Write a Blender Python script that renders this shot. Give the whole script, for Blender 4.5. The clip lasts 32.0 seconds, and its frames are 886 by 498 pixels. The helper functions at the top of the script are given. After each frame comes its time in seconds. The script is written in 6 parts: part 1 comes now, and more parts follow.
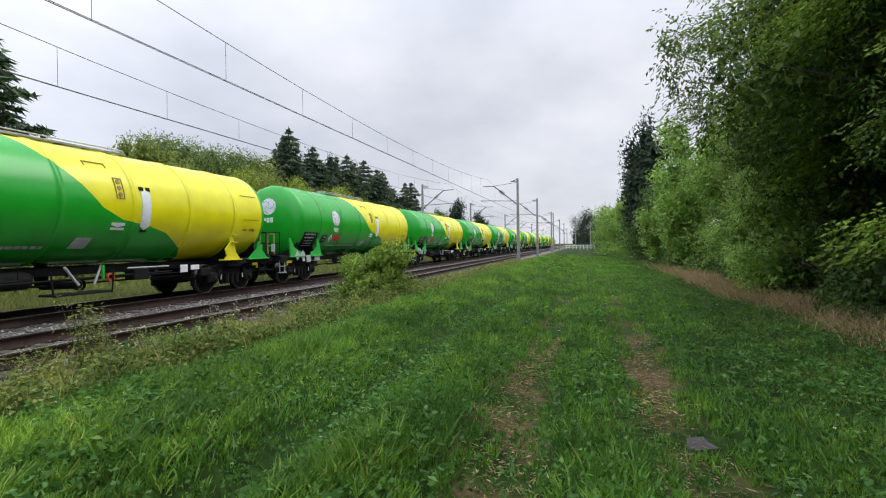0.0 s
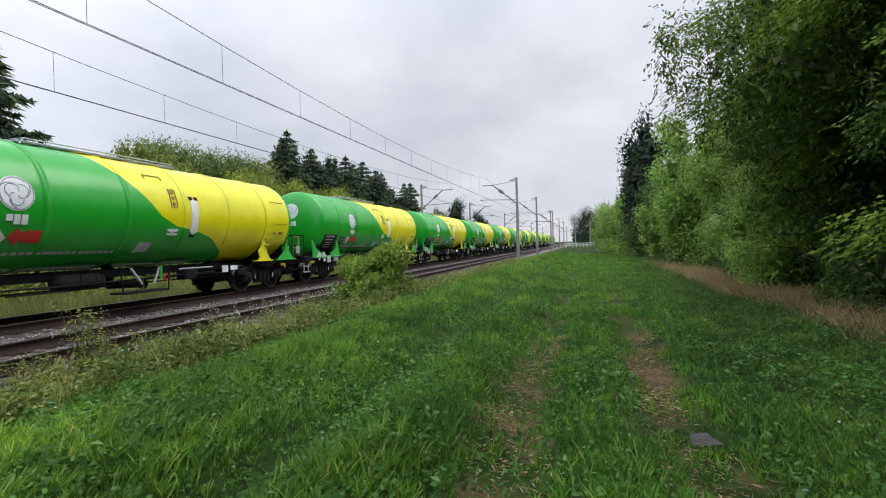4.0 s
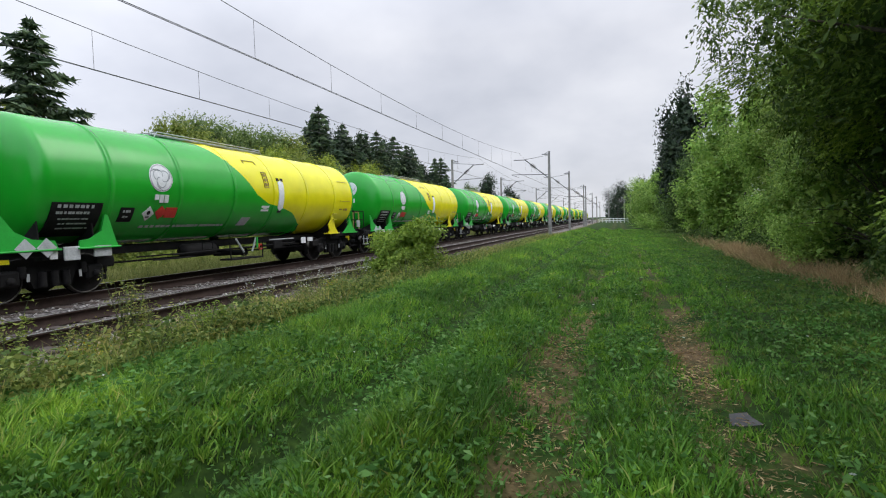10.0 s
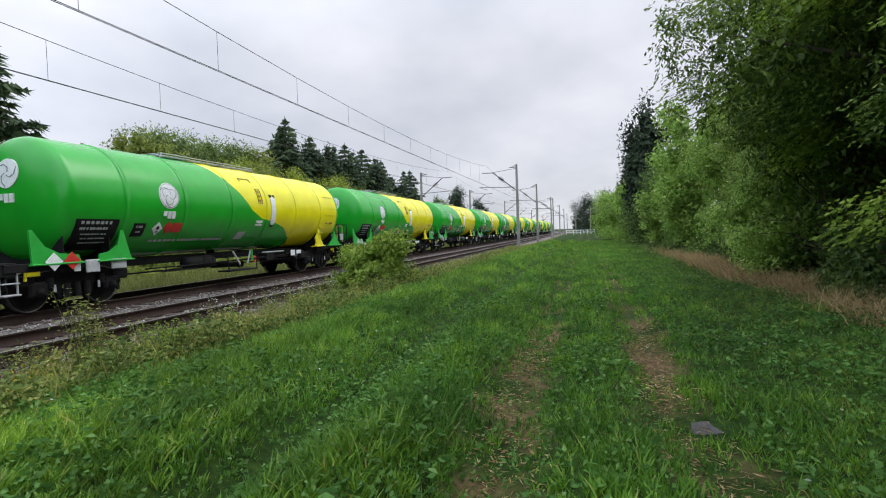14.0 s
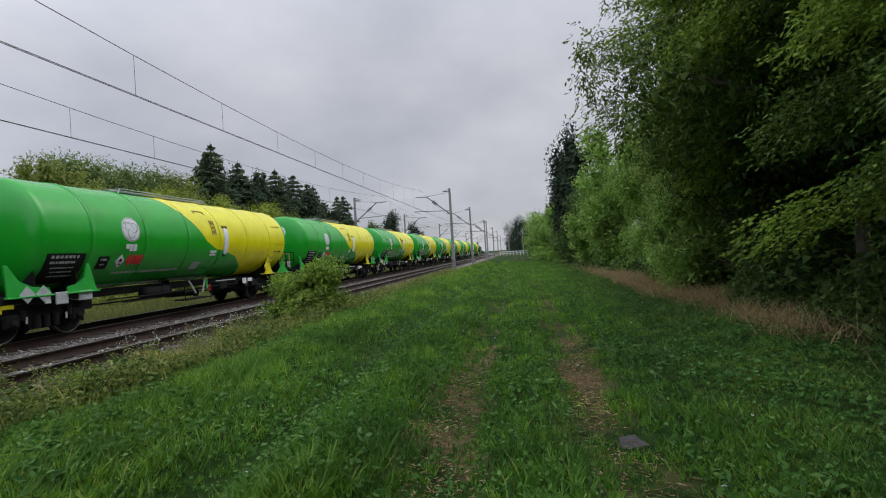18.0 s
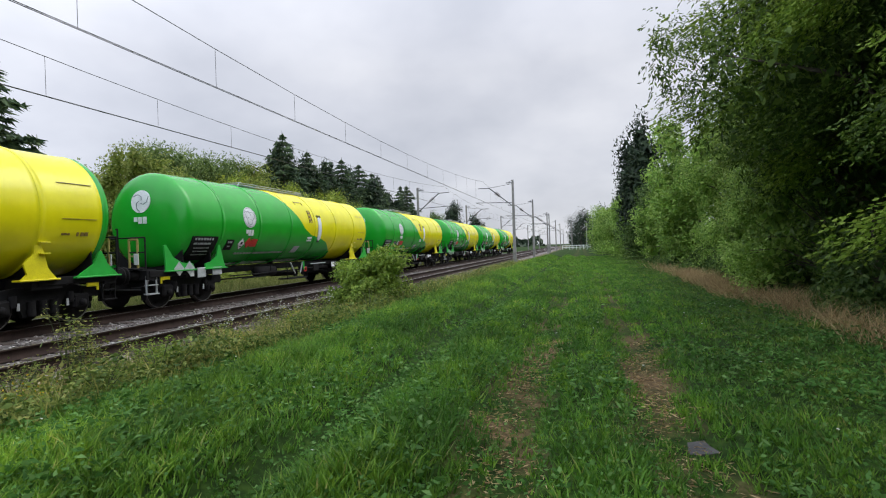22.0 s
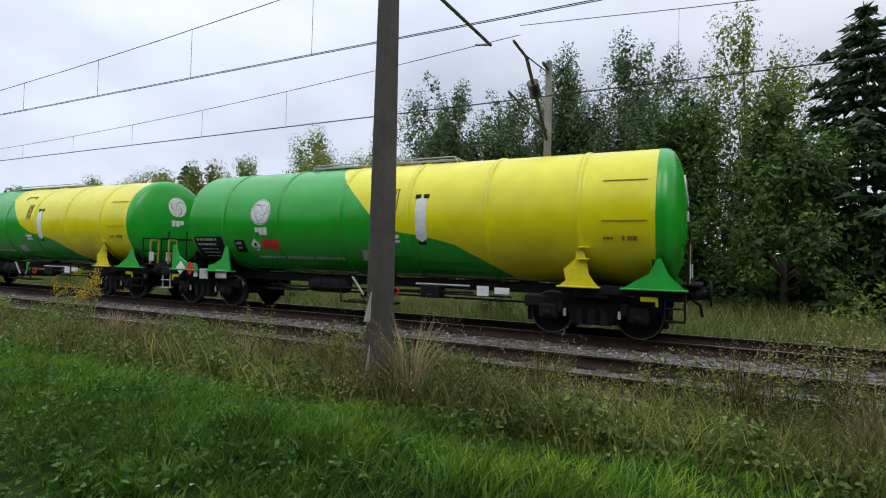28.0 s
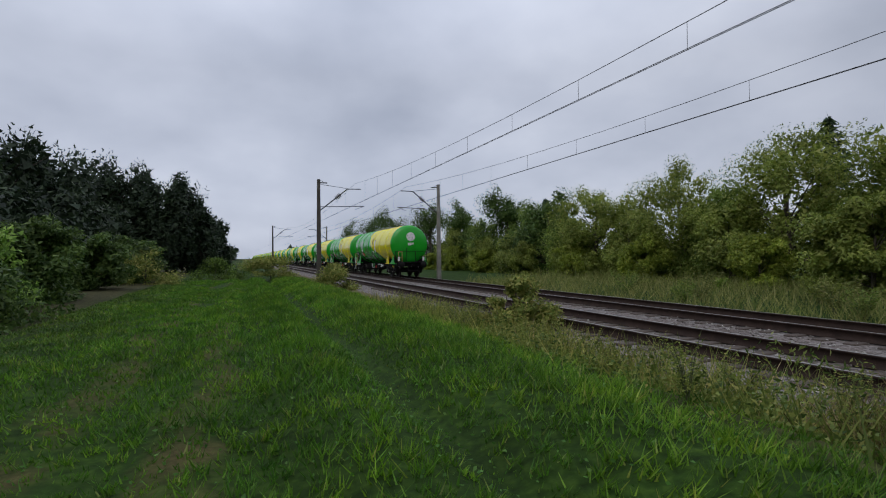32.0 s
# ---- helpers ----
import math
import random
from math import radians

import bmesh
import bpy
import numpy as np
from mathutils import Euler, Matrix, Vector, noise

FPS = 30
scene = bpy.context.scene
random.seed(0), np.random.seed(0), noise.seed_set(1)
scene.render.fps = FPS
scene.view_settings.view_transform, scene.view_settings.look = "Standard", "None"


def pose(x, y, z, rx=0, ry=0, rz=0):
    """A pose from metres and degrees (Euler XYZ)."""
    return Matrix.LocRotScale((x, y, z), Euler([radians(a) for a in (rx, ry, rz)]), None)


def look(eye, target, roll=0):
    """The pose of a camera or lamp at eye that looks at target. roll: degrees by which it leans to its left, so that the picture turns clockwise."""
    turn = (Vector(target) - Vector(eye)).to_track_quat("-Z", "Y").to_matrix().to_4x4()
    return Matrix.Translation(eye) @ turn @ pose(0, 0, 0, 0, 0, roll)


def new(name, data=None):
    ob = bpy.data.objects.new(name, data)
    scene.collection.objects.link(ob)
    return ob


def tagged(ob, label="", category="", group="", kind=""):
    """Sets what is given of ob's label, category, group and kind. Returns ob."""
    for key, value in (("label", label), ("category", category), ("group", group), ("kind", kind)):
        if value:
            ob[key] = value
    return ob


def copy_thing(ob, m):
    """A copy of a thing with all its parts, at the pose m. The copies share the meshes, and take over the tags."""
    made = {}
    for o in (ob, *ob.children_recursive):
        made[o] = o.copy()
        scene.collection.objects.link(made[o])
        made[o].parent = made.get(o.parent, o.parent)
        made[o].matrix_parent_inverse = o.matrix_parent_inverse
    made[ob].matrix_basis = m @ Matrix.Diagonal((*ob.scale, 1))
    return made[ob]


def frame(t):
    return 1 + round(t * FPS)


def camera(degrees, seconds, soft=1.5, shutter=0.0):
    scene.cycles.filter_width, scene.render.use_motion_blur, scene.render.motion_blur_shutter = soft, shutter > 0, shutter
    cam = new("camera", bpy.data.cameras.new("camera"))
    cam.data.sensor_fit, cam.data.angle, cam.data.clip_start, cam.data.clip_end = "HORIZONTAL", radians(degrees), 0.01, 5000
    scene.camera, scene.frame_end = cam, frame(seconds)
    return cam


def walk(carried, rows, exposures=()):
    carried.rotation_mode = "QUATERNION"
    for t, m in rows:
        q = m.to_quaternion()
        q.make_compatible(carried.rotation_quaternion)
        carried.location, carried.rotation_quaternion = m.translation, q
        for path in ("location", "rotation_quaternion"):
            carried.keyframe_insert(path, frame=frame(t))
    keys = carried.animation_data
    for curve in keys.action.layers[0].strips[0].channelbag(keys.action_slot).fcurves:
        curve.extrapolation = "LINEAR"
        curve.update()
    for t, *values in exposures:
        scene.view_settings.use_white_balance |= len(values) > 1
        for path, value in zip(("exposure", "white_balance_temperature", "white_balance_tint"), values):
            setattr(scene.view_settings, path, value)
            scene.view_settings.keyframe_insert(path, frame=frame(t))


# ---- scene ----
# World: track runs along y, camera near the origin, z = 0 is the mown grass, metres.
cam = camera(80.2, 32.0, soft=1.1)
PATH = [
    (0, 0, -0, 1.5, -0.44, 0.78, 15.05),
    (0.5, 0.001, -0.001, 1.492, -0.46, 0.74, 15.05),
    (1, 0.004, 0.006, 1.495, -0.51, 0.78, 15.07),
    (1.5, 0.001, 0.005, 1.495, -0.54, 0.75, 15.06),
    (2, 0.008, 0.008, 1.493, -0.56, 0.99, 15.06),
    (2.5, 0.006, 0.005, 1.495, -0.53, 1.08, 15.03),
    (3, 0.018, 0.023, 1.492, -0.39, 1.58, 15.06),
    (3.5, 0.007, 0.023, 1.492, -0.42, 1.65, 15.03),
    (5.5, -0.014, 0.034, 1.484, -0.55, 1.31, 15.34),
    (6, -0.019, 0.038, 1.488, -1.21, 0.82, 15.78),
    (6.5, -0.014, 0.036, 1.492, -1.23, 0.81, 15.94),
    (7, -0.021, 0.035, 1.493, -1.25, 0.62, 16.25),
    (7.5, -0.021, 0.033, 1.493, -1.31, 0.61, 16.35),
    (8, -0.02, 0.038, 1.491, -1.31, 0.7, 16.64),
    (8.5, -0.017, 0.057, 1.483, -1.56, 1.56, 17.4),
    (9, -0.03, 0.045, 1.481, -2.66, 1.41, 18.14),
    (9.5, -0.047, 0.056, 1.476, -3.16, 1.41, 18.37),
    (10, -0.031, 0.064, 1.482, -3.02, 1.59, 18.36),
    (10.5, -0.026, 0.055, 1.492, -2.54, 1.31, 18.42),
    (11, -0.037, 0.061, 1.488, -2.6, 1.26, 18.4),
    (11.5, -0.032, 0.075, 1.49, -2.66, 1.41, 18.46),
    (12, -0.031, 0.063, 1.489, -2.65, 1.48, 18.42),
    (12.5, -0.019, 0.07, 1.491, -2.39, 1.5, 18.3),
    (13, -0.011, 0.074, 1.494, -1.77, 2.28, 17.5),
    (13.5, 0, 0.074, 1.494, -1.67, 2.49, 15.92),
    (14, 0.002, 0.097, 1.492, -1.75, 2.01, 15.07),
    (14.5, 0.01, 0.083, 1.504, -0.77, 1.83, 13.6),
    (16.5, 0.059, 0.093, 1.511, 0.77, 3.03, 10.17),
    (17, 0.059, 0.103, 1.504, 0.55, 2.99, 7.3),
    (17.5, 0.035, 0.099, 1.511, 0.48, 3.1, 7.67),
    (18, 0.046, 0.097, 1.515, 0.5, 3.59, 8.1),
    (18.5, 0.042, 0.089, 1.518, 0.49, 3.62, 8.86),
    (19, 0.052, 0.122, 1.506, 0.27, 3.55, 8.79),
    (19.5, 0.059, 0.112, 1.515, 0.25, 2.62, 8.83),
    (20, 0.049, 0.123, 1.505, 0.1, 2.08, 9.5),
    (20.5, 0.032, 0.153, 1.491, -0.44, 2, 9.85),
    (21, 0.025, 0.123, 1.51, -0.46, 1.83, 11.19),
    (21.5, 0.025, 0.119, 1.511, -0.47, 1.71, 12.49),
    (22, 0.013, 0.096, 1.518, -0.15, 1.91, 14.69),
    (22.5, 0.017, 0.1, 1.511, -0.07, 1.89, 15.2),
    (23, 0.018, 0.105, 1.532, 0.04, 2.54, 16.63),
    (23.5, -0.006, 0.102, 1.546, 0.07, 3.17, 16.54),
    (24, -0.031, 0.108, 1.541, 0.01, 2.7, 16.61),
    (24.5, -0.04, 0.097, 1.542, 0.01, 1.59, 16.62),
    (25, -0.051, 0.096, 1.539, 0.04, 1.49, 16.87),
    (25.5, -0.065, 0.095, 1.539, 0.23, 1.47, 17.91),
    (26, -0.115, 0.076, 1.544, 1.56, 1.58, 26.72),
    (26.3, -0.122, 0.045, 1.51, 3.0, 1.3, 37.4),
    (26.5, -0.127, 0.012, 1.472, 2.36, 0.83, 46.65),
    (28.5, -0.396, 0.055, 1.601, 1.46, -0.82, 136.51),
    (29, -0.395, -0.077, 1.608, 1.69, 0.97, 152.89),
    (29.5, -0.353, -0.038, 1.616, 1.45, 1.19, 161.67),
    (30, -0.362, -0.043, 1.602, 1.25, 1.28, 163.38),
    (30.5, -0.344, -0.037, 1.607, 1.18, 0.98, 163.82),
    (31, -0.34, -0.033, 1.612, 0.98, 0.44, 164.21),
    (31.3, -0.34, -0.63, 1.61, 0.95, 0.6, 164.2),
    (31.5, -0.34, -4.2, 1.61, 0.85, 0.6, 163.2),
    (31.6, -0.34, -6.6, 1.61, 0.85, 0.6, 162.5),
    (31.7, -0.34, -9.6, 1.61, 0.85, 0.6, 161.6),
    (31.8, -0.34, -13.2, 1.61, 0.85, 0.5, 160.7),
    (31.9, -0.34, -17, 1.61, 0.85, 0.5, 159.8),
    (32, -0.34, -20.5, 1.61, 0.85, 0.5, 158.9),
]
walk(cam, [(t, pose(x, y, z, 90 + pitch, roll, yaw)) for t, x, y, z, pitch, roll, yaw in PATH],
     exposures=[(0, 0.08), (3, 0.0), (6, 0.08), (8, 0.1), (9, 0.2), (10, 0.02), (12, 0.0), (13, 0.02), (14, 0.05), (16.5, -0.5), (18, -0.46), (19, -0.3), (20, -0.16), (22, -0.05), (23, 0.0), (25.5, -0.1), (26, -0.2), (26.3, -0.22), (26.5, 0.08), (28.5, -0.7), (30, -0.82), (31.2, -0.88), (32, -1.12)])

# ---------------------------------------------------------------- world and sun
SUN_AZ, SUN_EL = -48.0, 52.0          # degrees; azimuth from +y towards -x


def make_world():
    w = bpy.data.worlds.new("overcast")
    scene.world = w
    w.use_nodes = True
    nt = w.node_tree
    nt.nodes.clear()
    N, L = nt.nodes.new, nt.links.new
    out, bg = N("ShaderNodeOutputWorld"), N("ShaderNodeBackground")
    sky = N("ShaderNodeTexSky")
    sky.sky_type, sky.sun_disc = "NISHITA", False
    sky.sun_elevation, sky.sun_rotation = radians(SUN_EL), radians(-SUN_AZ)
    tc, sep = N("ShaderNodeTexCoord"), N("ShaderNodeSeparateXYZ")
    L(tc.outputs["Generated"], sep.inputs[0])

    def math_node(op, a, b=None):
        n = N("ShaderNodeMath")
        n.operation = op
        for i, v in enumerate((a, b)):
            if v is None:
                continue
            if isinstance(v, (int, float)):
                n.inputs[i].default_value = v
            else:
                L(v, n.inputs[i])
        return n.outputs[0]

    # cloud layer seen as a flat deck: direction divided by its height
    h = math_node("ADD", math_node("MAXIMUM", sep.outputs[2], 0.0), 0.42)
    comb = N("ShaderNodeCombineXYZ")
    L(math_node("DIVIDE", sep.outputs[0], h), comb.inputs[0])
    L(math_node("DIVIDE", sep.outputs[1], h), comb.inputs[1])
    big, fine = N("ShaderNodeTexNoise"), N("ShaderNodeTexNoise")
    for n, sc, det in ((big, 1.05, 2.5), (fine, 3.1, 4.0)):
        n.inputs["Scale"].default_value = sc
        n.inputs["Detail"].default_value = det
        n.inputs["Roughness"].default_value = 0.5
        L(comb.outputs[0], n.inputs["Vector"])
    mixed = math_node("ADD", math_node("MULTIPLY", big.outputs[0], 0.68), math_node("MULTIPLY", fine.outputs[0], 0.32))
    ramp = N("ShaderNodeValToRGB")
    e = ramp.color_ramp.elements
    e[0].position, e[0].color = 0.30, (0.44, 0.465, 0.535, 1)
    e[1].position, e[1].color = 0.66, (0.86, 0.865, 0.91, 1)
    m = e.new(0.5)
    m.color = (0.66, 0.675, 0.74, 1)
    L(mixed, ramp.inputs[0])
    # an overcast sky is brightest overhead
    over = math_node("MULTIPLY", math_node("MAXIMUM", math_node("SUBTRACT", sep.outputs[2], 0.32), 0.0), ZENITH)
    gain = math_node("ADD", over, 1.0)
    cloud = N("ShaderNodeVectorMath")
    cloud.operation = "SCALE"
    L(ramp.outputs[0], cloud.inputs[0])
    L(gain, cloud.inputs["Scale"])
    blue = N("ShaderNodeVectorMath")
    blue.operation = "SCALE"
    L(sky.outputs[0], blue.inputs[0])
    blue.inputs["Scale"].default_value = 0.10
    mix = N("ShaderNodeMix")
    mix.data_type = "RGBA"
    mix.inputs["Factor"].default_value = 0.92
    L(blue.outputs[0], mix.inputs["A"])
    # the deck is thinner and bluer away from the brighter part of the sky
    tint = N("ShaderNodeMix")
    tint.data_type = "RGBA"
    L(math_node("ADD", math_node("MULTIPLY", sep.outputs[1], -0.5), 0.5), tint.inputs["Factor"])
    tint.inputs["A"].default_value, tint.inputs["B"].default_value = (1.0, 1.0, 1.0, 1), (1.72, 1.82, 2.0, 1)
    deck = N("ShaderNodeMix")
    deck.data_type, deck.blend_type = "RGBA", "MULTIPLY"
    deck.inputs["Factor"].default_value = 1.0
    L(cloud.outputs[0], deck.inputs["A"])
    L(tint.outputs["Result"], deck.inputs["B"])
    L(deck.outputs["Result"], mix.inputs["B"])
    L(mix.outputs["Result"], bg.inputs["Color"])
    bg.inputs["Strength"].default_value = SKY_STRENGTH
    L(bg.outputs[0], out.inputs["Surface"])


ZENITH, SKY_STRENGTH = 2.0, 1.08
make_world()
sun = new("sun", bpy.data.lights.new("sun", "SUN"))
sun.data.energy, sun.data.angle, sun.data.color = 1.5, radians(40), (1.0, 0.97, 0.92)
sun.matrix_world = look((-math.sin(radians(SUN_AZ)) * 60, math.cos(radians(SUN_AZ)) * 60, math.tan(radians(SUN_EL)) * 60), (0, 0, 0))

# ---------------------------------------------------------------- materials
class Mat:
    """A small node writer round one Principled material."""

    def __init__(self, name, rough=0.6, metal=0.0, spec=0.5):
        self.m = bpy.data.materials.new(name)
        self.m.use_nodes = True
        self.nt = self.m.node_tree
        self.b = self.nt.nodes["Principled BSDF"]
        self.out = self.nt.nodes["Material Output"]
        self.b.inputs["Roughness"].default_value = rough
        self.b.inputs["Metallic"].default_value = metal
        self.b.inputs["Specular IOR Level"].default_value = spec

    def n(self, kind):
        return self.nt.nodes.new("ShaderNode" + kind)

    def l(self, a, b):
        self.nt.links.new(a, b)

    def coord(self, which="Object"):
        return self.n("TexCoord").outputs[which]

    def noise(self, scale, detail=4.0, vec=None, rough=0.55):
        n = self.n("TexNoise")
        n.inputs["Scale"].default_value, n.inputs["Detail"].default_value, n.inputs["Roughness"].default_value = scale, detail, rough
        self.l(vec or self.coord(), n.inputs["Vector"])
        return n.outputs[0]

    def ramp(self, fac, stops, ease="LINEAR"):
        r = self.n("ValToRGB")
        r.color_ramp.interpolation = ease
        e = r.color_ramp.elements
        while len(e) < len(stops):
            e.new(0.5)
        for k, (p, c) in enumerate(stops):
            e[k].position = p
            e[k].color = (c, c, c, 1) if isinstance(c, (int, float)) else (*c, 1)
        self.l(fac, r.inputs[0])
        return r.outputs[0]

    def mix(self, fac, a, b, mode="MIX"):
        n = self.n("Mix")
        n.data_type, n.blend_type = "RGBA", mode
        for sock, v in (("Factor", fac), ("A", a), ("B", b)):
            if isinstance(v, (int, float)):
                n.inputs[sock].default_value = v
            elif isinstance(v, tuple):
                n.inputs[sock].default_value = (*v, 1)
            else:
                self.l(v, n.inputs[sock])
        return n.outputs["Result"]

    def math(self, op, a, b=0.0, clamp=False):
        n = self.n("Math")
        n.operation, n.use_clamp = op, clamp
        for i, v in enumerate((a, b)):
            if isinstance(v, (int, float)):
                n.inputs[i].default_value = v
            else:
                self.l(v, n.inputs[i])
        return n.outputs[0]

    def colour(self, c):
        if isinstance(c, tuple):
            self.b.inputs["Base Color"].default_value = (*c, 1)
        else:
            self.l(c, self.b.inputs["Base Color"])
        return self

    def bump(self, height, strength=0.3, dist=0.01):
        n = self.n("Bump")
        n.inputs["Strength"].default_value, n.inputs["Distance"].default_value = strength, dist
        self.l(height, n.inputs["Height"])
        self.l(n.outputs[0], self.b.inputs["Normal"])
        return self


def worn(name, c1, c2, scale=3.0, rough=0.6, metal=0.0, bump=0.15, fine=40.0, spec=0.5):
    """Paint, metal, wood or stone with stains at one scale and grain at another."""
    k = Mat(name, rough, metal, spec)
    big = k.ramp(k.noise(scale, 5), [(0.32, c1), (0.68, c2)])
    grain = k.noise(fine, 3)
    dark = tuple(v * 0.6 for v in c1)
    k.colour(k.mix(k.ramp(grain, [(0.35, 0.35), (0.6, 0.0)]), big, dark))
    k.bump(grain, bump)
    return k.m


def leafy(name, stops, rough=0.55, translucent=0.3, hue=None, tufts=None):
    """Leaves and blades: each piece takes its own tone."""
    k = Mat(name, rough, 0.0, 0.25)
    island = k.n("NewGeometry").outputs["Random Per Island"]
    c = k.ramp(island, stops)
    patch = k.ramp(k.noise(0.55, 2), [(0.35, 0.72), (0.65, 1.18)])
    c = k.mix(1.0, c, patch, "MULTIPLY")
    if tufts:
        c = k.mix(1.0, c, k.ramp(k.noise(tufts, 7, None, 0.72), [(0.32, 0.62), (0.5, 0.98), (0.68, 1.32)]), "MULTIPLY")
    if hue:
        shift = k.ramp(k.noise(1.1, 3), [(0.36, hue[0]), (0.5, (1.0, 1.0, 1.0)), (0.64, hue[1])])
        c = k.mix(1.0, c, shift, "MULTIPLY")
    k.colour(c)
    tr = k.n("BsdfTranslucent")
    k.l(c, tr.inputs["Color"])
    ms = k.n("MixShader")
    ms.inputs[0].default_value = translucent
    k.l(k.b.outputs[0], ms.inputs[1])
    k.l(tr.outputs[0], ms.inputs[2])
    k.l(ms.outputs[0], k.out.inputs["Surface"])
    return k.m


def tank_paint():
    """Green and yellow livery: the border sweeps down along the tank (local y along the wagon, z up)."""
    k = Mat("tank_paint", 0.26, 0.0, 0.5)
    sep = k.n("SeparateXYZ")
    k.l(k.coord(), sep.inputs[0])
    y, z = sep.outputs[1], sep.outputs[2]
    # height of the border along the tank, in fifths of a metre over 5
    u = k.math("DIVIDE", k.math("ADD", y, 1.5), 6.0, True)
    pts = [(-1.5, 4.9), (-1.05, 4.0), (-0.6, 3.56), (0.1, 2.95), (0.6, 2.45), (1.2, 2.18), (2.0, 2.06), (2.7, 1.88), (3.5, 1.45), (4.3, 0.9)]
    edge = k.math("MULTIPLY", k.ramp(u, [((a + 1.5) / 6.0, h / 5.0) for a, h in pts]), 5.0)
    above = k.math("GREATER_THAN", z, edge)
    shell = k.math("LESS_THAN", y, 6.97)
    start = k.math("GREATER_THAN", y, -1.4)
    fac = k.math("MULTIPLY", k.math("MULTIPLY", above, shell), start)
    tone = k.ramp(k.noise(1.3, 4), [(0.3, 0.9), (0.7, 1.08)])
    green = k.mix(1.0, (0.011, 0.335, 0.02), tone, "MULTIPLY")
    yellow = k.mix(1.0, (0.72, 0.67, 0.006), tone, "MULTIPLY")
    c = k.mix(fac, green, yellow)
    # thin streaks of road film run down the shell
    mp = k.n("Mapping")
    k.l(k.coord(), mp.inputs["Vector"])
    mp.inputs["Scale"].default_value = (1.0, 3.0, 0.4)
    grime = k.math("MULTIPLY", k.ramp(k.noise(2.2, 6, mp.outputs[0]), [(0.5, 0.0), (0.85, 1.0)]), 0.03)
    c = k.mix(grime, c, (0.05, 0.055, 0.03))
    k.colour(c)
    k.l(k.ramp(grime, [(0.0, 0.24), (0.6, 0.6)]), k.b.inputs["Roughness"])
    k.bump(k.noise(9, 3), 0.05, 0.01)
    return k.m


def ground_paint():
    """The one ground sheet: mown grass, two wheel ruts, dry verges, soil under the wood."""
    k = Mat("ground", 0.95, 0.0, 0.1)
    co = k.coord()
    sep = k.n("SeparateXYZ")
    k.l(co, sep.inputs[0])
    x, y = sep.outputs[0], sep.outputs[1]
    wob = k.math("MULTIPLY", k.math("SUBTRACT", k.noise(0.5, 4, co), 0.5), 1.6)
    fine = k.noise(9, 6, co)
    grass = k.ramp(fine, [(0.25, (0.007, 0.016, 0.003)), (0.5, (0.018, 0.042, 0.006)), (0.75, (0.042, 0.08, 0.011))])
    patchy = k.ramp(k.noise(0.8, 4, co), [(0.35, 0.75), (0.65, 1.2)])
    grass = k.mix(1.0, grass, patchy, "MULTIPLY")
    soil = k.ramp(k.noise(22, 6, co), [(0.3, (0.05, 0.032, 0.016)), (0.55, (0.13, 0.088, 0.044)), (0.75, (0.20, 0.145, 0.075))])
    dry = k.ramp(fine, [(0.3, (0.035, 0.04, 0.015)), (0.7, (0.17, 0.15, 0.07))])
    worn_at = k.noise(0.9, 5, co)

    sway = k.math("ADD", k.math("MULTIPLY", k.math("SINE", k.math("MULTIPLY", y, 0.9)), 0.10), k.math("MULTIPLY", k.math("SINE", k.math("ADD", k.math("MULTIPLY", y, 2.3), 1.0)), 0.05))
    sway = k.math("ADD", sway, k.math("MULTIPLY", k.math("MINIMUM", k.math("MAXIMUM", k.math("SUBTRACT", -4.0, y), 0.0), 12.0), 0.05))

    def rut(at, width, lo, hi):
        d = k.math("ABSOLUTE", k.math("SUBTRACT", k.math("SUBTRACT", x, sway), at))
        d = k.math("ADD", d, k.math("MULTIPLY", k.math("SUBTRACT", k.noise(4.0, 4, co), 0.5), 0.35))
        near = k.math("SUBTRACT", 1.0, k.math("DIVIDE", d, width), True)
        return k.math("MULTIPLY", k.ramp(near, [(0.0, 0.0), (0.55, 1.0)]), k.ramp(worn_at, [(lo, 0.0), (hi, 1.0)]))

    both = k.math("MAXIMUM", rut(-0.58, 0.42, 0.42, 0.6), rut(0.72, 0.40, 0.42, 0.6))
    both = k.math("MULTIPLY", both, k.ramp(k.math("DIVIDE", k.math("ABSOLUTE", y), 30.0, True), [(0.25, 1.0), (0.6, 0.45)]))
    reach = k.ramp(k.math("DIVIDE", k.math("ADD", y, 20.0), 20.0, True), [(0.2, 0.0), (0.5, 1.0), (0.9, 1.0), (1.0, 0.0)])
    back = k.math("MULTIPLY", rut(-0.55, 0.42, 0.1, 0.3), reach)
    c = k.mix(k.math("MAXIMUM", both, back), grass, soil)
    edge = k.math("ADD", x, wob)
    left = k.ramp(k.math("MULTIPLY", k.math("ADD", edge, 6.0), 0.5, True), [(0.15, 1.0), (0.75, 0.0)])
    right = k.ramp(k.math("MULTIPLY", k.math("SUBTRACT", edge, 3.4), 0.5, True), [(0.2, 0.0), (0.8, 1.0)])
    near_track = k.math("MULTIPLY", left, k.math("GREATER_THAN", x, -15.5))
    c = k.mix(near_track, c, dry)
    litter = k.ramp(fine, [(0.3, (0.02, 0.022, 0.010)), (0.7, (0.09, 0.085, 0.04))])
    c = k.mix(k.math("MULTIPLY", right, k.math("LESS_THAN", x, 30.0)), c, litter)
    k.colour(c)
    k.bump(fine, 0.6, 0.03)
    return k.m


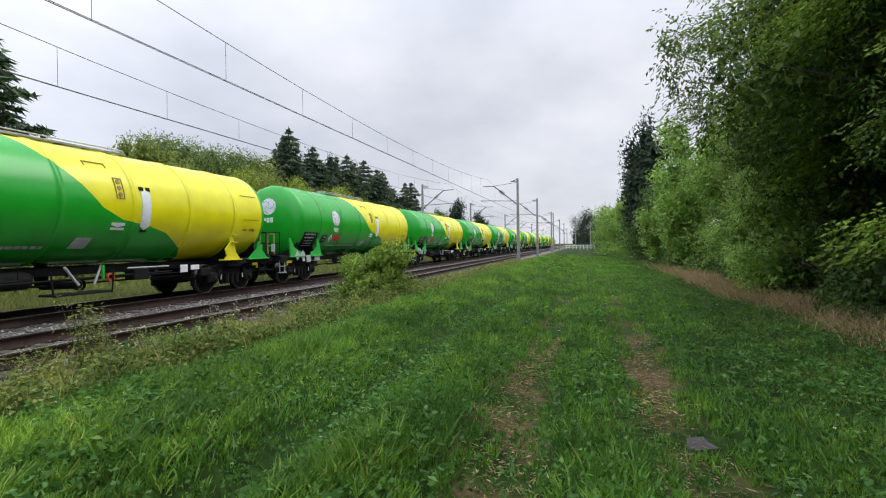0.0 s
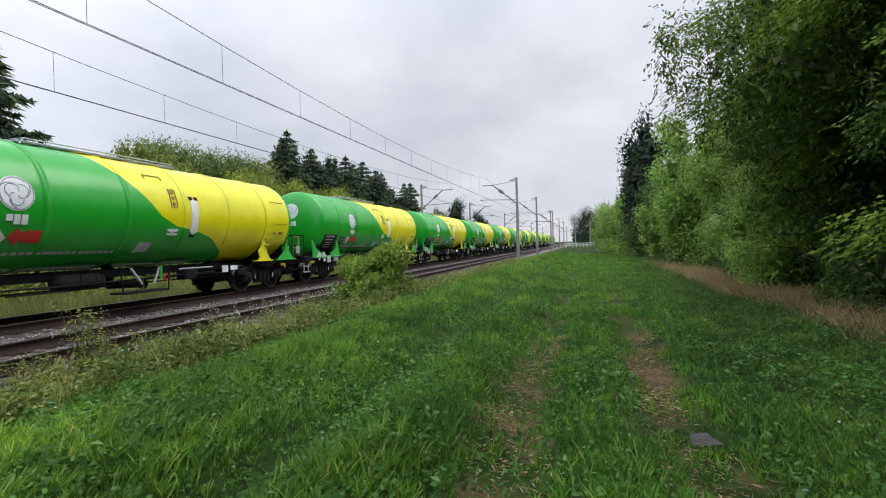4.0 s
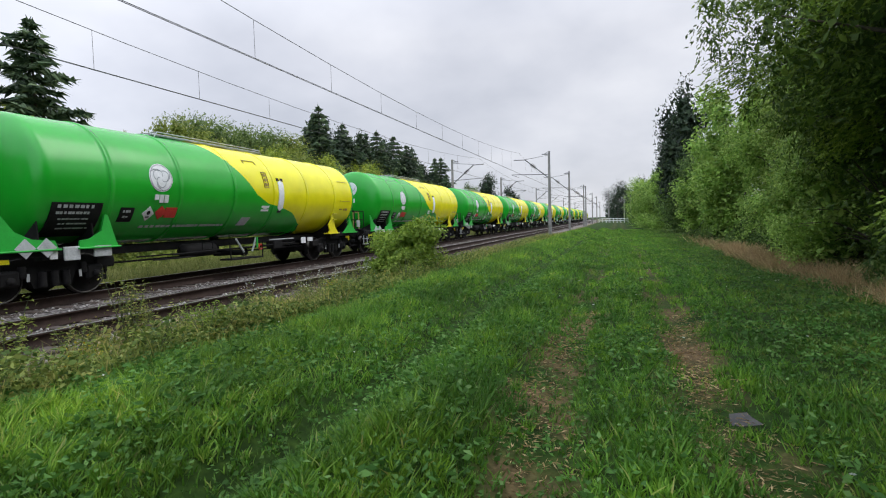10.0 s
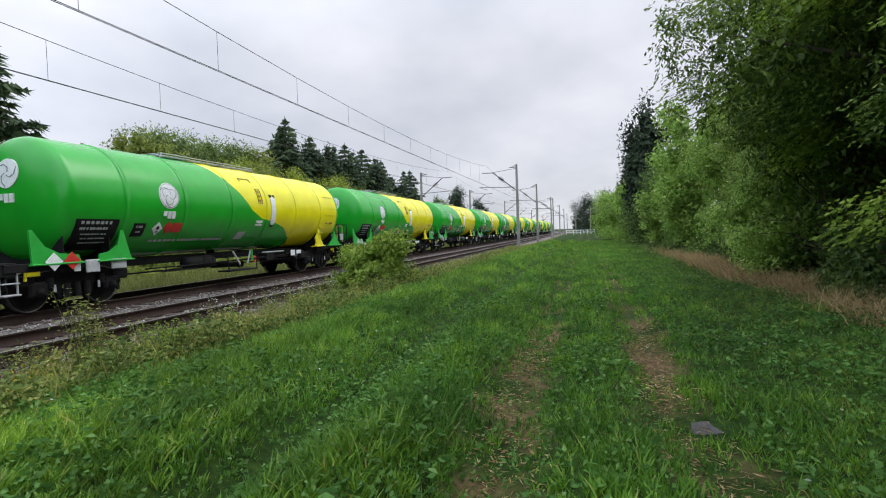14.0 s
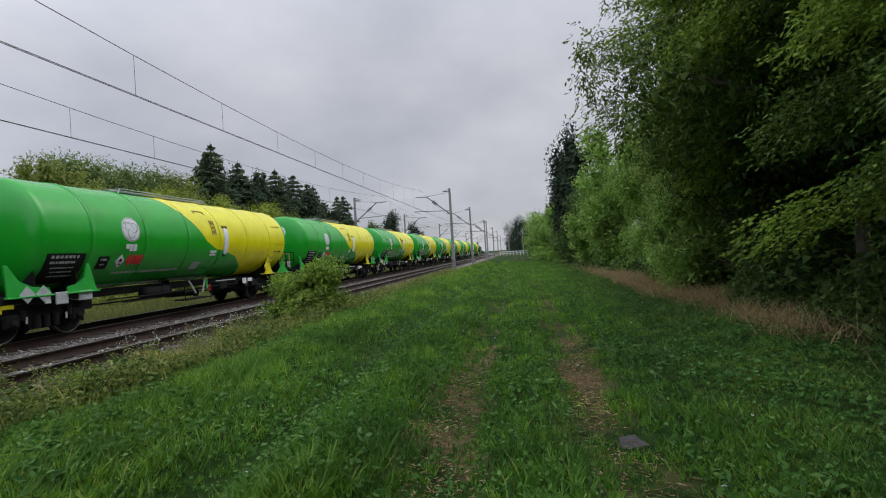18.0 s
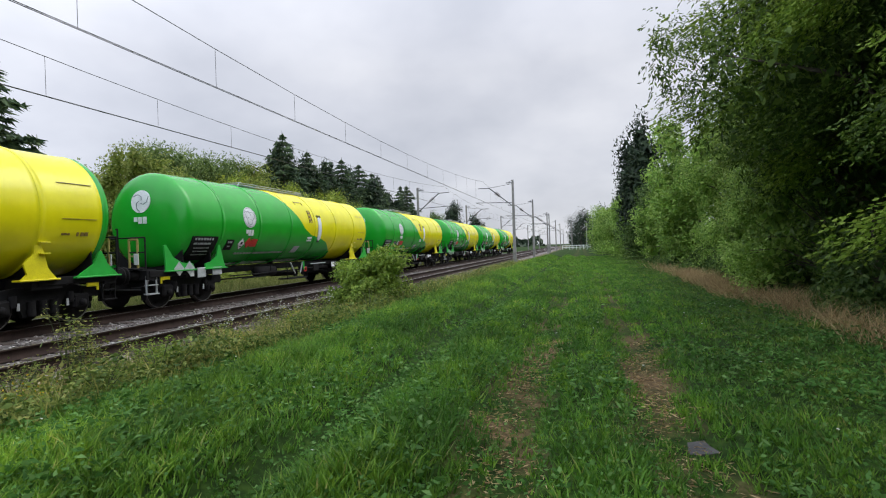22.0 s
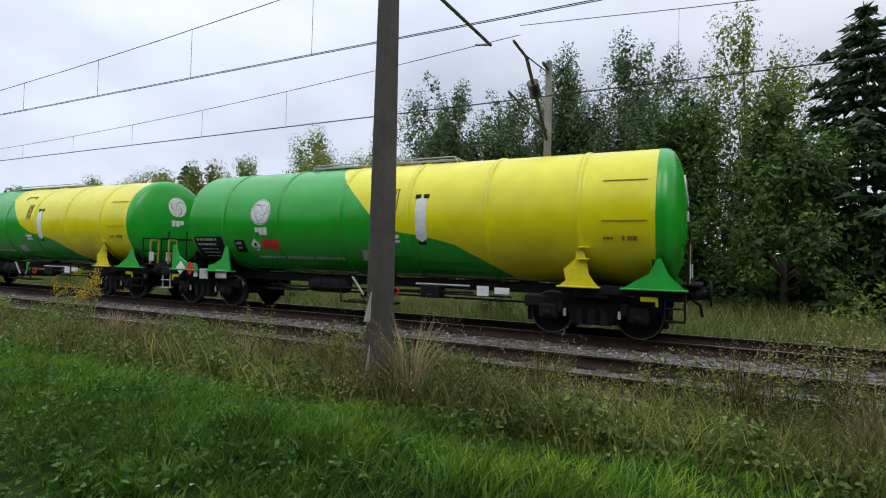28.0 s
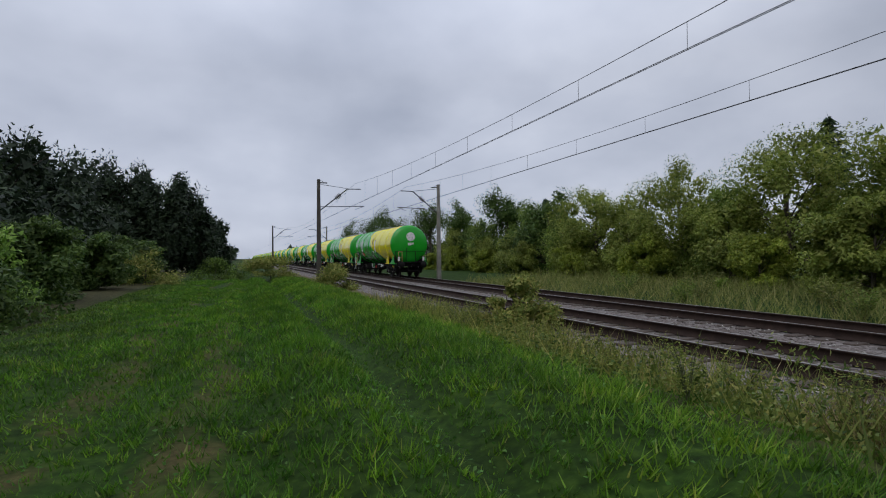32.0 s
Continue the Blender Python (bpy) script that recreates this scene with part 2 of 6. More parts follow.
def ballast_paint():
    k = Mat("ballast", 0.9)
    v = k.n("TexVoronoi")
    v.inputs["Scale"].default_value = 16
    k.l(k.coord(), v.inputs["Vector"])
    tone = k.ramp(v.outputs["Color"], [(0.2, (0.035, 0.03, 0.028)), (0.8, (0.24, 0.22, 0.21))])
    rust = k.ramp(k.noise(0.7, 3), [(0.4, 0.0), (0.7, 0.5)])
    k.colour(k.mix(rust, tone, (0.10, 0.06, 0.045)))
    k.bump(v.outputs["Distance"], 1.0, 0.04)
    return k.m


def stone_paint():
    k = Mat("stones", 0.9)
    c = k.ramp(k.n("NewGeometry").outputs["Random Per Island"], [(0.0, (0.08, 0.068, 0.062)), (0.5, (0.22, 0.20, 0.185)), (1.0, (0.46, 0.44, 0.41))])
    k.colour(c)
    k.bump(k.noise(60, 3), 0.3)
    return k.m


M_GROUND, M_BALLAST, M_STONE, M_TANK = ground_paint(), ballast_paint(), stone_paint(), tank_paint()
M_RAIL = worn("rusty_rail", (0.022, 0.013, 0.010), (0.048, 0.029, 0.022), 5, 0.8, 0.1, spec=0.25)
M_RAILTOP = worn("polished_rail", (0.22, 0.2, 0.19), (0.36, 0.34, 0.33), 4, 0.35, 0.9)
M_SLEEPER = worn("old_sleeper", (0.045, 0.033, 0.027), (0.10, 0.078, 0.064), 3, 0.9)
M_BLACK = worn("black_underframe", (0.005, 0.005, 0.0055), (0.014, 0.013, 0.0125), 4, 0.8, spec=0.2)
M_WHEEL = worn("wheel_steel", (0.010, 0.009, 0.009), (0.014, 0.012, 0.011), 6, 0.8, 0.0, spec=0.15)
M_RIM = worn("bright_tread", (0.07, 0.066, 0.062), (0.14, 0.13, 0.125), 6, 0.45, 0.7)
M_GREEN = worn("green_steel", (0.012, 0.32, 0.03), (0.02, 0.4, 0.045), 3, 0.4)
M_YELLOW = worn("yellow_steel", (0.62, 0.55, 0.004), (0.74, 0.67, 0.01), 3, 0.4)
M_WHITE = worn("white_decal", (0.66, 0.68, 0.68), (0.8, 0.81, 0.81), 6, 0.5, 0.0, 0.02)
M_PLATE = worn("grey_plate", (0.34, 0.36, 0.36), (0.5, 0.52, 0.52), 5, 0.5)
M_RED = worn("red_plate", (0.5, 0.02, 0.015), (0.62, 0.04, 0.02), 5, 0.5)
M_SLATE = worn("slate_lines", (0.12, 0.16, 0.17), (0.2, 0.24, 0.25), 6, 0.5, 0.0, 0.02)
M_BRASS = worn("old_yellow_paint", (0.30, 0.24, 0.06), (0.46, 0.38, 0.12), 5, 0.55)
M_BROWN = worn("brown_decal", (0.2, 0.13, 0.02), (0.28, 0.19, 0.04), 6, 0.6)
M_GALV = worn("galvanised_steel", (0.32, 0.34, 0.34), (0.5, 0.52, 0.52), 8, 0.45, 0.6)
M_CONC = worn("weathered_concrete", (0.055, 0.05, 0.044), (0.115, 0.105, 0.095), 1.2, 0.9, 0.0, 0.5, 22)
M_CONC_L = worn("pale_concrete", (0.17, 0.165, 0.155), (0.33, 0.32, 0.30), 1.5, 0.9, 0.0, 0.4, 25)
M_STEEL = worn("dark_mast_steel", (0.06, 0.065, 0.07), (0.12, 0.125, 0.13), 3, 0.6, 0.3)
M_WIRE = worn("copper_wire", (0.03, 0.032, 0.032), (0.06, 0.06, 0.058), 5, 0.5, 0.6)
M_INS = worn("insulator_brown", (0.02, 0.014, 0.012), (0.05, 0.03, 0.025), 5, 0.3)
M_BARK = worn("bark", (0.045, 0.035, 0.026), (0.12, 0.10, 0.08), 5, 0.95, 0.0, 0.8, 30)
M_STEM = worn("green_stem", (0.05, 0.07, 0.025), (0.10, 0.12, 0.05), 6, 0.8)
M_SLAB = worn("grey_slab", (0.04, 0.039, 0.038), (0.075, 0.072, 0.07), 8, 0.9)

M_GRASS = leafy("grass_blades", [(0.0, (0.045, 0.13, 0.012)), (0.45, (0.094, 0.235, 0.020)), (0.93, (0.16, 0.305, 0.032)), (1.0, (0.27, 0.29, 0.09))], 0.55, 0.3, ((0.80, 0.93, 1.1), (1.22, 1.06, 0.85)), 2.2)
M_LUSH = leafy("lush_grass", [(0.0, (0.058, 0.145, 0.014)), (0.45, (0.122, 0.268, 0.024)), (0.93, (0.205, 0.35, 0.042)), (1.0, (0.30, 0.32, 0.10))], 0.55, 0.32, ((0.85, 0.95, 1.05), (1.2, 1.05, 0.85)), 2.2)
# darker copy of the lawn grass: the wood's shade is put into its colour
M_SHADE_TURF = leafy("mossy_turf", [(0.0, (0.045, 0.11, 0.013)), (0.5, (0.095, 0.19, 0.024)), (0.9, (0.15, 0.25, 0.042)), (1.0, (0.23, 0.22, 0.08))], 0.6, 0.25, ((0.85, 0.95, 1.05), (1.15, 1.02, 0.9)), 2.2)
M_CLOVER = leafy("clover", [(0.0, (0.035, 0.105, 0.016)), (0.7, (0.085, 0.205, 0.035)), (1.0, (0.15, 0.27, 0.075))], 0.7, 0.3)
M_HAZEL = leafy("hazel_leaves", [(0.0, (0.095, 0.19, 0.03)), (0.5, (0.21, 0.36, 0.06)), (1.0, (0.39, 0.54, 0.13))], 0.5, 0.45)
M_DRY = leafy("dry_grass", [(0.0, (0.22, 0.16, 0.08)), (0.5, (0.40, 0.32, 0.17)), (1.0, (0.54, 0.46, 0.27))], 0.8, 0.25)
M_STRAW = leafy("trodden_straw", [(0.0, (0.18, 0.115, 0.05)), (0.5, (0.35, 0.245, 0.115)), (1.0, (0.52, 0.40, 0.22))], 0.85, 0.2)
M_VERGE = leafy("verge_weeds", [(0.0, (0.095, 0.14, 0.026)), (0.5, (0.21, 0.26, 0.055)), (1.0, (0.40, 0.36, 0.11))], 0.7, 0.35)
M_MEADOW = leafy("meadow_grass", [(0.0, (0.10, 0.14, 0.03)), (0.5, (0.20, 0.23, 0.06)), (1.0, (0.36, 0.34, 0.13))], 0.7, 0.35)
M_BUSH = leafy("bush_leaves", [(0.0, (0.08, 0.14, 0.02)), (0.5, (0.17, 0.26, 0.045)), (1.0, (0.29, 0.36, 0.09))], 0.6, 0.4)
# box elder crowns: leaf colour lowered to hold the wood's inner shade
M_ELDER = leafy("box_elder_leaves", [(0.0, (0.032, 0.068, 0.010)), (0.55, (0.075, 0.135, 0.020)), (1.0, (0.18, 0.27, 0.045))], 0.55, 0.34)
M_ASPEN = leafy("aspen_leaves", [(0.0, (0.045, 0.085, 0.03)), (0.5, (0.10, 0.165, 0.062)), (1.0, (0.20, 0.27, 0.13))], 0.5, 0.35)
# also the box elder's lit tips, a brighter copy of its leaf colour
M_BRIGHT_LEAF = leafy("bright_shoots_and_lit_tips", [(0.0, (0.10, 0.18, 0.02)), (0.5, (0.19, 0.30, 0.035)), (1.0, (0.31, 0.42, 0.07))], 0.55, 0.4)
M_WILT = leafy("brown_weeds", [(0.0, (0.06, 0.047, 0.02)), (0.5, (0.15, 0.125, 0.05)), (1.0, (0.29, 0.235, 0.10))], 0.8, 0.25)
M_BRAMBLE = leafy("bramble_leaves", [(0.0, (0.045, 0.09, 0.018)), (0.5, (0.12, 0.18, 0.035)), (1.0, (0.26, 0.30, 0.075))], 0.6, 0.3)
M_ROUND = leafy("field_maple_leaves", [(0.0, (0.055, 0.10, 0.022)), (0.5, (0.12, 0.19, 0.045)), (1.0, (0.23, 0.30, 0.09))], 0.55, 0.4)
M_BROAD = leafy("broad_leaves", [(0.0, (0.03, 0.07, 0.014)), (0.5, (0.07, 0.13, 0.026)), (1.0, (0.14, 0.21, 0.05))], 0.55, 0.35)
M_OLIVE = leafy("willow_leaves", [(0.0, (0.11, 0.165, 0.028)), (0.5, (0.22, 0.28, 0.05)), (1.0, (0.36, 0.39, 0.10))], 0.55, 0.45)
M_LIME = leafy("yellowing_and_lit_leaves", [(0.0, (0.12, 0.18, 0.022)), (0.5, (0.235, 0.31, 0.038)), (1.0, (0.40, 0.44, 0.07))], 0.55, 0.45)
M_SPRUCE = leafy("spruce_needles", [(0.0, (0.028, 0.055, 0.028)), (0.5, (0.06, 0.10, 0.048)), (1.0, (0.12, 0.17, 0.075))], 0.6, 0.2)
M_PINE = leafy("pine_needles", [(0.0, (0.012, 0.024, 0.014)), (0.5, (0.024, 0.045, 0.022)), (1.0, (0.045, 0.07, 0.032))], 0.6, 0.12)
M_GOLD = leafy("goldenrod", [(0.0, (0.45, 0.30, 0.01)), (1.0, (0.65, 0.48, 0.03))], 0.6, 0.2)
M_PETAL = leafy("white_petals", [(0.0, (0.6, 0.62, 0.58)), (1.0, (0.78, 0.8, 0.78))], 0.6, 0.2)

# ---------------------------------------------------------------- mesh tools
def mesh_np(name, verts, faces, mat, mat_index=None):
    """A mesh from arrays: verts (n, 3), faces (k, 3) or (k, 4)."""
    verts, faces = np.asarray(verts, np.float32), np.asarray(faces, np.int32)
    me = bpy.data.meshes.new(name)
    k, c = faces.shape
    me.vertices.add(len(verts))
    me.vertices.foreach_set("co", verts.ravel())
    me.loops.add(k * c)
    me.loops.foreach_set("vertex_index", faces.ravel())
    me.polygons.add(k)
    me.polygons.foreach_set("loop_start", np.arange(0, k * c, c, dtype=np.int32))
    for m in (mat if isinstance(mat, (list, tuple)) else [mat]):
        me.materials.append(m)
    if mat_index is not None:
        me.polygons.foreach_set("material_index", np.asarray(mat_index, np.int32))
    me.update(calc_edges=True)
    return me


class Shape:
    """Collects boxes, tubes, sheets and lathed forms of ONE part into one mesh."""

    def __init__(self):
        self.v, self.f, self.s = [], [], []

    def add(self, verts, faces, smooth=False):
        o = len(self.v)
        self.v += [tuple(p) for p in verts]
        self.f += [tuple(i + o for i in q) for q in faces]
        self.s += [smooth] * len(faces)
        return self

    def box(self, c, size, bevel=0.012, rot=None):
        """A box with chamfered edges."""
        hx, hy, hz = (d / 2 for d in size)
        b = min(bevel, 0.45 * min(hx, hy, hz) * 2)
        pts = []
        for sx in (-1, 1):
            for sy in (-1, 1):
                for sz in (-1, 1):
                    pts += [(sx * hx, sy * (hy - b), sz * (hz - b)), (sx * (hx - b), sy * hy, sz * (hz - b)), (sx * (hx - b), sy * (hy - b), sz * hz)]

        def i(sx, sy, sz, k):
            return ((sx > 0) * 4 + (sy > 0) * 2 + (sz > 0)) * 3 + k

        F = []
        for s in (-1, 1):
            F.append([i(s, -1, -1, 0), i(s, 1, -1, 0), i(s, 1, 1, 0), i(s, -1, 1, 0)][::s])
            F.append([i(-1, s, -1, 1), i(-1, s, 1, 1), i(1, s, 1, 1), i(1, s, -1, 1)][::s])
            F.append([i(-1, -1, s, 2), i(1, -1, s, 2), i(1, 1, s, 2), i(-1, 1, s, 2)][::s])
            for t in (-1, 1):
                F.append([i(s, t, -1, 0), i(s, t, 1, 0), i(s, t, 1, 1), i(s, t, -1, 1)])
                F.append([i(s, -1, t, 0), i(s, 1, t, 0), i(s, 1, t, 2), i(s, -1, t, 2)])
                F.append([i(-1, s, t, 1), i(1, s, t, 1), i(1, s, t, 2), i(-1, s, t, 2)])
                for u in (-1, 1):
                    F.append([i(s, t, u, 0), i(s, t, u, 1), i(s, t, u, 2)])
        m = (rot or Matrix.Identity(4))
        self.add([(m @ Vector(p)) + Vector(c) for p in pts], F)
        return self

    def tube(self, a, b, r, r2=None, sides=8, caps=True):
        a, b = Vector(a), Vector(b)
        d = (b - a).normalized()
        u = d.orthogonal().normalized()
        w = d.cross(u)
        r2 = r if r2 is None else r2
        ring = [(math.cos(2 * math.pi * k / sides), math.sin(2 * math.pi * k / sides)) for k in range(sides)]
        pts = [a + (u * c + w * s) * r for c, s in ring] + [b + (u * c + w * s) * r2 for c, s in ring]
        self.add(pts, [(k, (k + 1) % sides, sides + (k + 1) % sides, sides + k) for k in range(sides)], True)
        if caps:
            self.add(pts[:sides], [tuple(range(sides))[::-1]])
            self.add(pts[sides:], [tuple(range(sides))])
        return self

    def path(self, pts, r, sides=6):
        for a, b in zip(pts, pts[1:]):
            self.tube(a, b, r, sides=sides)
        return self

    def lathe(self, prof, origin=(0, 0, 0), axis="y", sides=32, smooth=True):
        """Revolve (along, radius) pairs round an axis through origin."""
        pts, n = [], len(prof)
        for al, r in prof:
            for k in range(sides):
                a = 2 * math.pi * k / sides
                c, s = r * math.cos(a), r * math.sin(a)
                p = {"y": (c, al, s), "x": (al, c, s), "z": (c, s, al)}[axis]
                pts.append((p[0] + origin[0], p[1] + origin[1], p[2] + origin[2]))
        F = [(i * sides + k, i * sides + (k + 1) % sides, (i + 1) * sides + (k + 1) % sides, (i + 1) * sides + k) for i in range(n - 1) for k in range(sides)]
        self.add(pts, F, smooth)
        return self

    def sheet(self, outline, depth=0.01, origin=(0, 0, 0), axis="x"):
        """A flat plate of some thickness: outline pairs (along y, z) for axis x, (x, z) for y, (x, y) for z."""
        n = len(outline)

        def at(p, d):
            q = {"x": (d, p[0], p[1]), "y": (p[0], d, p[1]), "z": (p[0], p[1], d)}[axis]
            return (q[0] + origin[0], q[1] + origin[1], q[2] + origin[2])

        pts = [at(p, 0) for p in outline] + [at(p, depth) for p in outline]
        self.add(pts, [tuple(range(n))[::-1], tuple(range(n, 2 * n))] + [(k, (k + 1) % n, n + (k + 1) % n, n + k) for k in range(n)])
        return self

    def mesh(self, name, mat):
        me = bpy.data.meshes.new(name)
        me.from_pydata(self.v, [], self.f)
        me.polygons.foreach_set("use_smooth", self.s)
        me.materials.append(mat)
        me.update()
        bm = bmesh.new()
        bm.from_mesh(me)
        bmesh.ops.recalc_face_normals(bm, faces=bm.faces)
        bm.to_mesh(me)
        bm.free()
        return me


def part(name, shape, mat, parent=None, label="", at=None, kind=""):
    """ONE mesh object, under a thing or a part."""
    me = shape if isinstance(shape, bpy.types.Mesh) else shape.mesh(name, mat)
    ob = new(name, me)
    ob.parent = parent
    if at is not None:
        ob.matrix_basis = at
    return tagged(ob, label, kind=kind)


def thing(name, label, category, m=None, group="", kind=""):
    ob = new(name)
    ob.empty_display_size = 0.2
    if m is not None:
        ob.matrix_basis = m
    return tagged(ob, label, category, group, kind)


# ---------------------------------------------------------------- line of the track
XN, XF = -8.56, -12.56        # centres of the near and the far track
RAIL_TOP = 0.06


def bend(y):
    """Sideways shift of the line: far ahead it curves gently to the left."""
    return -(y - 150.0) ** 2 / 4880.0 if y > 150 else 0.0


def heading(y):
    return math.degrees(math.atan((y - 150.0) / 2440.0)) if y > 150 else 0.0


# ---------------------------------------------------------------- ground
def ground_height(x, y):
    z = 0.0
    if -5 < x < 4:
        z = 0.04 * math.sin(x * 0.9 + 1.0) * math.sin(y * 0.5) + 0.04 * math.sin(x * 2.9 + y * 1.1) * math.sin(y * 1.7 - x)
    for at, w, d in ((-0.58, 0.32, 0.07), (0.74, 0.32, 0.06), (-2.2, 0.26, 0.15), (-1.4, 0.5, -0.14), (-3.45, 0.8, -0.15), (0.1, 0.35, -0.05)):
        z -= d * math.exp(-((x - at) / w) ** 2)
    if -20 < x <= -5:
        z = -0.28 * min(1.0, (-5 - x) / 0.45)
        if x < -15.5:
            z += 0.15 * min(1.0, (-15.5 - x) / 3)
    elif x <= -20:
        z = -0.07
    elif x > 4:
        z = 0.12 * min(1.0, (x - 4) / 3)
    return z


def make_ground():
    xs = [-2500, -900, -400, -200, -110, -70, -48, -36, -28, -23, -20, -18.5, -17, -15.5, -14, -11, -8, -6.6, -6.2, -5.8, -5.45, -5.2, -5]
    xs += [round(-4.8 + 0.2 * i, 2) for i in range(45)] + [4.5, 5, 6, 7, 9, 12, 18, 30, 50, 90, 180, 400, 900, 2500]
    ys = [-2500, -900, -400, -250, -160, -110, -80, -60, -48] + [-40 + 0.8 * i for i in range(126)] + [64, 72, 84, 100, 125, 160, 200, 260, 340, 450, 700, 1200, 2500]
    V = [(x, y, ground_height(x, y)) for y in ys for x in xs]
    n = len(xs)
    F = [(j * n + i, j * n + i + 1, (j + 1) * n + i + 1, (j + 1) * n + i) for j in range(len(ys) - 1) for i in range(n - 1)]
    me = mesh_np("ground", V, F, M_GROUND)
    me.polygons.foreach_set("use_smooth", [True] * len(me.polygons))
    return tagged(new("ground", me), "mown green grass strip with two worn wheel ruts", "ground", kind="structure")


make_ground()


def track_ys(lo=-420, hi=600):
    return list(range(lo, 150, 30)) + list(range(150, hi + 1, 15))


def sweep(profile, xc, name, mat, lo=-420, hi=600, closed=False):
    """A profile of (x, z) pairs drawn along the line of the track."""
    ys = track_ys(lo, hi)
    n = len(profile)
    V = [(xc + px + bend(y), y, pz) for y in ys for px, pz in profile]
    m = n if closed else n - 1
    F = [(j * n + i, j * n + (i + 1) % n, (j + 1) * n + (i + 1) % n, (j + 1) * n + i) for j in range(len(ys) - 1) for i in range(m)]
    return mesh_np(name, V, F, mat)


new("ballast_bed", sweep([(-3.6, -0.4), (-2.0, -0.17), (-0.75, -0.165), (0.75, -0.165), (2.0, -0.17), (2.9, -0.165), (4.75, -0.165), (5.7, -0.2), (6.3, -0.4)], XF, "ballast_bed", M_BALLAST))
tagged(bpy.data.objects["ballast_bed"], "grey and rust-stained stone ballast under two tracks", "ballast", kind="structure")
RAIL_PROFILE = [(-0.07, -0.145), (-0.07, -0.13), (-0.012, -0.11), (-0.012, 0.02), (-0.036, 0.03), (-0.036, 0.055), (-0.028, 0.06),
                (0.028, 0.06), (0.036, 0.055), (0.036, 0.03), (0.012, 0.02), (0.012, -0.11), (0.07, -0.13), (0.07, -0.145)]
for xc, which in ((XN, "near"), (XF, "far")):
    track = thing("railway_track", "rusty railway track on timber sleepers, %s" % ("empty" if which == "near" else "carrying the tank train"), "railway track", kind="structure")
    for side in (-0.7525, 0.7525):
        part("rail", sweep(RAIL_PROFILE, xc + side, "rail", M_RAIL, closed=True), None, track, "rust-brown steel rail")
        part("rail_head", sweep([(-0.03, 0.061), (-0.02, 0.064), (0.02, 0.064), (0.03, 0.061)], xc + side, "rail_head", M_RAILTOP), None, track, "worn running surface")
    me = Shape().box((0, 0, -0.215), (2.5, 0.24, 0.16), 0.02).mesh("sleeper", M_SLEEPER)
    for i in range(240):
        y = -50 + i * 0.6
        part("sleeper", me, None, track, at=pose(xc, y, 0.0, 0, 0, 0))


def make_stones():
    """Loose ballast stones lying on the bed near the path of the camera."""
    rng = np.random.default_rng(5)
    n = 16000
    y = np.concatenate([rng.normal(0, 11, n // 2), rng.uniform(-32, 42, n - n // 2)])
    x = rng.uniform(XF - 2.4, XN + 2.3, n)
    r = rng.uniform(0.02, 0.046, n)
    octa = np.array([(1, 0, 0), (-1, 0, 0), (0, 1, 0), (0, -1, 0), (0, 0, 1), (0, 0, -1)], float)
    tri = np.array([(0, 2, 4), (2, 1, 4), (1, 3, 4), (3, 0, 4), (2, 0, 5), (1, 2, 5), (3, 1, 5), (0, 3, 5)])
    V = octa[None] * rng.uniform(0.6, 1.35, (n, 6, 1)) * r[:, None, None]
    a = rng.uniform(0, 6.28, n)
    ca, sa = np.cos(a)[:, None], np.sin(a)[:, None]
    V = np.stack([V[..., 0] * ca - V[..., 1] * sa, V[..., 0] * sa + V[..., 1] * ca, V[..., 2] * 0.7], -1)
    V += np.stack([x, y, -0.165 + r * 0.35], -1)[:, None]
    F = tri[None] + (np.arange(n) * 6)[:, None, None]
    tagged(new("ballast_stones", mesh_np("ballast_stones", V.reshape(-1, 3), F.reshape(-1, 3), M_STONE)), "loose grey ballast stones between the rails", "ballast", kind="stuff")


make_stones()


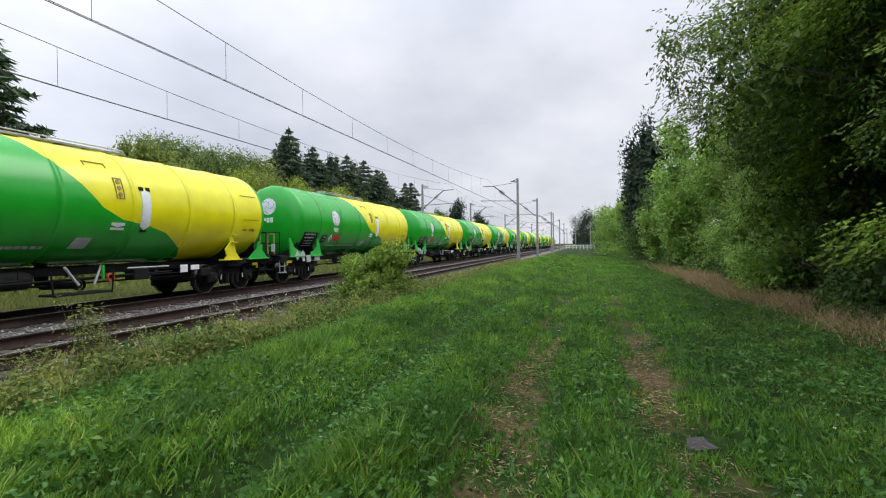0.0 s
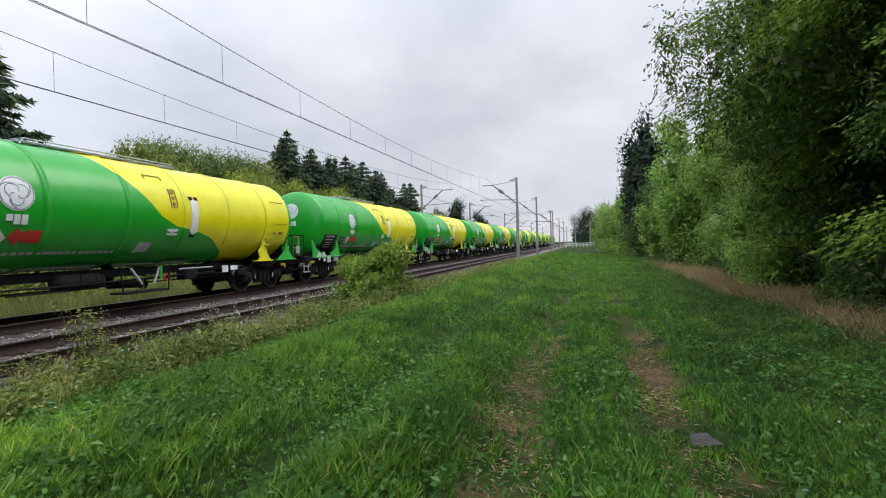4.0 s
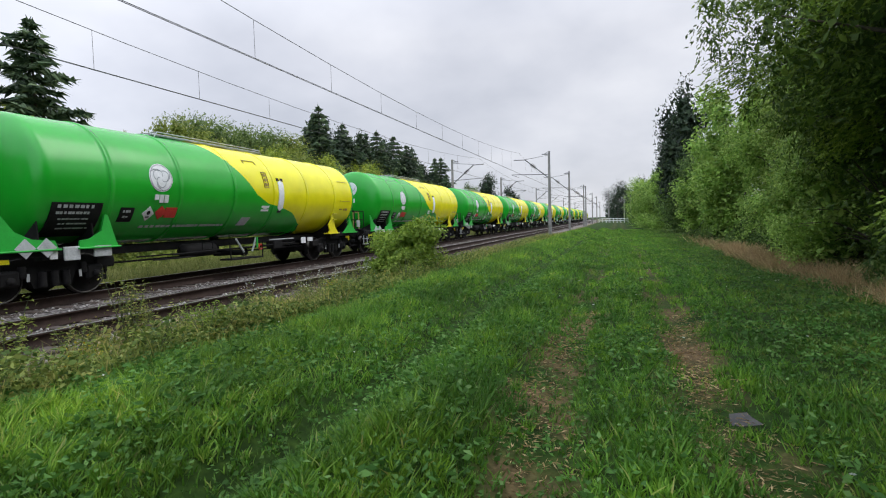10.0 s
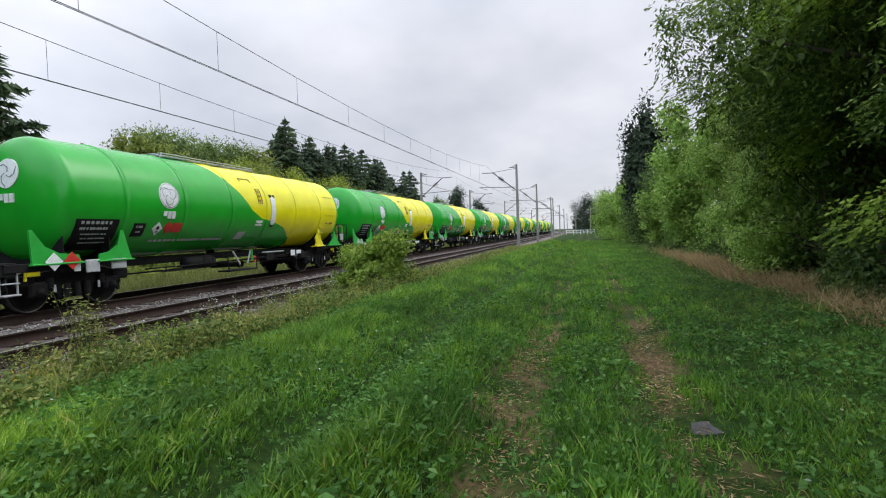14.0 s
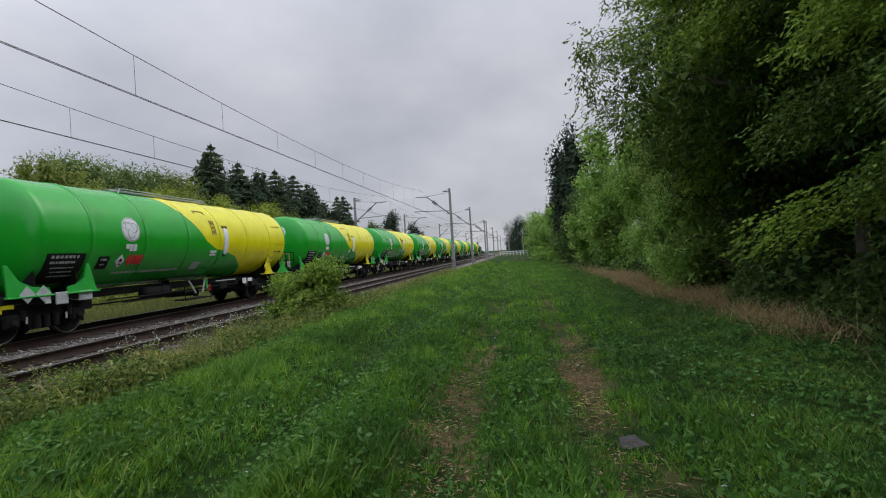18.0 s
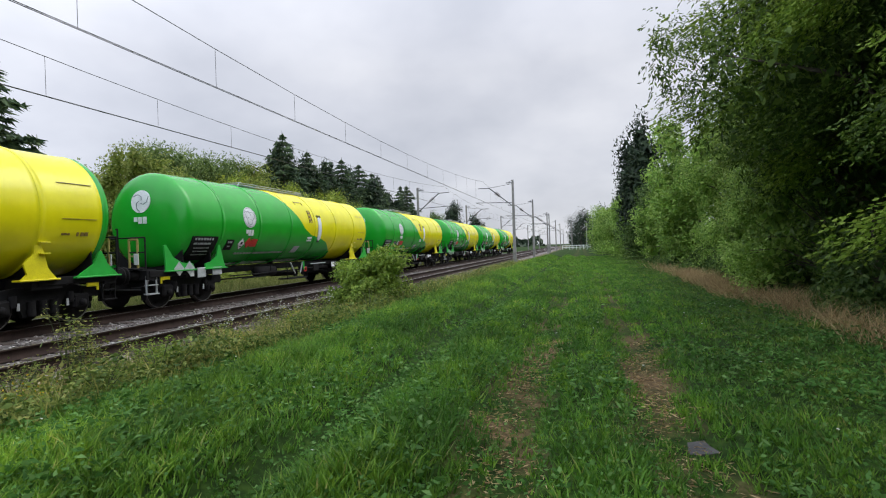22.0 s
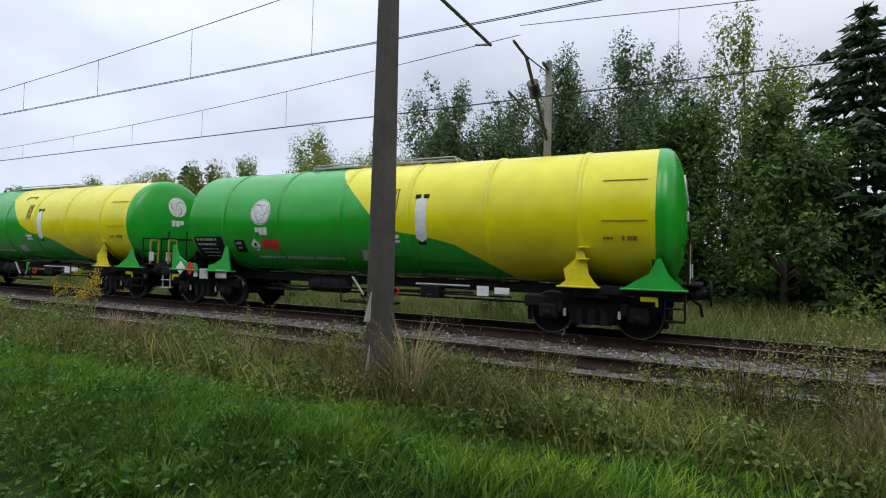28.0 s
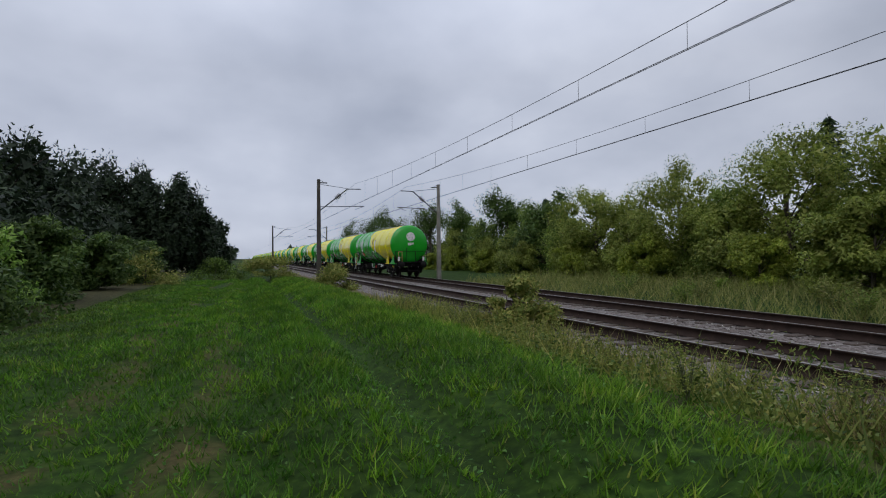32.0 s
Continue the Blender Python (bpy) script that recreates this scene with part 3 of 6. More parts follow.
# ---------------------------------------------------------------- overhead line
def mast(x, y, side, height=7.45, concrete=True, arm=True, group="overhead line masts"):
    """A line mast; side is +1 where its arm reaches to -x, -1 where it reaches to +x."""
    reach = -side * 2.75
    pale = side < 0 or y > 0
    m = thing("catenary_mast", ("pale" if pale else "dark weathered") + " concrete overhead line mast with a steel arm", "mast", pose(x, y, -0.2), group)
    mat = M_CONC_L if pale else M_CONC
    s = Shape()
    w, t = (0.36, 0.23) if y < 0 else (0.30, 0.22)
    prof = []
    for z, k in ((0, 1.0), (height + 0.2, 0.62)):
        a, b, c = w * k / 2, t * k / 2, 0.03
        prof.append([(a, -b + c, z), (a, b - c, z), (a - c, b, z), (-a + c, b, z), (-a, b - c, z), (-a, -b + c, z), (-a + c, -b, z), (a - c, -b, z)])
    s.add(prof[0] + prof[1], [(i, (i + 1) % 8, 8 + (i + 1) % 8, 8 + i) for i in range(8)] + [tuple(range(8, 16))])
    part("post", s, mat, m)
    if not arm:
        return m
    part("top_bracket", Shape().box((reach * 0.1, 0, height - 0.05), (0.7, 0.08, 0.08)).tube((0, 0, height + 0.2), (reach * 0.14, 0, height), 0.02), M_STEEL, m)
    part("arm", Shape().tube((0, 0, height - 2.2), (reach * 0.78, 0, height - 0.45), 0.045).tube((reach * 0.78, 0, height - 0.45), (reach * 1.15, 0, height - 0.42), 0.035), M_STEEL, m, "slanting steel cantilever tube")
    part("stay", Shape().tube((0, 0, height - 0.15), (reach * 0.8, 0, height - 0.42), 0.018), M_STEEL, m)
    part("steady_tube", Shape().tube((0, 0, height - 1.85), (reach * 1.25, 0, height - 1.72), 0.028).tube((reach * 1.25, 0, height - 1.72), (reach * 1.0, 0, height - 1.98), 0.016), M_STEEL, m)
    ins = Shape()
    for k in range(4):
        q = 0.46 + 0.035 * k
        p = Vector((reach * q, 0, height - 2.2 + 1.75 * q / 0.78))
        ins.tube(p, p + Vector((0.03 * (-side), 0, 0.02)), 0.16, sides=10)
    part("insulator", ins, M_INS, m, "dark ribbed insulator")
    return m


NEAR_MASTS = [-119, -60.2, -3.48, 47.9, 104, 160, 216]
FAR_MASTS = [-119, -60.2, -4.05, 49.4, 105, 160, 216]
for y in NEAR_MASTS:
    mast(-5.8 + bend(y), y, 1)
for y in FAR_MASTS:
    far_mast = mast(-15.3 + bend(y), y, -1)
    if y == -4.05:
        part("marker_band", Shape().box((0, 0, 1.95), (0.345, 0.235, 0.16), 0.006), M_BRASS, far_mast, "worn yellow painted band")
        part("base_collar", Shape().box((0, 0, 0.42), (0.38, 0.25, 0.12), 0.01), M_CONC_L, far_mast, "pale base collar")
        part("number_plate", Shape().box((0.17, 0, 2.3), (0.012, 0.16, 0.22), 0.004), M_PLATE, far_mast)
for x, y, sd in ((-5.8, 68.2, 1), (-15.3, 72, -1), (-5.8, 97.7, 1), (-15.3, 126, -1), (-5.8, 131, 1)):
    mast(x, y, sd, 7.3)


def wire_run(xw, zc, name, masts):
    """Contact wire pair and its carrying wire with hangers, slung from mast to mast."""
    line = thing("overhead_line", "overhead contact wires hung from a carrying wire", "overhead wire", group="overhead lines")
    zz = lambda y, y0, y1: zc + (0.75 if y0 > -20 else 0.52) + 1.08 * (2 * (y - (y0 + y1) / 2) / (y1 - y0)) ** 2
    for off in (-0.025, 0.025):
        sh = Shape()
        ys = [-330] + masts + [330, 400]
        sh.path([(xw + off + bend(y), y, zc) for y in ys], 0.008, 5)
        part("contact_wire", sh, M_WIRE, line)
    ends = [masts[0] - 56] + masts + [masts[-1] + 56]
    sh = Shape()
    hang = Shape()
    for y0, y1 in zip(ends, ends[1:]):
        k = 14
        sh.path([(xw + bend(y0 + (y1 - y0) * i / k), y0 + (y1 - y0) * i / k, zz(y0 + (y1 - y0) * i / k, y0, y1)) for i in range(k + 1)], 0.009, 5)
        nh = max(2, round((y1 - y0) / 3.65))
        for i in range(1, nh):
            y = y0 + (y1 - y0) * i / nh
            hang.tube((xw + bend(y), y, zc), (xw + bend(y), y, zz(y, y0, y1)), 0.005, sides=4)
    part("carrying_wire", sh, M_WIRE, line)
    part("dropper", hang, M_WIRE, line, "thin wire hangers", kind="stuff")


wire_run(XN + 0.06, 5.62, "near", NEAR_MASTS)
wire_run(XF - 0.06, 5.57, "far", FAR_MASTS)

# ---------------------------------------------------------------- tank wagons
TZ, TR = 2.55, 1.47            # tank axis height over the rail, radius
PITCH = 16.0
FRONT = -6.4                   # leading tip of the tank


def on_shell(y, z, lift=0.006):
    """A point on the near side of the tank, a little proud of it."""
    dz = max(-1.4, min(1.4, z - TZ))
    r = TR + lift
    return (math.sqrt(max(0.01, r * r - dz * dz)), y, z)


def decal(outline, lift=0.008, depth=0.004, rings=3):
    """A thin plate that hugs the tank: outline pairs (y, z), fanned and wrapped."""
    s = Shape()
    full = []
    for (ya, za), (yb, zb) in zip(outline, outline[1:] + outline[:1]):
        m = max(1, math.ceil(abs(zb - za) / 0.13))
        full += [(ya + (yb - ya) * i / m, za + (zb - za) * i / m) for i in range(m)]
    outline = full
    n = len(outline)
    cy, cz = sum(p[0] for p in outline) / n, sum(p[1] for p in outline) / n
    pts = [on_shell(cy, cz, lift + depth)]
    for k in range(1, rings + 1):
        q = k / rings
        pts += [on_shell(cy + (y - cy) * q, cz + (z - cz) * q, lift + depth) for y, z in outline]
    F = [(0, 1 + i, 1 + (i + 1) % n) for i in range(n)]
    for k in range(rings - 1):
        a, b = 1 + k * n, 1 + (k + 1) * n
        F += [(a + i, b + i, b + (i + 1) % n, a + (i + 1) % n) for i in range(n)]
    edge = [on_shell(y, z, 0.0) for y, z in outline]
    o = len(pts)
    F += [(o - n + i, o + i, o + (i + 1) % n, o - n + (i + 1) % n) for i in range(n)]
    return s.add(pts + edge, F)


def rect(y0, y1, z0, z1):
    return [(y0, z0), ((y0 + y1) / 2, z0), (y1, z0), (y1, (z0 + z1) / 2), (y1, z1), ((y0 + y1) / 2, z1), (y0, z1), (y0, (z0 + z1) / 2)]


def disc(y, z, r, n=24):
    return [(y + r * math.cos(6.2832 * i / n), z + r * math.sin(6.2832 * i / n)) for i in range(n)]


def bars(y0, y1, z, h, n, rng):
    """A line of unreadable lettering as short bars."""
    s, y = [], y0
    step = (y1 - y0) / n
    for _ in range(n):
        w = step * rng.uniform(0.45, 0.85)
        s.append(rect(y, y + w, z, z + h))
        y += step
    return s


def many(outlines, lift=0.014):
    s = Shape()
    for o in outlines:
        d = decal(o, lift, rings=1)
        s.add(d.v, d.f)
    return s


def end_point(x, z, sign):
    """A point on the dished end of the tank, a little proud."""
    r = math.hypot(x, z - TZ)
    return (7.5 if sign > 0 else FRONT) - sign * 0.22 * (r / TR) ** 2.2


def end_decal(outline, sign, lift=0.015):
    n = len(outline)
    cx, cz = sum(p[0] for p in outline) / n, sum(p[1] for p in outline) / n
    f = lambda x, z, e: (x, end_point(x, z, sign) + sign * e, z)
    pts = [f(cx, cz, lift)] + [f(x, z, lift) for x, z in outline] + [f(x, z, -0.02) for x, z in outline]
    F = [(0, 1 + i, 1 + (i + 1) % n) for i in range(n)] + [(1 + i, 1 + n + i, 1 + n + (i + 1) % n, 1 + (i + 1) % n) for i in range(n)]
    return pts, F


def tank_profile():
    p = []
    dish = [(0.0, 0.0), (0.25, 0.012), (0.5, 0.05), (0.7, 0.11), (0.84, 0.18), (0.93, 0.25), (0.98, 0.32), (1.0, 0.40)]
    p += [(FRONT + d * 1.1, TR * q) for q, d in dish]
    p += [(-5.9, TR), (-5.7, TR), (-5.2, TR)]
    for y in (-4.58, -2.55, -0.45, 1.5, 3.48, 5.5):
        p += [(y - 0.12, TR), (y - 0.05, TR), (y - 0.045, TR + 0.012), (y - 0.04, TR + 0.024), (y + 0.04, TR + 0.024), (y + 0.045, TR + 0.012), (y + 0.05, TR), (y + 0.12, TR)]
    p += [(6.6, TR), (6.85, TR), (6.95, TR), (6.96, TR + 0.01), (7.0, TR + 0.01), (7.01, TR), (7.06, TR)]
    p += [(7.5 - d, TR * q) for q, d in dish[::-1]]
    return p


def fin(parent, side, outline, mat, name):
    """A flared steel plate between tank and underframe, leaning in towards the shell, with a foot flange."""
    n = len(outline)
    pts = [(side * (1.34 - 0.06 * (z - 1.05) - d), y, z) for d in (0.0, 0.05) for y, z in outline]
    s = Shape().add(pts, [tuple(range(n)), tuple(range(2 * n - 1, n - 1, -1))] + [(i, n + i, n + (i + 1) % n, (i + 1) % n) for i in range(n)])
    ya, yb = min(p[0] for p in outline), max(p[0] for p in outline)
    s.box((side * 1.27, (ya + yb) / 2, 1.05), (0.26, yb - ya + 0.06, 0.04))
    part(name, s, mat, parent)


def build_wagon():
    rng = random.Random(3)
    w = thing("tank_wagon", "green and yellow four-axle rail tank wagon", "tank wagon", group="tank wagons of the train")
    tank = part("tank", Shape().lathe(tank_profile(), (0, 0, TZ), "y", 48), M_TANK, w, "glossy green tank with a sweeping yellow rear half")
    tank.matrix_basis = Matrix.Identity(4)
    # round emblem of thin arcs and its word below, as plain shapes
    y0, z0 = -3.17, 2.73
    part("emblem", decal(disc(y0, z0, 0.36), 0.006), M_WHITE, tank, "round white emblem with fine grey arcs")
    arcs = Shape()

    def line(pts, width=0.008):
        for (ya, za), (yb, zb) in zip(pts, pts[1:]):
            n = math.hypot(yb - ya, zb - za) or 1.0
            ny, nz = -(zb - za) / n * width, (yb - ya) / n * width
            d = [on_shell(y0 + y, z0 + z, 0.016) for y, z in ((ya - ny, za - nz), (yb - ny, zb - nz), (yb + ny, zb + nz), (ya + ny, za + nz))]
            arcs.add(d, [(0, 1, 2, 3)])

    line([(0.335 * math.cos(k * 0.3307), 0.335 * math.sin(k * 0.3307)) for k in range(20)], 0.008)
    for q in range(3):
        t0 = 0.5 + q * 2.094
        line([(r * math.cos(t0 + 2.2 * (r / 0.33) ** 1.2), r * math.sin(t0 + 2.2 * (r / 0.33) ** 1.2)) for r in (0.05, 0.11, 0.17, 0.23, 0.28, 0.33)])
        line([(0.12 * math.cos(t0) + 0.13 * math.cos(t0 + b * 0.4), 0.12 * math.sin(t0) + 0.13 * math.sin(t0 + b * 0.4)) for b in range(-4, 5)])
    part("emblem_pattern", arcs, M_SLATE, tank, kind="stuff")
    part("emblem_word", many([rect(y0 - 0.2, y0 - 0.08, 2.17, 2.30), rect(y0 - 0.05, y0 + 0.07, 2.10, 2.30), rect(y0 + 0.1, y0 + 0.22, 2.10, 2.30)]), M_WHITE, tank, kind="stuff")
    for sign in (-1, 1):
        s = Shape()
        s.add(*end_decal(disc(0, 3.12, 0.34, 20), sign))
        part("end_emblem", s, M_WHITE, tank, "round white emblem on the tank end")
        s = Shape()
        for k in range(3):
            a = 0.6 + k * 2.094
            curl = [(r, a + 2.0 * (r / 0.31) ** 1.2) for r in (0.05, 0.14, 0.23, 0.31)]
            for (ra, ta), (rb, tb) in zip(curl, curl[1:]):
                s.add(*end_decal([(r * math.cos(t), 3.12 + r * math.sin(t)) for r, t in ((ra - 0.012, ta), (rb - 0.012, tb), (rb + 0.012, tb), (ra + 0.012, ta))], sign, 0.022))
        part("end_emblem_pattern", s, M_SLATE, tank, kind="stuff")
        s = Shape()
        for a, b, z in ((-0.22, -0.1, 2.52), (-0.06, 0.06, 2.46), (0.1, 0.22, 2.46)):
            s.add(*end_decal([(a, z), (b, z), (b, 2.66), (a, 2.66)], sign, 0.02))
        part("end_word", s, M_WHITE, tank, kind="stuff")
    part("data_panel", decal(rect(-5.9, -4.76, 1.32, 2.05), 0.02), M_BLACK, tank, "black data panel")
    part("data_lettering", many(bars(-5.78, -4.9, 1.93, 0.07, 7, rng) + bars(-5.78, -5.0, 1.80, 0.055, 9, rng) + bars(-5.7, -5.0, 1.68, 0.03, 8, rng) + bars(-5.65, -5.0, 1.58, 0.03, 7, rng) + bars(-5.65, -4.9, 1.48, 0.03, 8, rng), 0.03), M_PLATE, tank, kind="stuff")
    part("rating_panel", decal(rect(-4.27, -3.9, 1.62, 1.96), 0.012), M_BLACK, tank, "small black panel")
    part("rating_lettering", many(bars(-4.2, -3.97, 1.84, 0.06, 3, rng) + bars(-4.17, -4.0, 1.72, 0.04, 2, rng), 0.02), M_PLATE, tank, kind="stuff")
    part("hazard_diamond", decal([(-3.64, 1.82), (-3.47, 1.64), (-3.30, 1.82), (-3.47, 2.0)], 0.012), M_WHITE, tank, "white diamond hazard placard")
    part("hazard_symbol", many([disc(-3.47, 1.84, 0.05, 8), rect(-3.52, -3.42, 1.72, 1.75)], 0.02), M_BLACK, tank, kind="stuff")
    part("hazard_plate", decal([(-3.27, 1.85), (-3.11, 1.68), (-2.96, 1.80), (-2.96, 1.72), (-2.58, 1.72), (-2.58, 1.98), (-2.96, 1.98), (-2.96, 1.9), (-3.11, 2.02)], 0.012), M_RED, tank, "red hazard placards")
    part("slogan", many(bars(-3.55, -0.5, 1.47, 0.06, 18, rng), 0.012), M_PLATE, tank, "row of pale lettering", kind="stuff")
    part("info_plate", decal([(0.02, 1.47), (0.42, 1.47), (0.5, 1.72), (0.10, 1.72)], 0.014), M_PLATE, tank, "pale grey label plate")
    part("envelope_mark", many([rect(0.88, 1.26, 1.92, 1.98), [(0.88, 2.04), (1.07, 1.99), (1.26, 2.04), (1.26, 2.10), (0.88, 2.10)]], 0.012), M_WHITE, tank, kind="stuff")
    part("pictogram_strip", many([rect(0.98, 1.0, 2.7, 3.22), rect(1.2, 1.22, 2.7, 3.22), rect(1.0, 1.2, 2.7, 2.72), rect(1.0, 1.2, 3.2, 3.22)], 0.012), M_BROWN, tank, "thin brown frame round three pictograms")
    part("pictogram_mark", many([disc(1.1, z, 0.06, 8) for z in (2.8, 2.96, 3.12)], 0.014), M_BROWN, tank, kind="stuff")
    part("filling_mark", many([rect(0.35, 0.95, 3.55, 3.57), rect(0.35, 0.37, 3.45, 3.57), rect(0.93, 0.95, 3.45, 3.57)], 0.014), M_BROWN, tank, "thin brown bracket mark", kind="stuff")
    for ya, yb, za, zb in ((1.70, 1.84, 2.96, 3.06), (1.92, 2.06, 2.96, 3.06), (1.78, 1.98, 1.88, 1.95)):
        part("gauge_clip", decal(rect(ya, yb, za, zb), 0.008), M_BLACK, tank)
    part("gauge_plate", decal([(1.74, 2.03), (1.88, 1.94), (2.02, 2.03), (2.02, 2.92), (1.88, 2.98), (1.74, 2.92)], 0.02), M_WHITE, tank, "tall white gauge plate")
    part("rear_lettering", many(bars(6.0, 6.22, 2.02, 0.05, 3, rng) + bars(6.36, 6.66, 2.0, 0.09, 3, rng), 0.012), M_BROWN, tank, kind="stuff")
    for za in (2.38, 3.2):
        part("shell_line", decal(rect(5.97, 6.82, za, za + 0.015), 0.012), M_BROWN, tank)
    # walkway and dome on top
    zt = TZ + TR - 0.1
    walkway = part("walkway", Shape().box((-0.3, 0.0, zt + 0.13), (0.04, 4.6, 0.06)).box((0.3, 0.0, zt + 0.13), (0.04, 4.6, 0.06)).box((0, -2.28, zt + 0.13), (0.6, 0.05, 0.05)).box((0, 2.28, zt + 0.13), (0.6, 0.05, 0.05)), M_GALV, w, "galvanised walkway grating")
    slat = Shape().box((0, 0, 0), (0.58, 0.3, 0.03), 0.006).mesh("slat", M_GALV)
    for i in range(12):
        part("slat", slat, None, walkway, at=pose(0, -2.04 + i * 0.37, zt + 0.15))
    s = Shape()
    for y in (-2.2, 2.2):
        s.path([(-0.36, y, zt + 0.08), (-0.36, y, zt + 0.2), (0.36, y, zt + 0.2), (0.36, y, zt + 0.08)], 0.013)
    for x in (-0.38, 0.38):
        s.path([(x, -2.3, zt + 0.05), (x, -2.2, zt + 0.2), (x, 2.2, zt + 0.2), (x, 2.3, zt + 0.05)], 0.018)
    part("walkway_rail", s, M_GALV, w)
    part("manhole", Shape().lathe([(-0.05, 0.0), (-0.05, 0.3), (0.12, 0.3), (0.14, 0.26), (0.16, 0.0)], (0, 0.9, zt), "z", 20), M_GALV, w)
    # underframe
    s = Shape()
    for x in (-0.42, 0.42):
        s.box((x, 0, 0.93), (0.16, 12.8, 0.2))
    for y in (-7.35, 7.35):
        s.box((0, y, 0.98), (2.5, 0.34, 0.28))
    for y in (-5.75, 5.75):
        s.box((0, y, 0.96), (2.5, 0.7, 0.26))
    for x in (-1.22, 1.22):
        for sg in (-1, 1):
            s.box((x, sg * 6.5, 1.0), (0.12, 1.9, 0.18))
    part("underframe", s, M_BLACK, w, "black steel underframe")
    # brake and discharge gear below the tank
    part("air_reservoir", Shape().lathe([(-1.95, 0.0), (-1.9, 0.16), (-1.8, 0.2), (-0.75, 0.2), (-0.65, 0.16), (-0.6, 0.0)], (0.72, 0, 0.78), "y", 16), M_BLACK, w)
    part("discharge_pipe", Shape().tube((0.0, 0.2, 1.1), (0.0, 0.2, 0.55), 0.14).tube((0.0, 0.2, 0.58), (1.15, 0.2, 0.62), 0.09).lathe([(-0.04, 0.13), (0.06, 0.13)], (1.15, 0.2, 0.62), "x", 12), M_BLACK, w)
    part("valve_wheel", Shape().lathe([(-0.02, 0.11), (0.02, 0.11), (0.02, 0.07), (-0.02, 0.07), (-0.02, 0.11)], (1.15, 1.05, 0.74), "x", 10), M_RED, w, "red hand wheel")
    part("brake_rod", Shape().tube((0.3, -5, 0.6), (0.3, 5, 0.6), 0.025).tube((0.75, -3.4, 0.72), (0.75, 3.9, 0.72), 0.02).tube((1.1, -3.2, 0.62), (1.1, -1.8, 0.62), 0.02), M_BLACK, w)
    part("step_tray", Shape().box((1.05, 0.25, 0.42), (0.5, 1.5, 0.05)).path([(1.25, -0.5, 0.42), (1.25, -0.55, 0.95)], 0.02).path([(1.25, 1.0, 0.42), (1.25, 1.05, 0.95)], 0.02), M_BLACK, w)
    part("hose_rack", Shape().path([(1.2, -0.2, 1.05), (1.2, 0.15, 0.62)], 0.03), M_PLATE, w)
    part("hose_rack", Shape().path([(1.2, 0.75, 1.05), (1.2, 0.55, 0.62)], 0.03), M_PLATE, w)
    part("valve_handle", Shape().box((1.25, 0.75, 0.9), (0.05, 0.07, 0.34)), M_GREEN, w)
    part("label_holder", Shape().box((1.27, 3.4, 0.86), (0.03, 0.28, 0.22), 0.005), M_WHITE, w)
    part("label_holder", Shape().box((1.27, 3.85, 0.88), (0.03, 0.34, 0.14), 0.005), M_WHITE, w)
    part("side_pipe", Shape().tube((1.1, 1.6, 0.95), (1.1, 3.0, 0.95), 0.022), M_PLATE, w)
    part("side_pipe", Shape().tube((1.1, -2.6, 0.72), (1.1, 3.1, 0.80), 0.025), M_BLACK, w)
    part("side_handle", Shape().path([(1.2, -1.6, 1.0), (1.2, -1.6, 0.8), (1.2, -1.2, 0.8), (1.2, -1.2, 1.0)], 0.018), M_BLACK, w)
    part("control_box", Shape().box((1.0, 2.0, 0.78), (0.35, 0.5, 0.3), 0.03), M_BLACK, w)
    for y in (-6.47, -6.05):
        part("placard", Shape().sheet([(y - 0.2, 1.1), (y, 0.9), (y + 0.2, 1.1), (y, 1.3)], 0.02, (1.36, 0, 0)), M_PLATE, w, "grey diamond placard holder")
    part("placard_box", Shape().box((1.32, -5.5, 0.95), (0.04, 0.36, 0.3)), M_PLATE, w)
    part("placard_box", Shape().box((1.32, -4.78, 0.97), (0.04, 0.44, 0.26)), M_PLATE, w)
    part("label_holder", Shape().box((1.30, -5.88, 0.95), (0.03, 0.16, 0.2), 0.005), M_WHITE, w)
    for side in (-1, 1):
        fin(w, side, [(-6.92, 1.05), (-5.78, 1.05), (-5.85, 1.24), (-6.3, 1.28), (-6.62, 1.44), (-6.86, 1.80), (-6.93, 1.78)], M_GREEN, "saddle")
        fin(w, side, [(-5.35, 1.05), (-4.38, 1.05), (-4.44, 1.2), (-4.58, 1.78), (-4.66, 1.80), (-4.78, 1.42), (-5.05, 1.26), (-5.3, 1.22)], M_GREEN, "saddle")
        fin(w, side, [(5.1, 1.05), (5.92, 1.05), (5.84, 1.14), (5.72, 1.30), (5.66, 1.62), (5.56, 1.95), (5.48, 1.95), (5.44, 1.62), (5.2, 1.40), (5.26, 1.18)], M_YELLOW, "yellow_saddle")
        fin(w, side, [(6.36, 1.05), (7.52, 1.05), (7.42, 1.14), (7.22, 1.34), (7.07, 1.66), (7.01, 1.66), (6.86, 1.36), (6.5, 1.14)], M_GREEN, "saddle")
        for z in (1.62, 1.86):
            part("yellow_step", Shape().box((side * 1.36, 5.62, z), (0.1, 0.22, 0.03), 0.006), M_YELLOW, w)
    for y in (-6.1, -4.9, 5.5, 6.9):
        part("cradle_web", Shape().sheet([(-1.2, 1.04), (1.2, 1.04), (1.16, 1.66), (0.8, 1.36), (0.4, 1.18), (-0.4, 1.18), (-0.8, 1.36), (-1.16, 1.66)], 0.03, (0, y, 0), "y"), M_BLACK, w)
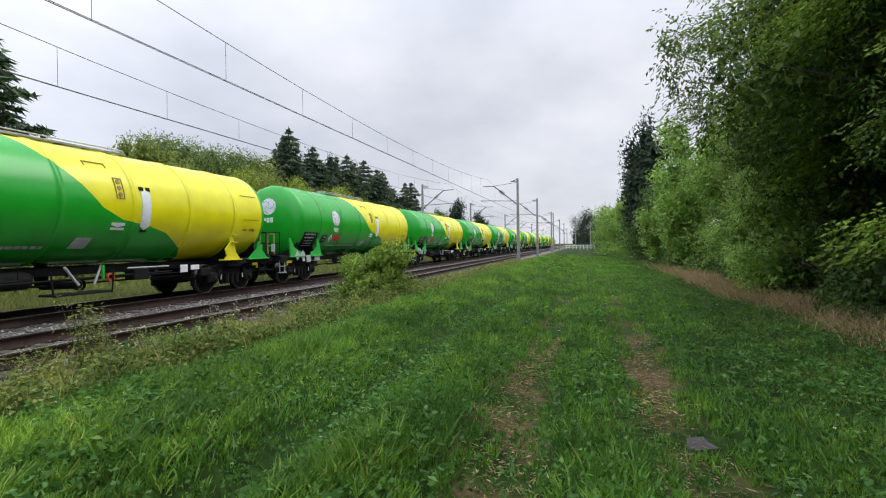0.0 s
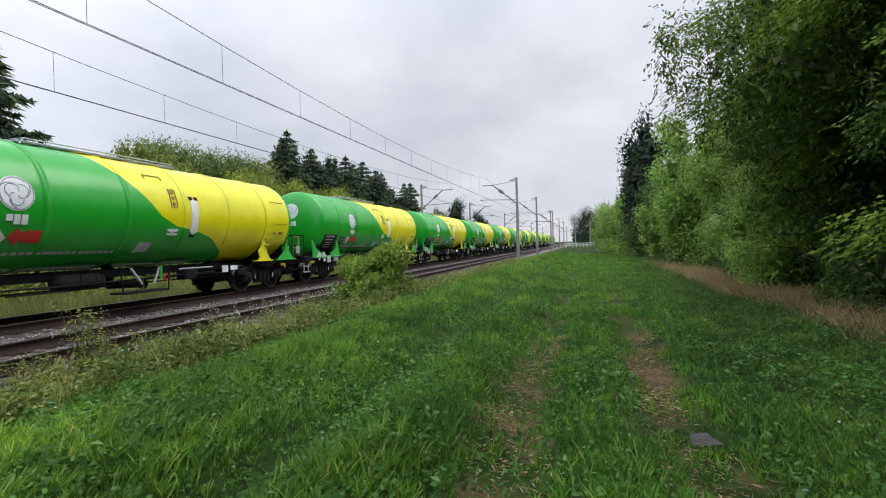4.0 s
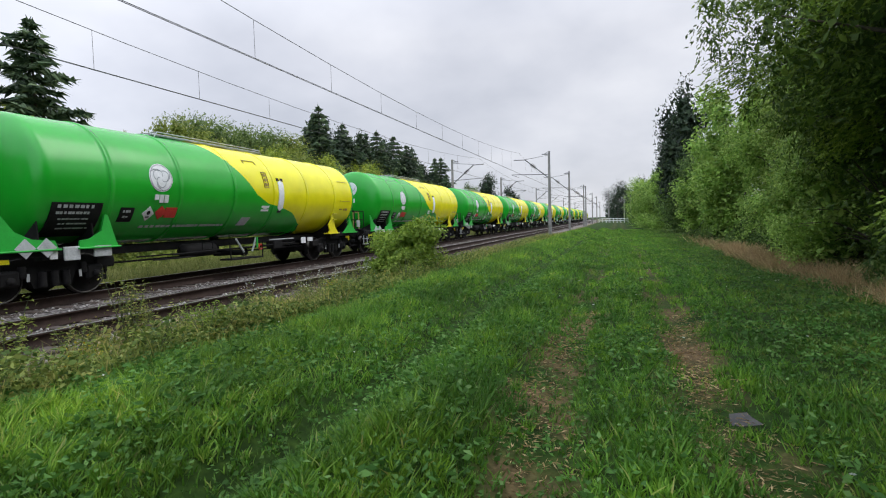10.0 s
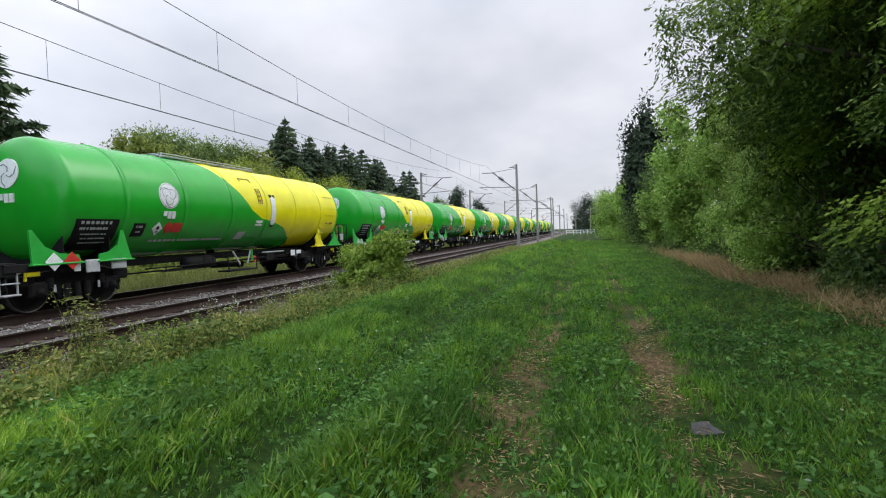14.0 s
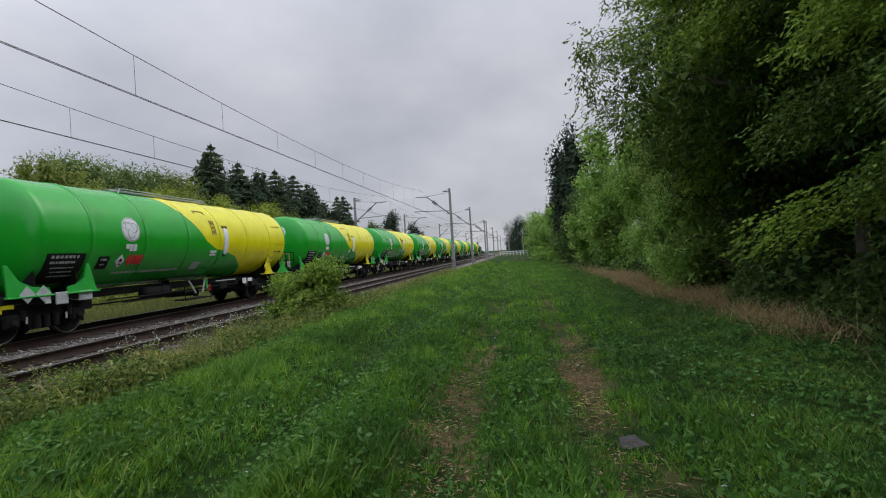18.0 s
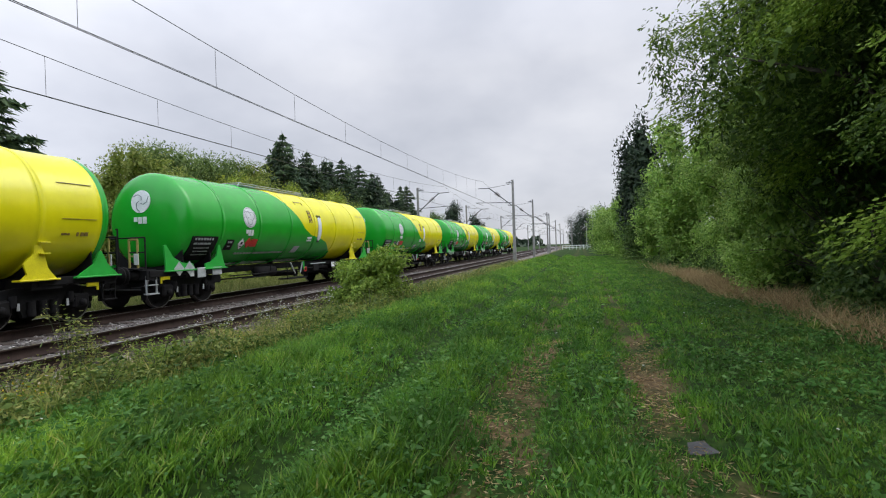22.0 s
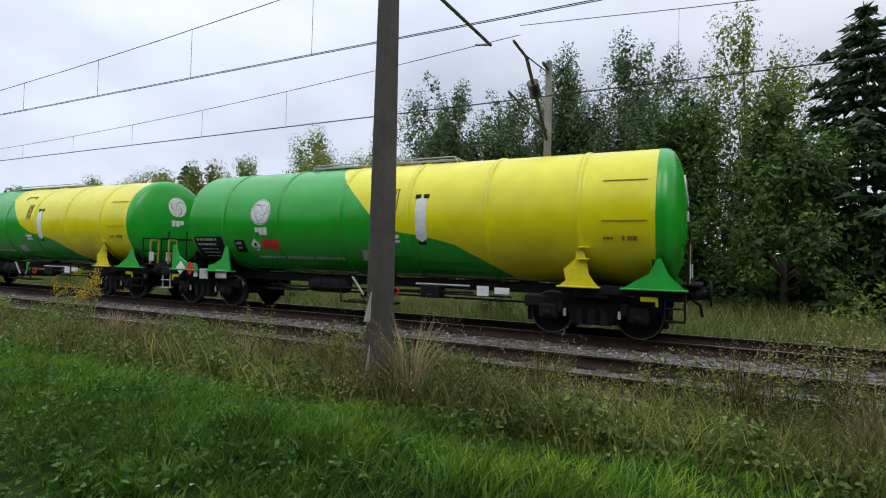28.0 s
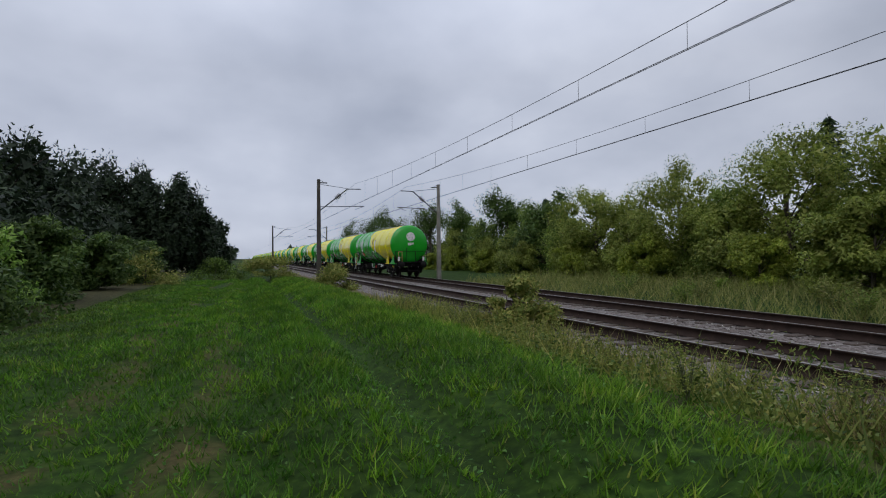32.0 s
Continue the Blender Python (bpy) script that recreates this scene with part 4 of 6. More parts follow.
    # end platforms, rails, buffers, coupler
    for sign in (-1, 1):
        y = sign * 7.55
        part("platform", Shape().box((0, sign * 7.62, 1.16), (2.2, 0.36, 0.05)), M_BLACK, w)
        part("end_railing", Shape().path([(-1.25, y, 1.15), (-1.25, y, 2.0), (1.25, y, 2.0), (1.25, y, 1.15)], 0.022).path([(0.35, y, 1.15), (0.35, y, 2.25), (0.3, y, 2.25)], 0.022).path([(-0.35, y, 1.15), (-0.35, y, 2.0)], 0.022).path([(-1.25, y, 1.6), (-0.7, y, 1.6), (-0.7, y, 1.15)], 0.02).path([(1.25, y, 1.6), (0.7, y, 1.6), (0.7, y, 1.15)], 0.02), M_BLACK, w, "black end railing")
        part("hand_post", Shape().path([(1.0, y, 1.15), (1.0, y, 1.95), (0.72, y, 1.95), (0.72, y, 1.15)], 0.03).box((0.86, y, 1.5), (0.28, 0.03, 0.04)), M_BRASS, w, "yellow hand rail")
        for x in (-0.98, 0.98):
            part("end_plate", Shape().box((x, y + sign * 0.03, 1.42), (0.16, 0.02, 0.3), 0.005), M_WHITE, w)
        part("yellow_handle", Shape().path([(1.22, sign * 7.0, 0.72), (1.22, sign * 7.0, 1.0), (1.22, sign * 6.7, 1.0)], 0.03).box((1.24, sign * 6.85, 0.86), (0.04, 0.3, 0.1)), M_YELLOW, w)
        for x in (-0.87, 0.87):
            b = Shape().lathe([(0, 0.0), (0, 0.14), (0.28, 0.12), (0.28, 0.08), (0.42, 0.08), (0.42, 0.24), (0.46, 0.24), (0.47, 0.0)], (0, 0, 0), "y", 16)
            part("buffer", b, M_BLACK, w, at=pose(x, sign * 7.5, 0.99, 0, 0, 0 if sign > 0 else 180))
        part("end_step", Shape().path([(1.2, sign * 7.5, 0.95), (1.2, sign * 7.5, 0.45), (1.2, sign * 7.15, 0.45), (1.2, sign * 7.15, 0.95)], 0.022).box((1.2, sign * 7.32, 0.46), (0.2, 0.36, 0.03), 0.006).box((1.2, sign * 7.32, 0.7), (0.16, 0.36, 0.025), 0.006), M_BLACK if sign > 0 else M_PLATE, w, "steel foot step")
        part("coupler", Shape().tube((0, sign * 7.4, 0.95), (0, sign * 7.95, 0.9), 0.045).box((0, sign * 7.8, 0.92), (0.1, 0.24, 0.16)), M_BLACK, w)
        part("brake_hose", Shape().path([(0.3, sign * 7.5, 0.9), (0.3, sign * 7.75, 0.75), (0.28, sign * 7.8, 0.5)], 0.03), M_BLACK, w)
    # bogies with their wheelsets
    for yc in (-5.75, 5.75):
        s = Shape()
        for x in (-1.0, 1.0):
            out = [(-1.22, 0.62), (-1.08, 0.62), (-1.06, 0.36), (-0.74, 0.36), (-0.72, 0.60), (-0.5, 0.56), (-0.4, 0.26), (0.4, 0.26), (0.5, 0.56), (0.72, 0.60), (0.74, 0.36), (1.06, 0.36), (1.08, 0.62), (1.26, 0.6), (1.26, 0.8), (0.55, 0.9), (-0.55, 0.9), (-1.26, 0.8)]
            s.sheet(out, 0.10, (x - 0.05, 0, 0))
            for yy in (-0.25, 0.0, 0.25):
                s.lathe([(0.28, 0.075), (0.34, 0.085), (0.40, 0.075), (0.46, 0.085), (0.52, 0.075), (0.6, 0.085)], (x + (0.1 if x > 0 else -0.1), yy, 0.0), "z", 10)
            for yy in (-0.9, 0.9):
                s.box((x + (0.05 if x > 0 else -0.05), yy, 0.5), (0.2, 0.42, 0.34), 0.05)
                s.box((x + (0.02 if x > 0 else -0.02), yy + (0.3 if yy > 0 else -0.3), 0.7), (0.16, 0.5, 0.26), 0.04)
                s.lathe([(0.5, 0.07), (0.56, 0.085), (0.62, 0.07), (0.68, 0.085), (0.74, 0.07)], (x + (0.1 if x > 0 else -0.1), yy - 0.26 * (1 if yy > 0 else -1), 0.0), 'z', 10)
                s.lathe([(-0.02, 0.0), (-0.02, 0.085), (0.05, 0.085), (0.06, 0.0)], (x + (0.15 if x > 0 else -0.15), yy, 0.46), "x", 12)
        s.box((0, 0, 0.62), (2.0, 0.4, 0.24))
        for yy in (-0.42, 0.42, -1.4, 1.4):
            s.box((0, yy, 0.5), (1.7, 0.09, 0.12), 0.02)
            for x in (-0.75, 0.75):
                s.box((x, yy, 0.46), (0.12, 0.1, 0.4), 0.02)
        bogie = part("bogie", s, M_BLACK, w, "black two-axle bogie", at=pose(0, yc, 0))
        for ym in (-0.55, 0.55):
            part("axlebox_mark", Shape().box((1.13, ym, 0.5), (0.02, 0.06, 0.16), 0.004), M_PLATE, bogie)
        for ya in (-0.9, 0.9):
            ws = Shape().tube((-0.8, 0, 0), (0.8, 0, 0), 0.085, sides=12)
            for sx in (-1, 1):
                prof = [(0.80, 0.0), (0.80, 0.17), (0.745, 0.19), (0.725, 0.36), (0.80, 0.39), (0.815, 0.455), (0.69, 0.465), (0.68, 0.495), (0.66, 0.49), (0.66, 0.38), (0.70, 0.2), (0.66, 0.16), (0.66, 0.0)]
                ws.lathe([(sx * a, r) for a, r in prof], (0, 0, 0), "x", 16)
                for k in range(3):
                    a = k * 2.094
                    ws.box((sx * 0.735, 0.28 * math.cos(a), 0.28 * math.sin(a)), (0.02, 0.06, 0.06), 0.006)
            part("wheelset", ws, M_WHEEL, bogie, "steel wheelset", at=pose(0, ya, 0.46))
            for sx in (-1, 1):
                part("tread", Shape().lathe([(sx * 0.812, 0.43), (sx * 0.819, 0.445), (sx * 0.819, 0.458), (sx * 0.70, 0.466)], (0, ya, 0.46), "x", 24), M_RIM, bogie, "bright worn wheel tread")
    return w


# Wagon 0's tank ends at train_y(t) - 0; later wagons follow one pitch behind.
# The train runs a little unevenly: metres behind its even run, second by second.
UNEVEN = {0: 0.1, 1: 0.12, 2: -0.12, 3: -0.06, 4: -0.04, 5: -0.04, 6: -0.02, 7: 0.14, 8: 0.27, 9: 0.02, 10: 0.14, 11: 0.3, 12: 0.4, 13: 0.16, 14: 0.22, 15: 0.15, 16: 0.08,
          17: 0.05, 18: 0.2, 19: 0.38, 20: 0.2, 21: -0.13, 22: -0.08, 23: 0.15, 24: -0.25, 25: -0.2, 26: -0.24, 27: -0.2, 28: -0.18, 29: -0.15, 30: 0.05, 31: 0.2, 32: 0.3}


def train_y(t):
    return 16.85 - 15.4413 * t - 0.019273 * t * t + 0.00066267 * t ** 3 + float(np.interp(t, list(UNEVEN), list(UNEVEN.values())))


def wagon_pose(k, t):
    y = train_y(t) + PITCH * k - 7.5
    return pose(XF + bend(y), y, RAIL_TOP, 0, 0, heading(y))


WAGON_RANGE = list(range(-2, 27))
first = build_wagon()
wagons = [first]
for k in WAGON_RANGE[1:]:
    wagons.append(copy_thing(first, wagon_pose(k, 0)))

# some wagons carry a white and a red placard in the holders by the leading saddle
plain = [o for o in first.children if o.name.startswith("placard") and not o.name.startswith("placard_box")]
coloured = []
for o, mat in zip(plain, (M_WHITE, M_RED)):
    me = o.data.copy()
    me.materials.clear()
    me.materials.append(mat)
    coloured.append((round(o.data.vertices[0].co.y, 3), me))
for k, w in zip(WAGON_RANGE, wagons):
    if k in (3, 8, 14, 20, 26):
        for o in w.children:
            for y, me in coloured:
                if o.name.startswith("placard") and abs(o.data.vertices[0].co.y - y) < 0.01:
                    o.data = me

# ---------------------------------------------------------------- vegetation tools
def leaves_mesh(name, centres, dirs, length, width, mat, rng, fold=0.25, plain=False, norms=None):
    """Pointed leaves along dirs: a folded rhombus each, or, far off, a plain triangle."""
    n = len(centres)
    d = dirs / (np.linalg.norm(dirs, axis=1)[:, None] + 1e-9)
    r = rng.normal(size=(n, 3)) if norms is None else norms
    s = np.cross(d, r)
    s /= np.linalg.norm(s, axis=1)[:, None] + 1e-9
    u = np.cross(s, d)
    L = (length * rng.uniform(0.6, 1.3, n))[:, None]
    W = (width * rng.uniform(0.6, 1.3, n))[:, None]
    if plain:
        V = np.stack([centres + d * L * 0.6, centres - d * L * 0.4 + s * W * 0.6, centres - d * L * 0.4 - s * W * 0.6], 1)
        return mesh_np(name, V.reshape(-1, 3), np.arange(n * 3).reshape(n, 3), mat)
    V = np.stack([centres - d * L / 2, centres + s * W / 2 + u * W * fold, centres + d * L / 2, centres - s * W / 2 + u * W * fold], 1)
    F = np.arange(n * 4).reshape(n, 4)
    return mesh_np(name, V.reshape(-1, 3), F, mat)


def clump_points(rng, n, clumps, spread, flat=0.7):
    """n points gathered in fuzzy clumps: rows of (x, y, z, radius)."""
    w = clumps[:, 3] ** 2
    which = rng.choice(len(clumps), n, p=w / w.sum())
    p = rng.normal(size=(n, 3)) * 0.55 * spread
    far = np.linalg.norm(p, axis=1)[:, None] + 1e-6
    p *= np.minimum(far, rng.uniform(0.75, 1.05, (n, 1))) / far
    p[:, 2] *= flat
    c = clumps[which]
    return c[:, :3] + p * c[:, 3:4], p


def crown_clumps(rng, k, low, shell=0.45, sizes=(0.10, 0.34), dome=False):
    """Clump centres in a unit crown: z from low to 1, radius about 1, with an uneven outline of several leading shoots."""
    out = []
    reach = 0.25 if dome else 1.0
    lead = [(rng.uniform(-0.45, 0.45), rng.uniform(-0.45, 0.45), rng.uniform(0.72, 1.0)) for _ in range(5)]
    ph = rng.uniform(0, 6.28, 3)
    while len(out) < k:
        cx, cy, top = lead[rng.integers(len(lead))]
        z = rng.uniform(0, 1)
        half = max(0.08, math.sin(math.pi * min(1, (z * 0.9 + 0.10)) ** 0.7)) ** 0.6
        if dome:
            half = max(0.1, 1.0 - (abs(z - 0.38) / 0.66) ** 2.6) ** 0.5
        a = rng.uniform(0, 6.2832)
        wob = 0.70 + 0.24 * math.sin(2 * a + 4 * z + ph[0]) + 0.16 * math.sin(5 * a + 9 * z + ph[1])
        r = half * wob * rng.uniform(shell, 1.0) ** 0.5
        out.append((cx * z * reach + r * math.cos(a), cy * z * reach + r * math.sin(a), low + (top - low) * z, sizes[0] + (sizes[1] - sizes[0]) * rng.uniform(0, 1) ** 1.8))
    return np.array(out)


def limbs(rng, clumps, low, trunk_r, every=3, sides=6):
    """A tapered trunk with limbs that reach towards the clumps."""
    s = Shape()
    pts = [(0, 0, -0.02), (0.02, 0.0, 0.3), (-0.02, 0.03, 0.6), (0.0, 0.0, 0.85)]
    rad = [trunk_r * 1.25, trunk_r, trunk_r * 0.6, trunk_r * 0.2]
    for (a, b), (r0, r1) in zip(zip(pts, pts[1:]), zip(rad, rad[1:])):
        s.tube(a, b, r0, r1, 8, False)
    for c in clumps[::every]:
        z0 = max(0.12, c[2] * 0.55)
        base = Vector((0, 0, z0))
        tip = Vector(c[:3])
        mid = (base + tip) / 2 + Vector((0, 0, 0.06))
        s.tube(base, mid, trunk_r * 0.28, trunk_r * 0.15, 5, False)
        s.tube(mid, tip, trunk_r * 0.15, trunk_r * 0.04, 5, False)
    return s


def broad_variant(seed, n, low, leaf, mat, k=70, trunk_r=0.03, shell=0.45, droop=0.35, width=0.5, spread=1.0, leaflets=0, fill=0.3, plain=False, sizes=(0.10, 0.34), flat=0.7, up=0.8, inner=0.82, dome=False):
    """The plan of a broadleaved tree of height 1 and radius 1: clumps, leaf places, limbs."""
    rng = np.random.default_rng(seed)
    cl = crown_clumps(rng, k, low, shell, sizes, dome)
    p, d = clump_points(rng, n, cl, spread, flat)
    # bring the crown to height 1 and radius 1
    fit = np.array([np.percentile(np.hypot(p[:, 0], p[:, 1]), 97)] * 2 + [np.percentile(p[:, 2], 99.5)])
    p, cl[:, :3] = p / fit, cl[:, :3] / fit
    near = np.hypot(p[:, 0], p[:, 1]) < 1.06
    p, d = p[near], d[near]
    cl = cl[np.hypot(cl[:, 0], cl[:, 1]) < 1.0]
    dirs = d + rng.normal(size=d.shape) * 0.7
    dirs[:, 2] -= droop
    # leaves face outwards from their clump, and upwards to the light
    face = d / (np.linalg.norm(d, axis=1)[:, None] + 1e-6) + np.array([0, 0, up]) + 0.35 * p * np.array([1, 1, 0]) + rng.normal(size=d.shape) * 0.45
    dirs = np.concatenate([dirs, face], 1)
    return cl, p, dirs, leaf, width, mat, limbs(rng, cl, low, trunk_r, max(3, k // 28)), leaflets, fill, plain, inner


def place_broad(v, name, label, category, x, y, h, r, rot, group=""):
    """Build crown and trunk at true size, so that leaves keep their size."""
    cl, p, dirs, leaf, width, mat, lim, leaflets, fill, plain, inner = v
    t = thing(name, label, category, pose(x, y, ground_height(x, y) - 0.05, 0, 0, rot), group)
    key = (id(v), round(h, 1), round(r, 1))
    if key not in MADE:
        rng = np.random.default_rng(len(MADE) + 100)
        P = p * np.array([r, r, h])
        P[:, 2] = np.maximum(P[:, 2], 0.06)
        D, N = dirs[:, :3], dirs[:, 3:]
        Lf, Wf = np.full(len(P), leaf), np.full(len(P), leaf * width)
        if leaflets:
            # compound leaves: leaflets in pairs along a drooping stalk
            dn = D / np.linalg.norm(D, axis=1)[:, None]
            side = np.cross(dn, [0, 0, 1.0])
            side /= np.linalg.norm(side, axis=1)[:, None] + 1e-9
            PP, DD = [], []
            for q in range(leaflets):
                sg = (-1, 1, 0)[q % 3] if q < leaflets - 1 else 0
                along = leaf * (0.35 + 0.9 * (q // 2))
                PP.append(P + dn * along + side * sg * leaf * 0.5)
                DD.append(dn * 0.8 + side * sg * 0.9 + np.array([0, 0, -0.25]) + rng.normal(size=D.shape) * 0.2)
            P0, P, D, N = P, np.concatenate(PP), np.concatenate(DD), np.tile(N, (leaflets, 1))
            Lf, Wf = np.full(len(P), leaf), np.full(len(P), leaf * width)
        else:
            P0 = P
        # inner foliage, larger and further in, closes the crown
        m = int(len(P0) * fill)
        pick = rng.choice(len(P0), m, replace=False)
        big = leaf * (1.9 if not leaflets else 1.5)
        P = np.concatenate([P, P0[pick] * np.array([inner, inner, 0.95])])
        D, N = np.concatenate([D, rng.normal(size=(m, 3))]), np.concatenate([N, dirs[pick, 3:]])
        Lf = np.concatenate([Lf, np.full(m, big)])
        Wf = np.concatenate([Wf, np.full(m, big * 0.6)])
        me = lim.mesh("trunk", M_BARK)
        me.transform(Matrix.Diagonal((r, r, h, 1)))
        MADE[key] = (leaves_mesh("crown", P, D, Lf, Wf, mat, rng, plain=plain, norms=N), me)
    crown, trunk = MADE[key]
    part("trunk", trunk, None, t)
    part("crown", crown, None, t)
    return t


MADE = {}


def spruce_meshes(seed, h, r, tiers=22, ragged=0.45):
    """A spruce: drooping boughs in tiers, each with twigs that hang with needles."""
    rng = np.random.default_rng(seed)
    C, D = [], []
    lim = Shape().tube((0, 0, -0.1), (0, 0, h * 0.97), 0.16, 0.02, 8, False)
    for i in range(tiers):
        q = i / (tiers - 1)
        z = h * (0.10 + 0.88 * q)
        reach = r * (1 - q) ** 0.7 + 0.15
        n = int(7 - 3 * q)
        a0 = rng.uniform(0, 6.28)
        for b in range(n):
            a = a0 + 6.2832 * b / n + rng.uniform(-0.25, 0.25)
            ln = reach * rng.uniform(1 - ragged, 1 + ragged)
            dv = np.array([math.cos(a), math.sin(a)])
            m = max(5, int(ln * 11))
            s = np.linspace(0.12, 1, m)
            droop = -0.28 * ln * s + 0.16 * ln * s ** 2
            base = np.stack([dv[0] * ln * s, dv[1] * ln * s, z + droop], -1)
            lim.tube(base[0], base[-1], 0.025, 0.006, 4, False)
            for side in (-1, 0, 1):
                off = np.array([-dv[1], dv[0], 0]) * side
                w = 0.42 * (1 - s * 0.55) * min(1.0, ln)
                tw = base + off[None] * (w * 0.5)[:, None] + rng.normal(size=(m, 3)) * 0.05
                C.append(tw)
                D.append(np.array([dv[0], dv[1], -0.55])[None] * 0.7 + off[None] * 0.9 + rng.normal(size=(m, 3)) * 0.25)
    C.append(np.stack([np.zeros(8), np.zeros(8), np.linspace(h * 0.9, h, 8)], -1))
    D.append(np.tile([0, 0, 1.0], (8, 1)) + rng.normal(size=(8, 3)) * 0.3)
    C, D = np.concatenate(C), np.concatenate(D)
    return leaves_mesh("crown", C, D, 0.62, 0.19, M_SPRUCE, rng, 0.1, True), lim.mesh("trunk", M_BARK)


SPRUCES = {}


def spruce(x, y, h, r, seed, rot):
    key = (seed, round(h), round(r, 1))
    if key not in SPRUCES:
        SPRUCES[key] = spruce_meshes(seed, h, r)
    crown, trunk = SPRUCES[key]
    t = thing("spruce_tree", "tall dark green spruce with drooping boughs", "tree", pose(x, y, ground_height(x, y) - 0.1, 0, 0, rot), "spruces behind the track")
    part("trunk", trunk, None, t)
    part("crown", crown, None, t)


# ---------------------------------------------------------------- trees beyond the far track
V_BROAD = broad_variant(11, 9500, 0.03, 0.17, M_BROAD, 70, 0.035, fill=0.5, plain=True, flat=0.5, up=1.1, inner=0.72)
V_BROAD2 = broad_variant(12, 9500, 0.0, 0.17, M_BROAD, 65, 0.03, fill=0.5, plain=True, flat=0.5, up=1.1, inner=0.72)
V_OLIVE = broad_variant(13, 12000, 0.0, 0.15, M_OLIVE, 60, 0.03, width=0.5, fill=0.5, plain=True, flat=0.55, up=1.1, inner=0.75, sizes=(0.14, 0.32), dome=True)
V_ROUND = broad_variant(31, 15000, 0.0, 0.15, M_ROUND, 70, 0.03, width=0.5, fill=0.5, plain=True, flat=0.55, up=1.1, inner=0.75, sizes=(0.14, 0.32), dome=True)
V_LIME = broad_variant(14, 11000, 0.0, 0.14, M_LIME, 60, 0.03, fill=0.45, plain=True, flat=0.55, up=1.1, inner=0.75, sizes=(0.14, 0.32), dome=True)
V_WILLOW = broad_variant(15, 19000, 0.0, 0.135, M_OLIVE, 80, 0.03, width=0.5, droop=0.2, fill=0.45, plain=True, sizes=(0.12, 0.30), flat=0.55, up=1.1, inner=0.75, dome=True)
V_POPLAR = broad_variant(16, 26000, 0.0, 0.13, M_ASPEN, 170, 0.03, width=0.62, fill=0.3, plain=True, sizes=(0.07, 0.22), flat=0.55, up=1.0, inner=0.75)
V_PINE = broad_variant(17, 5600, 0.12, 0.33, M_PINE, 60, 0.05, width=0.4, droop=-0.2, fill=0.4, plain=True)
V_PINE2 = broad_variant(18, 5600, 0.06, 0.33, M_PINE, 70, 0.05, width=0.4, droop=-0.2, fill=0.4, plain=True)

for i, (x, y, h, r) in enumerate([(-24, 5.2, 11.4, 2.6), (-25, 8.0, 10.6, 2.3), (-24, 10.0, 10.7, 2.3), (-25, 12.0, 10.1, 2.3), (-24, 16.5, 10.8, 2.5),
                                  (-24, 39.6, 11.6, 2.5), (-26, 42, 11.4, 2.5), (-25, 45.5, 11.2, 2.5), (-25, 49.0, 11.4, 2.5), (-25, 53, 11.6, 2.5), (-25, 57.5, 11.7, 2.6),
                                  (-25, 61.5, 11.4, 2.5), (-26, 66, 11.4, 2.6), (-24, 72, 10.6, 2.5), (-27, 78, 11, 2.5)]):
    spruce(x, y, h, r * 1.35, i % 4, i * 47)
for i, (x, y, h, r, v) in enumerate([(-24, 23.2, 7.6, 2.4, V_OLIVE), (-25, 27.2, 8.6, 3.2, V_ROUND), (-26, 30.4, 8.8, 3.2, V_ROUND), (-26, 36.0, 8.8, 3.0, V_ROUND), (-23.5, 25.2, 7.2, 2.4, V_OLIVE), (-25, 33.2, 8.8, 3.0, V_ROUND), (-24, 34.5, 8.4, 2.8, V_OLIVE),
                                     (-21.5, 36, 6.8, 2.6, V_LIME), (-21.5, 43, 7.0, 2.8, V_LIME), (-21, 50, 6.5, 2.8, V_BROAD2), (-24, 19.0, 5.4, 2.4, V_OLIVE), (-22, 12.5, 6.6, 2.4, V_LIME),
                                     (-27, 22, 6.6, 2.6, V_BROAD2), (-22, 30, 6.8, 2.4, V_LIME), (-26, 43.5, 11.0, 2.0, V_PINE), (-25, 47.2, 10.4, 2.0, V_PINE2), (-25, 51, 10.6, 2.0, V_PINE), (-25.5, 55, 10.4, 2.0, V_PINE2), (-25, 59.5, 10.2, 2.0, V_PINE), (-26, 64, 10.0, 2.2, V_PINE2), (-25, 69, 9.6, 2.2, V_PINE), (-25, 40.5, 9.6, 1.8, V_PINE2), (-22, 2.5, 7.5, 2.6, V_BROAD), (-26, -1, 9.5, 3.2, V_BROAD2), (-21, 58, 6.0, 2.8, V_LIME), (-21, 66, 5.5, 2.8, V_BROAD2),
                                     (-20, 75, 4.5, 2.8, V_BROAD), (-24, 84, 7.5, 3.2, V_BROAD2), (-24, 96, 10, 2.6, V_PINE), (-24, 122, 9, 3, V_PINE2), (-23, 108, 5, 3.0, V_BROAD), (-23, 135, 5, 3.4, V_BROAD2), (-27, 150, 6, 4, V_BROAD)]):
    kind = "pine_tree" if v is V_PINE or v is V_PINE2 else "broadleaf_tree"
    place_broad(v, kind, {"pine_tree": "dark pine with an uneven crown", "broadleaf_tree": "leafy tree with olive and yellow-green foliage"}[kind], "tree", x, y, h, r * 1.3, i * 71, "trees behind the track")

